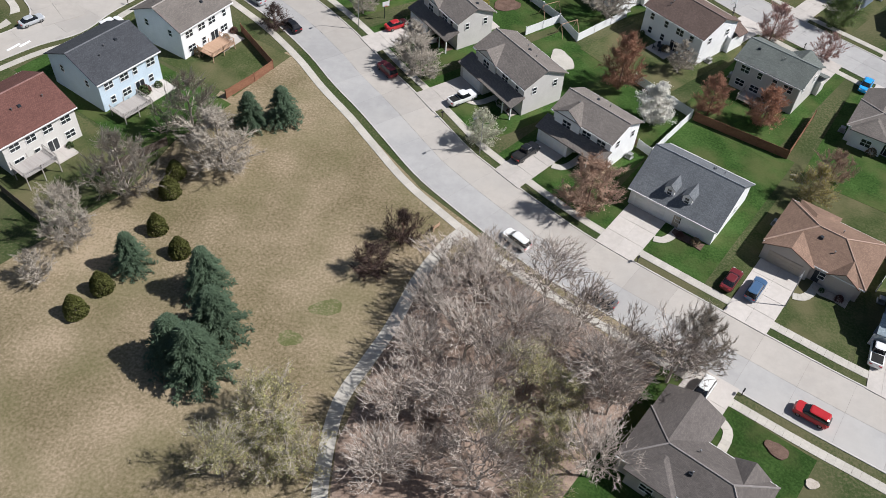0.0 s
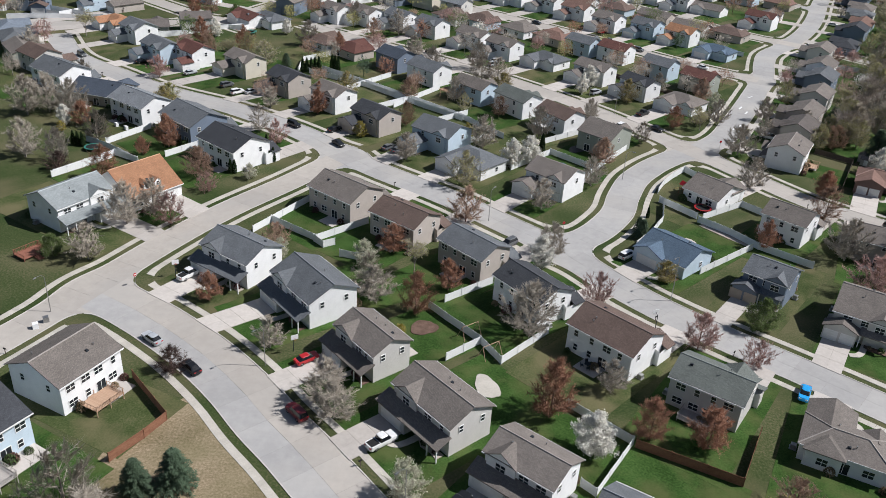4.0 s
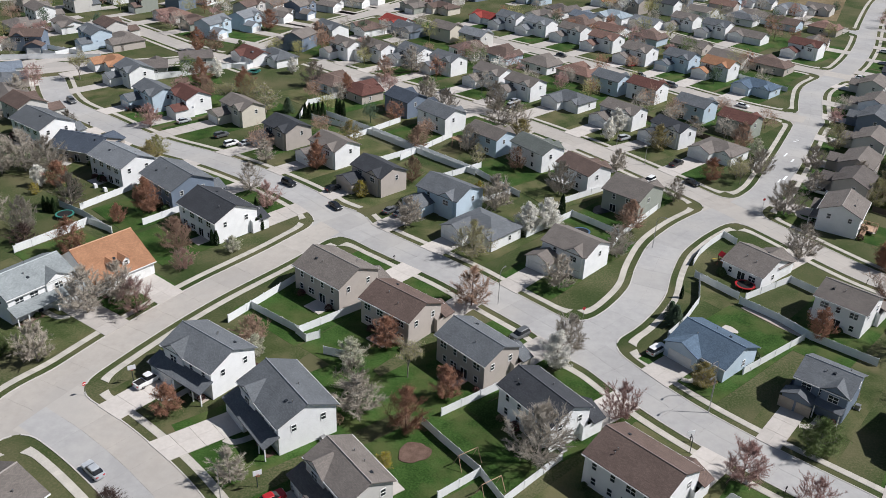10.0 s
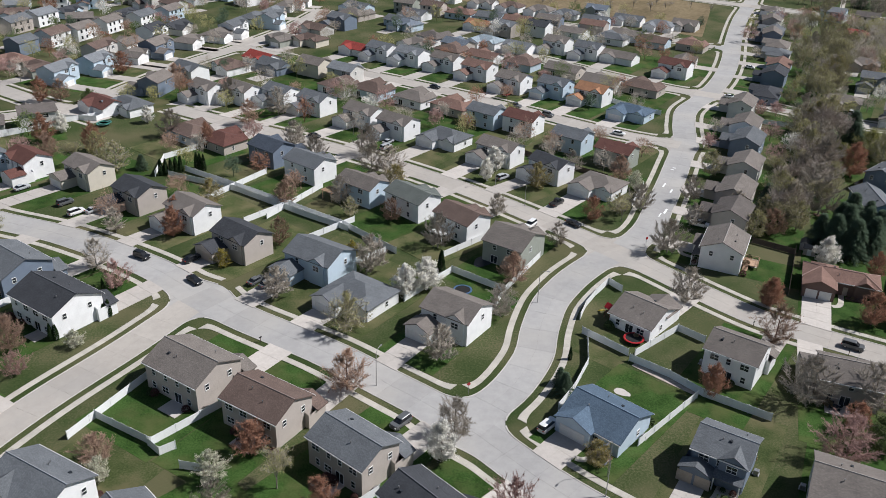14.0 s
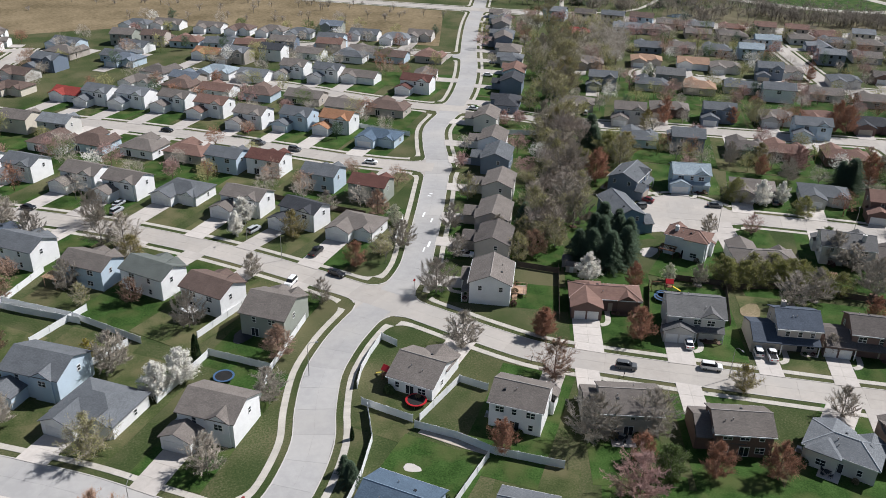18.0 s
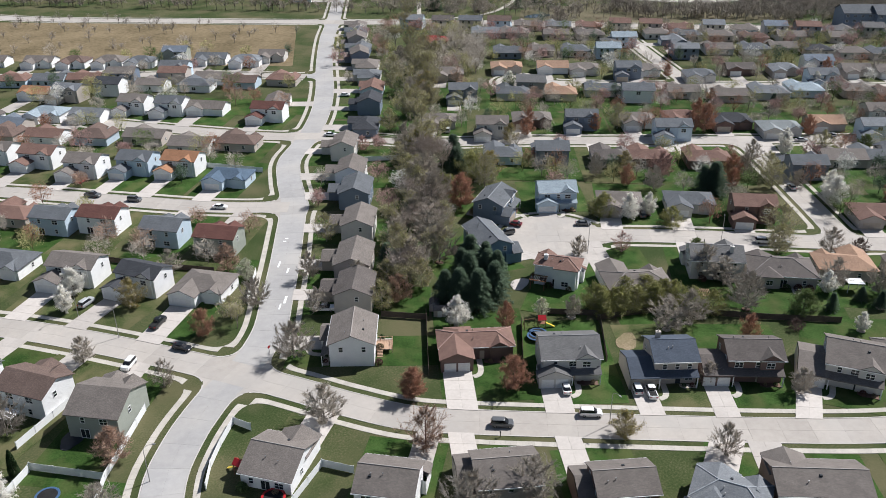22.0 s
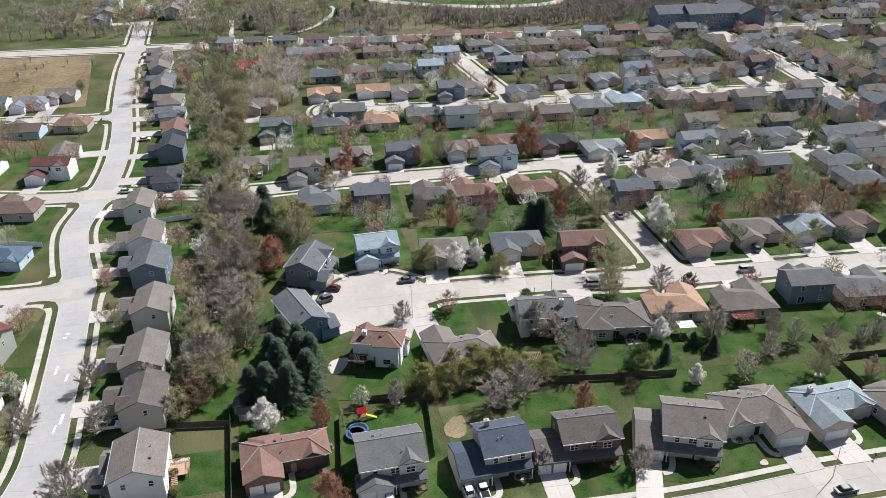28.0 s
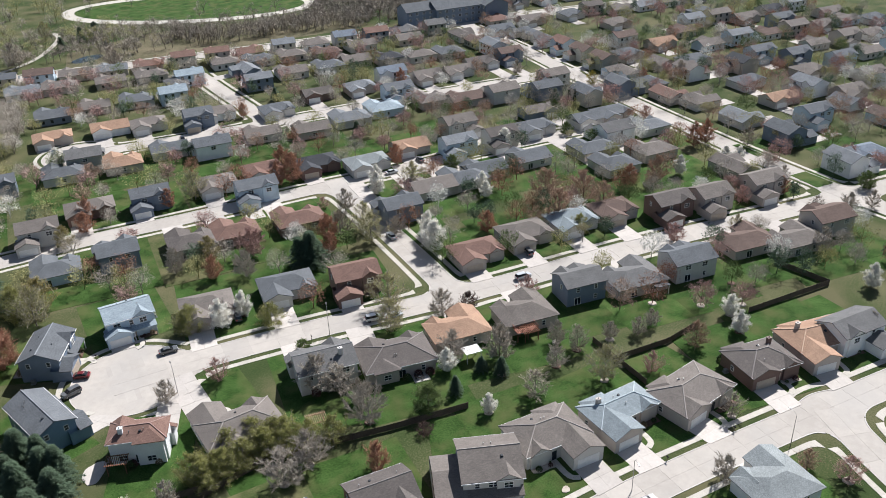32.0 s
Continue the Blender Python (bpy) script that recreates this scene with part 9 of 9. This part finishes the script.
fence("white vinyl", [(-169.0, 304.2), (-151.5, 309.6), (-136.0, 313.0)])
fence("white vinyl", [(-183.2, 329.4), (-143.5, 315.4)])
fence("white vinyl", [(-110.8, 289.1), (-96.4, 300.6)])
fence("white vinyl", [(-104.5, 312.2), (-80.9, 309.2), (-76.9, 317.0)])
fence("white vinyl", [(-51.6, 261.2), (-51.9, 274.6), (-43.6, 283.1)])
fence("white vinyl", [(-94.5, 192.3), (-86.7, 187.8), (-77.0, 180.4)])
fence("white vinyl", [(-93.6, 169.3), (-84.4, 182.8)])
fence("white vinyl", [(-15.8, 139.1), (-21.6, 140.5)])
fence("dark wood", [(130.8, 197.3), (118.6, 179.6)])
fence("dark wood", [(137.4, 198.5), (149.0, 190.2)])
hoop(-52.0, 129.1, 30)
hoop(-25.0, 106.9, 30)
hoop(40.1, 120.8, 200)
stop_sign(-58.2, 124.6, 60)
stop_sign(26.5, 157.7, 200)
stop_sign(77.0, 215.2, 200)
stop_sign(313.1, 105.5, 120)
utility_box(-69.3, 111.0, 30, METAL)
utility_box(-70.2, 108.9, 30, VINYL)
utility_box(-87.6, 202.0, 137, VINYL)
utility_box(-90.9, 203.9, 137, VINYL)
utility_box(-27.3, 171.0, 137, METAL)
paint_bar(94.2, 253.9, -32, 0.5, 3.2)
paint_bar(94.9, 249.6, -32, 0.5, 2.6)
paint_bar(88.8, 236.0, -32, 0.6, 3.4)
paint_bar(86.5, 233.7, -32, 0.4, 2.6)
paint_bar(101.6, 267.1, -32, 0.9, 0.5)
paint_bar(100.5, 265.8, -32, 0.9, 0.5)
paint_bar(-85.3, 84.4, -25, 0.5, 2.6)
paint_bar(-83.9, 85.7, -25, 0.5, 2.2)
blob("garden_bed", -3.0, 116.4, 2.6, 2.2, 30, 0.12, MULCH, "dark mulched play corner in a garden", "planting bed")
trampoline(-77.5, 304.6, "green")
trampoline(130.1, 190.7, "blue")
deck(-82.2, 133.7, 58, 0.5, "red")
pergola(144.4, 209.0, 131, "red")
blob("patio", 141.4, 212.6, 3.2, 2.0, 30, 0.1, DRIVE, "pale concrete patio behind a house", "patio")
blob("patio", 35.6, 208.6, 3.0, 2.0, 47, 0.1, SHUT, "dark paved patio behind a house", "patio")
car("suv", "white", -71.7, 93.6, True)
car("sedan", "white", -70.5, 198.7, True)
pergola(26.0, 219.5, 137, "white")
pergola(-61.5, 203.1, 140, "grey")
pergola(208.8, 167.3, 143, "white")
pergola(222.4, 159.6, 143, "red")
pergola(172.9, 183.0, 143, "brown")
pergola(-1.6, 245.3, 137, "brown")
pergola(256.4, 139.8, 143, "grey")
pergola(109.9, 141.7, 150, "grey")
shed(117.4, 213.7, -123)
fence("white vinyl", [(52.1, 177.1), (59.4, 168.8)])
fence("white vinyl", [(60.7, 168.6), (72.4, 177.3), (76.5, 172.7)])


# ---------------------------------------------------------------- the distance
def far_wood(name, spots, label, m, lo, hi, blades=220, thick=0.09, wide=0.42, long=0.67, spread=0.55):
    """Many fine round crowns, joined: nobody could count them."""
    g = Geo()
    rnd = random.Random(len(spots))
    for x, y in spots:
        h, w = rnd.uniform(lo, hi), wide * rnd.uniform(0.8, 1.2)
        g.tube((x, y, -0.2), (x, y, h * 0.7), 0.15, 0.05, 4)
        for k in range(5):
            q = 1.26 * k + rnd.uniform(-0.4, 0.4)
            g.tube((x, y, h * 0.25), (x + h * w * 0.6 * math.cos(q), y + h * w * 0.6 * math.sin(q), h * rnd.uniform(0.6, 0.8)), 0.09, 0.03, 3)
        clumps = []
        for _ in range(max(6, blades // 16)):
            u, q, r = rnd.uniform(-0.85, 1), rnd.uniform(0, 6.283), rnd.uniform(0.3, 1.0) ** 0.5
            c = math.sqrt(max(0, 1 - u * u))
            clumps.append((Vector((x + h * w * c * math.cos(q) * r, y + h * w * c * math.sin(q) * r, h * (0.58 + 0.4 * u * r))), Vector((c * math.cos(q), c * math.sin(q), u * 0.6 + 0.3))))
        for k in range(blades):
            o, out = clumps[k % len(clumps)]
            p = o + Vector((rnd.gauss(0, spread), rnd.gauss(0, spread), rnd.gauss(0, spread * 0.82)))
            d = (out * 0.7 + Vector((rnd.gauss(0, 0.5), rnd.gauss(0, 0.5), rnd.gauss(0.2, 0.5)))).normalized()
            t = d.orthogonal().normalized() * thick * 0.62
            a = long * rnd.uniform(0.67, 1.34)
            g.poly([p - d * a - t, p - d * a + t, p + d * a])
    piece(name, g.make(name, m), None, None, label, "wood", "stuff")


rnd = random.Random(21)
n_av = np.array([0.61, 0.79])
belt = []
for _ in range(3000):
    t, u = rnd.random(), rnd.uniform(8, 65) if rnd.random() < 0.75 else rnd.uniform(55, 190)
    a = np.array([70.0, 665.0]) + t * np.array([470.0, -368.0])
    q = a + n_av * u
    if abs(q[0] - 262) < 9 and q[1] > 530:
        continue
    if ((q[0] - 449) / 62) ** 2 + ((q[1] - 500) / 76) ** 2 < 1 or (330 < q[0] < 420 and q[1] > 520):
        if rnd.random() < 0.9:
            continue
    if q[0] < 385 and u > 12 and rnd.random() < 0.8:
        continue
    belt.append(tuple(q))
far_wood("far_wood", belt, "belt of leafless woodland along the avenue", WOODTONE, 6, 11.5, 190, 0.13)
grove = [(rnd.uniform(255, 440), rnd.uniform(470, 680)) for _ in range(230)]
grove = [q for q in grove if 745 < q[0] * 0.79 + q[1] < 930 and ((q[0] - 446) / 62) ** 2 + ((q[1] - 507) / 76) ** 2 > 1.2 and not in_road(q, None, 6)]
far_wood("park_grove", grove[::2], "far park trees in first yellow-green leaf", LEAF["bud"], 8, 13, 420, 0.2, 0.42, 0.24)
far_wood("park_grove", grove[1::2], "far leafless park trees with grey twigs", TWIG, 7, 12, 420, 0.07, 0.42, 0.5)
reed = [(rnd.uniform(-140, 205), rnd.uniform(495, 720)) for _ in range(420)]
reed = [q for q in reed if 560 < q[0] * 0.79 + q[1] < 690 and (600 < q[0] * 0.79 + q[1] or rnd.random() < 0.3)]
for kind, spots in sorted(REMOTE.items()):
    far_wood("far_garden_trees", spots, f"distant garden trees: {WORDS[kind]}", LEAF.get(kind, TWIG), 5.5, 9.5, 760, dict(white=0.21, green=0.21, pine=0.21, bare=0.06, pink=0.12, redbare=0.09, red=0.16).get(kind, 0.15), 0.28 if kind == "pine" else 0.42, 0.45 if kind in ("bare", "redbare", "pink") else 0.19, 0.55)
far_wood("field_brush", reed, "scattered leafless brush in a reed field", BARK, 3, 7, 60)

ell = lambda a, b, turn: [(446 + a * math.cos(q) * math.cos(turn) - b * math.sin(q) * math.sin(turn), 507 + a * math.cos(q) * math.sin(turn) + b * math.sin(q) * math.cos(turn)) for q in (6.2832 * j / 48 for j in range(48))]
patch("running_track", ell(80, 42, radians(-58)), 0.03, WALKM, "pale oval running track round a field", "running track")
patch("sports_field", ell(72, 33, radians(-58)), 0.05, LAWN_GREEN, "green sports field inside the track", "sports field")


def apartment(x, y, yaw):
    top = piece("apartment_building", None, None, pose(x, y, 0, 0, 0, yaw), "three-storey blue-grey apartment block with gabled roof", "apartment building", "", "apartment blocks")
    g = Geo()
    gable_wall(g, -16, 16, -7, 7, 9, 3.2)
    piece("wall", g.make("wall", WALL["bluegray"]), top)
    g = Geo()
    gable_roof(g, -16, 16, -7, 7, 9, 3.2, 0.6, 0.2)
    piece("roof", uv_by_slope(g.make("roof", ROOF["slate"])), top)
    for s, yy in ((0, -7.01), (180, 7.01)):
        for z in (1.6, 4.6, 7.5):
            for i in range(8):
                piece("window", window_mesh(1.7, 1.35), top, pose(-14 + 4 * i, yy, z, 0, 0, s))


apartment(484.7, 334.3, -33)
apartment(472.9, 346.1, -33)
apartment(502.5, 327.6, 57)
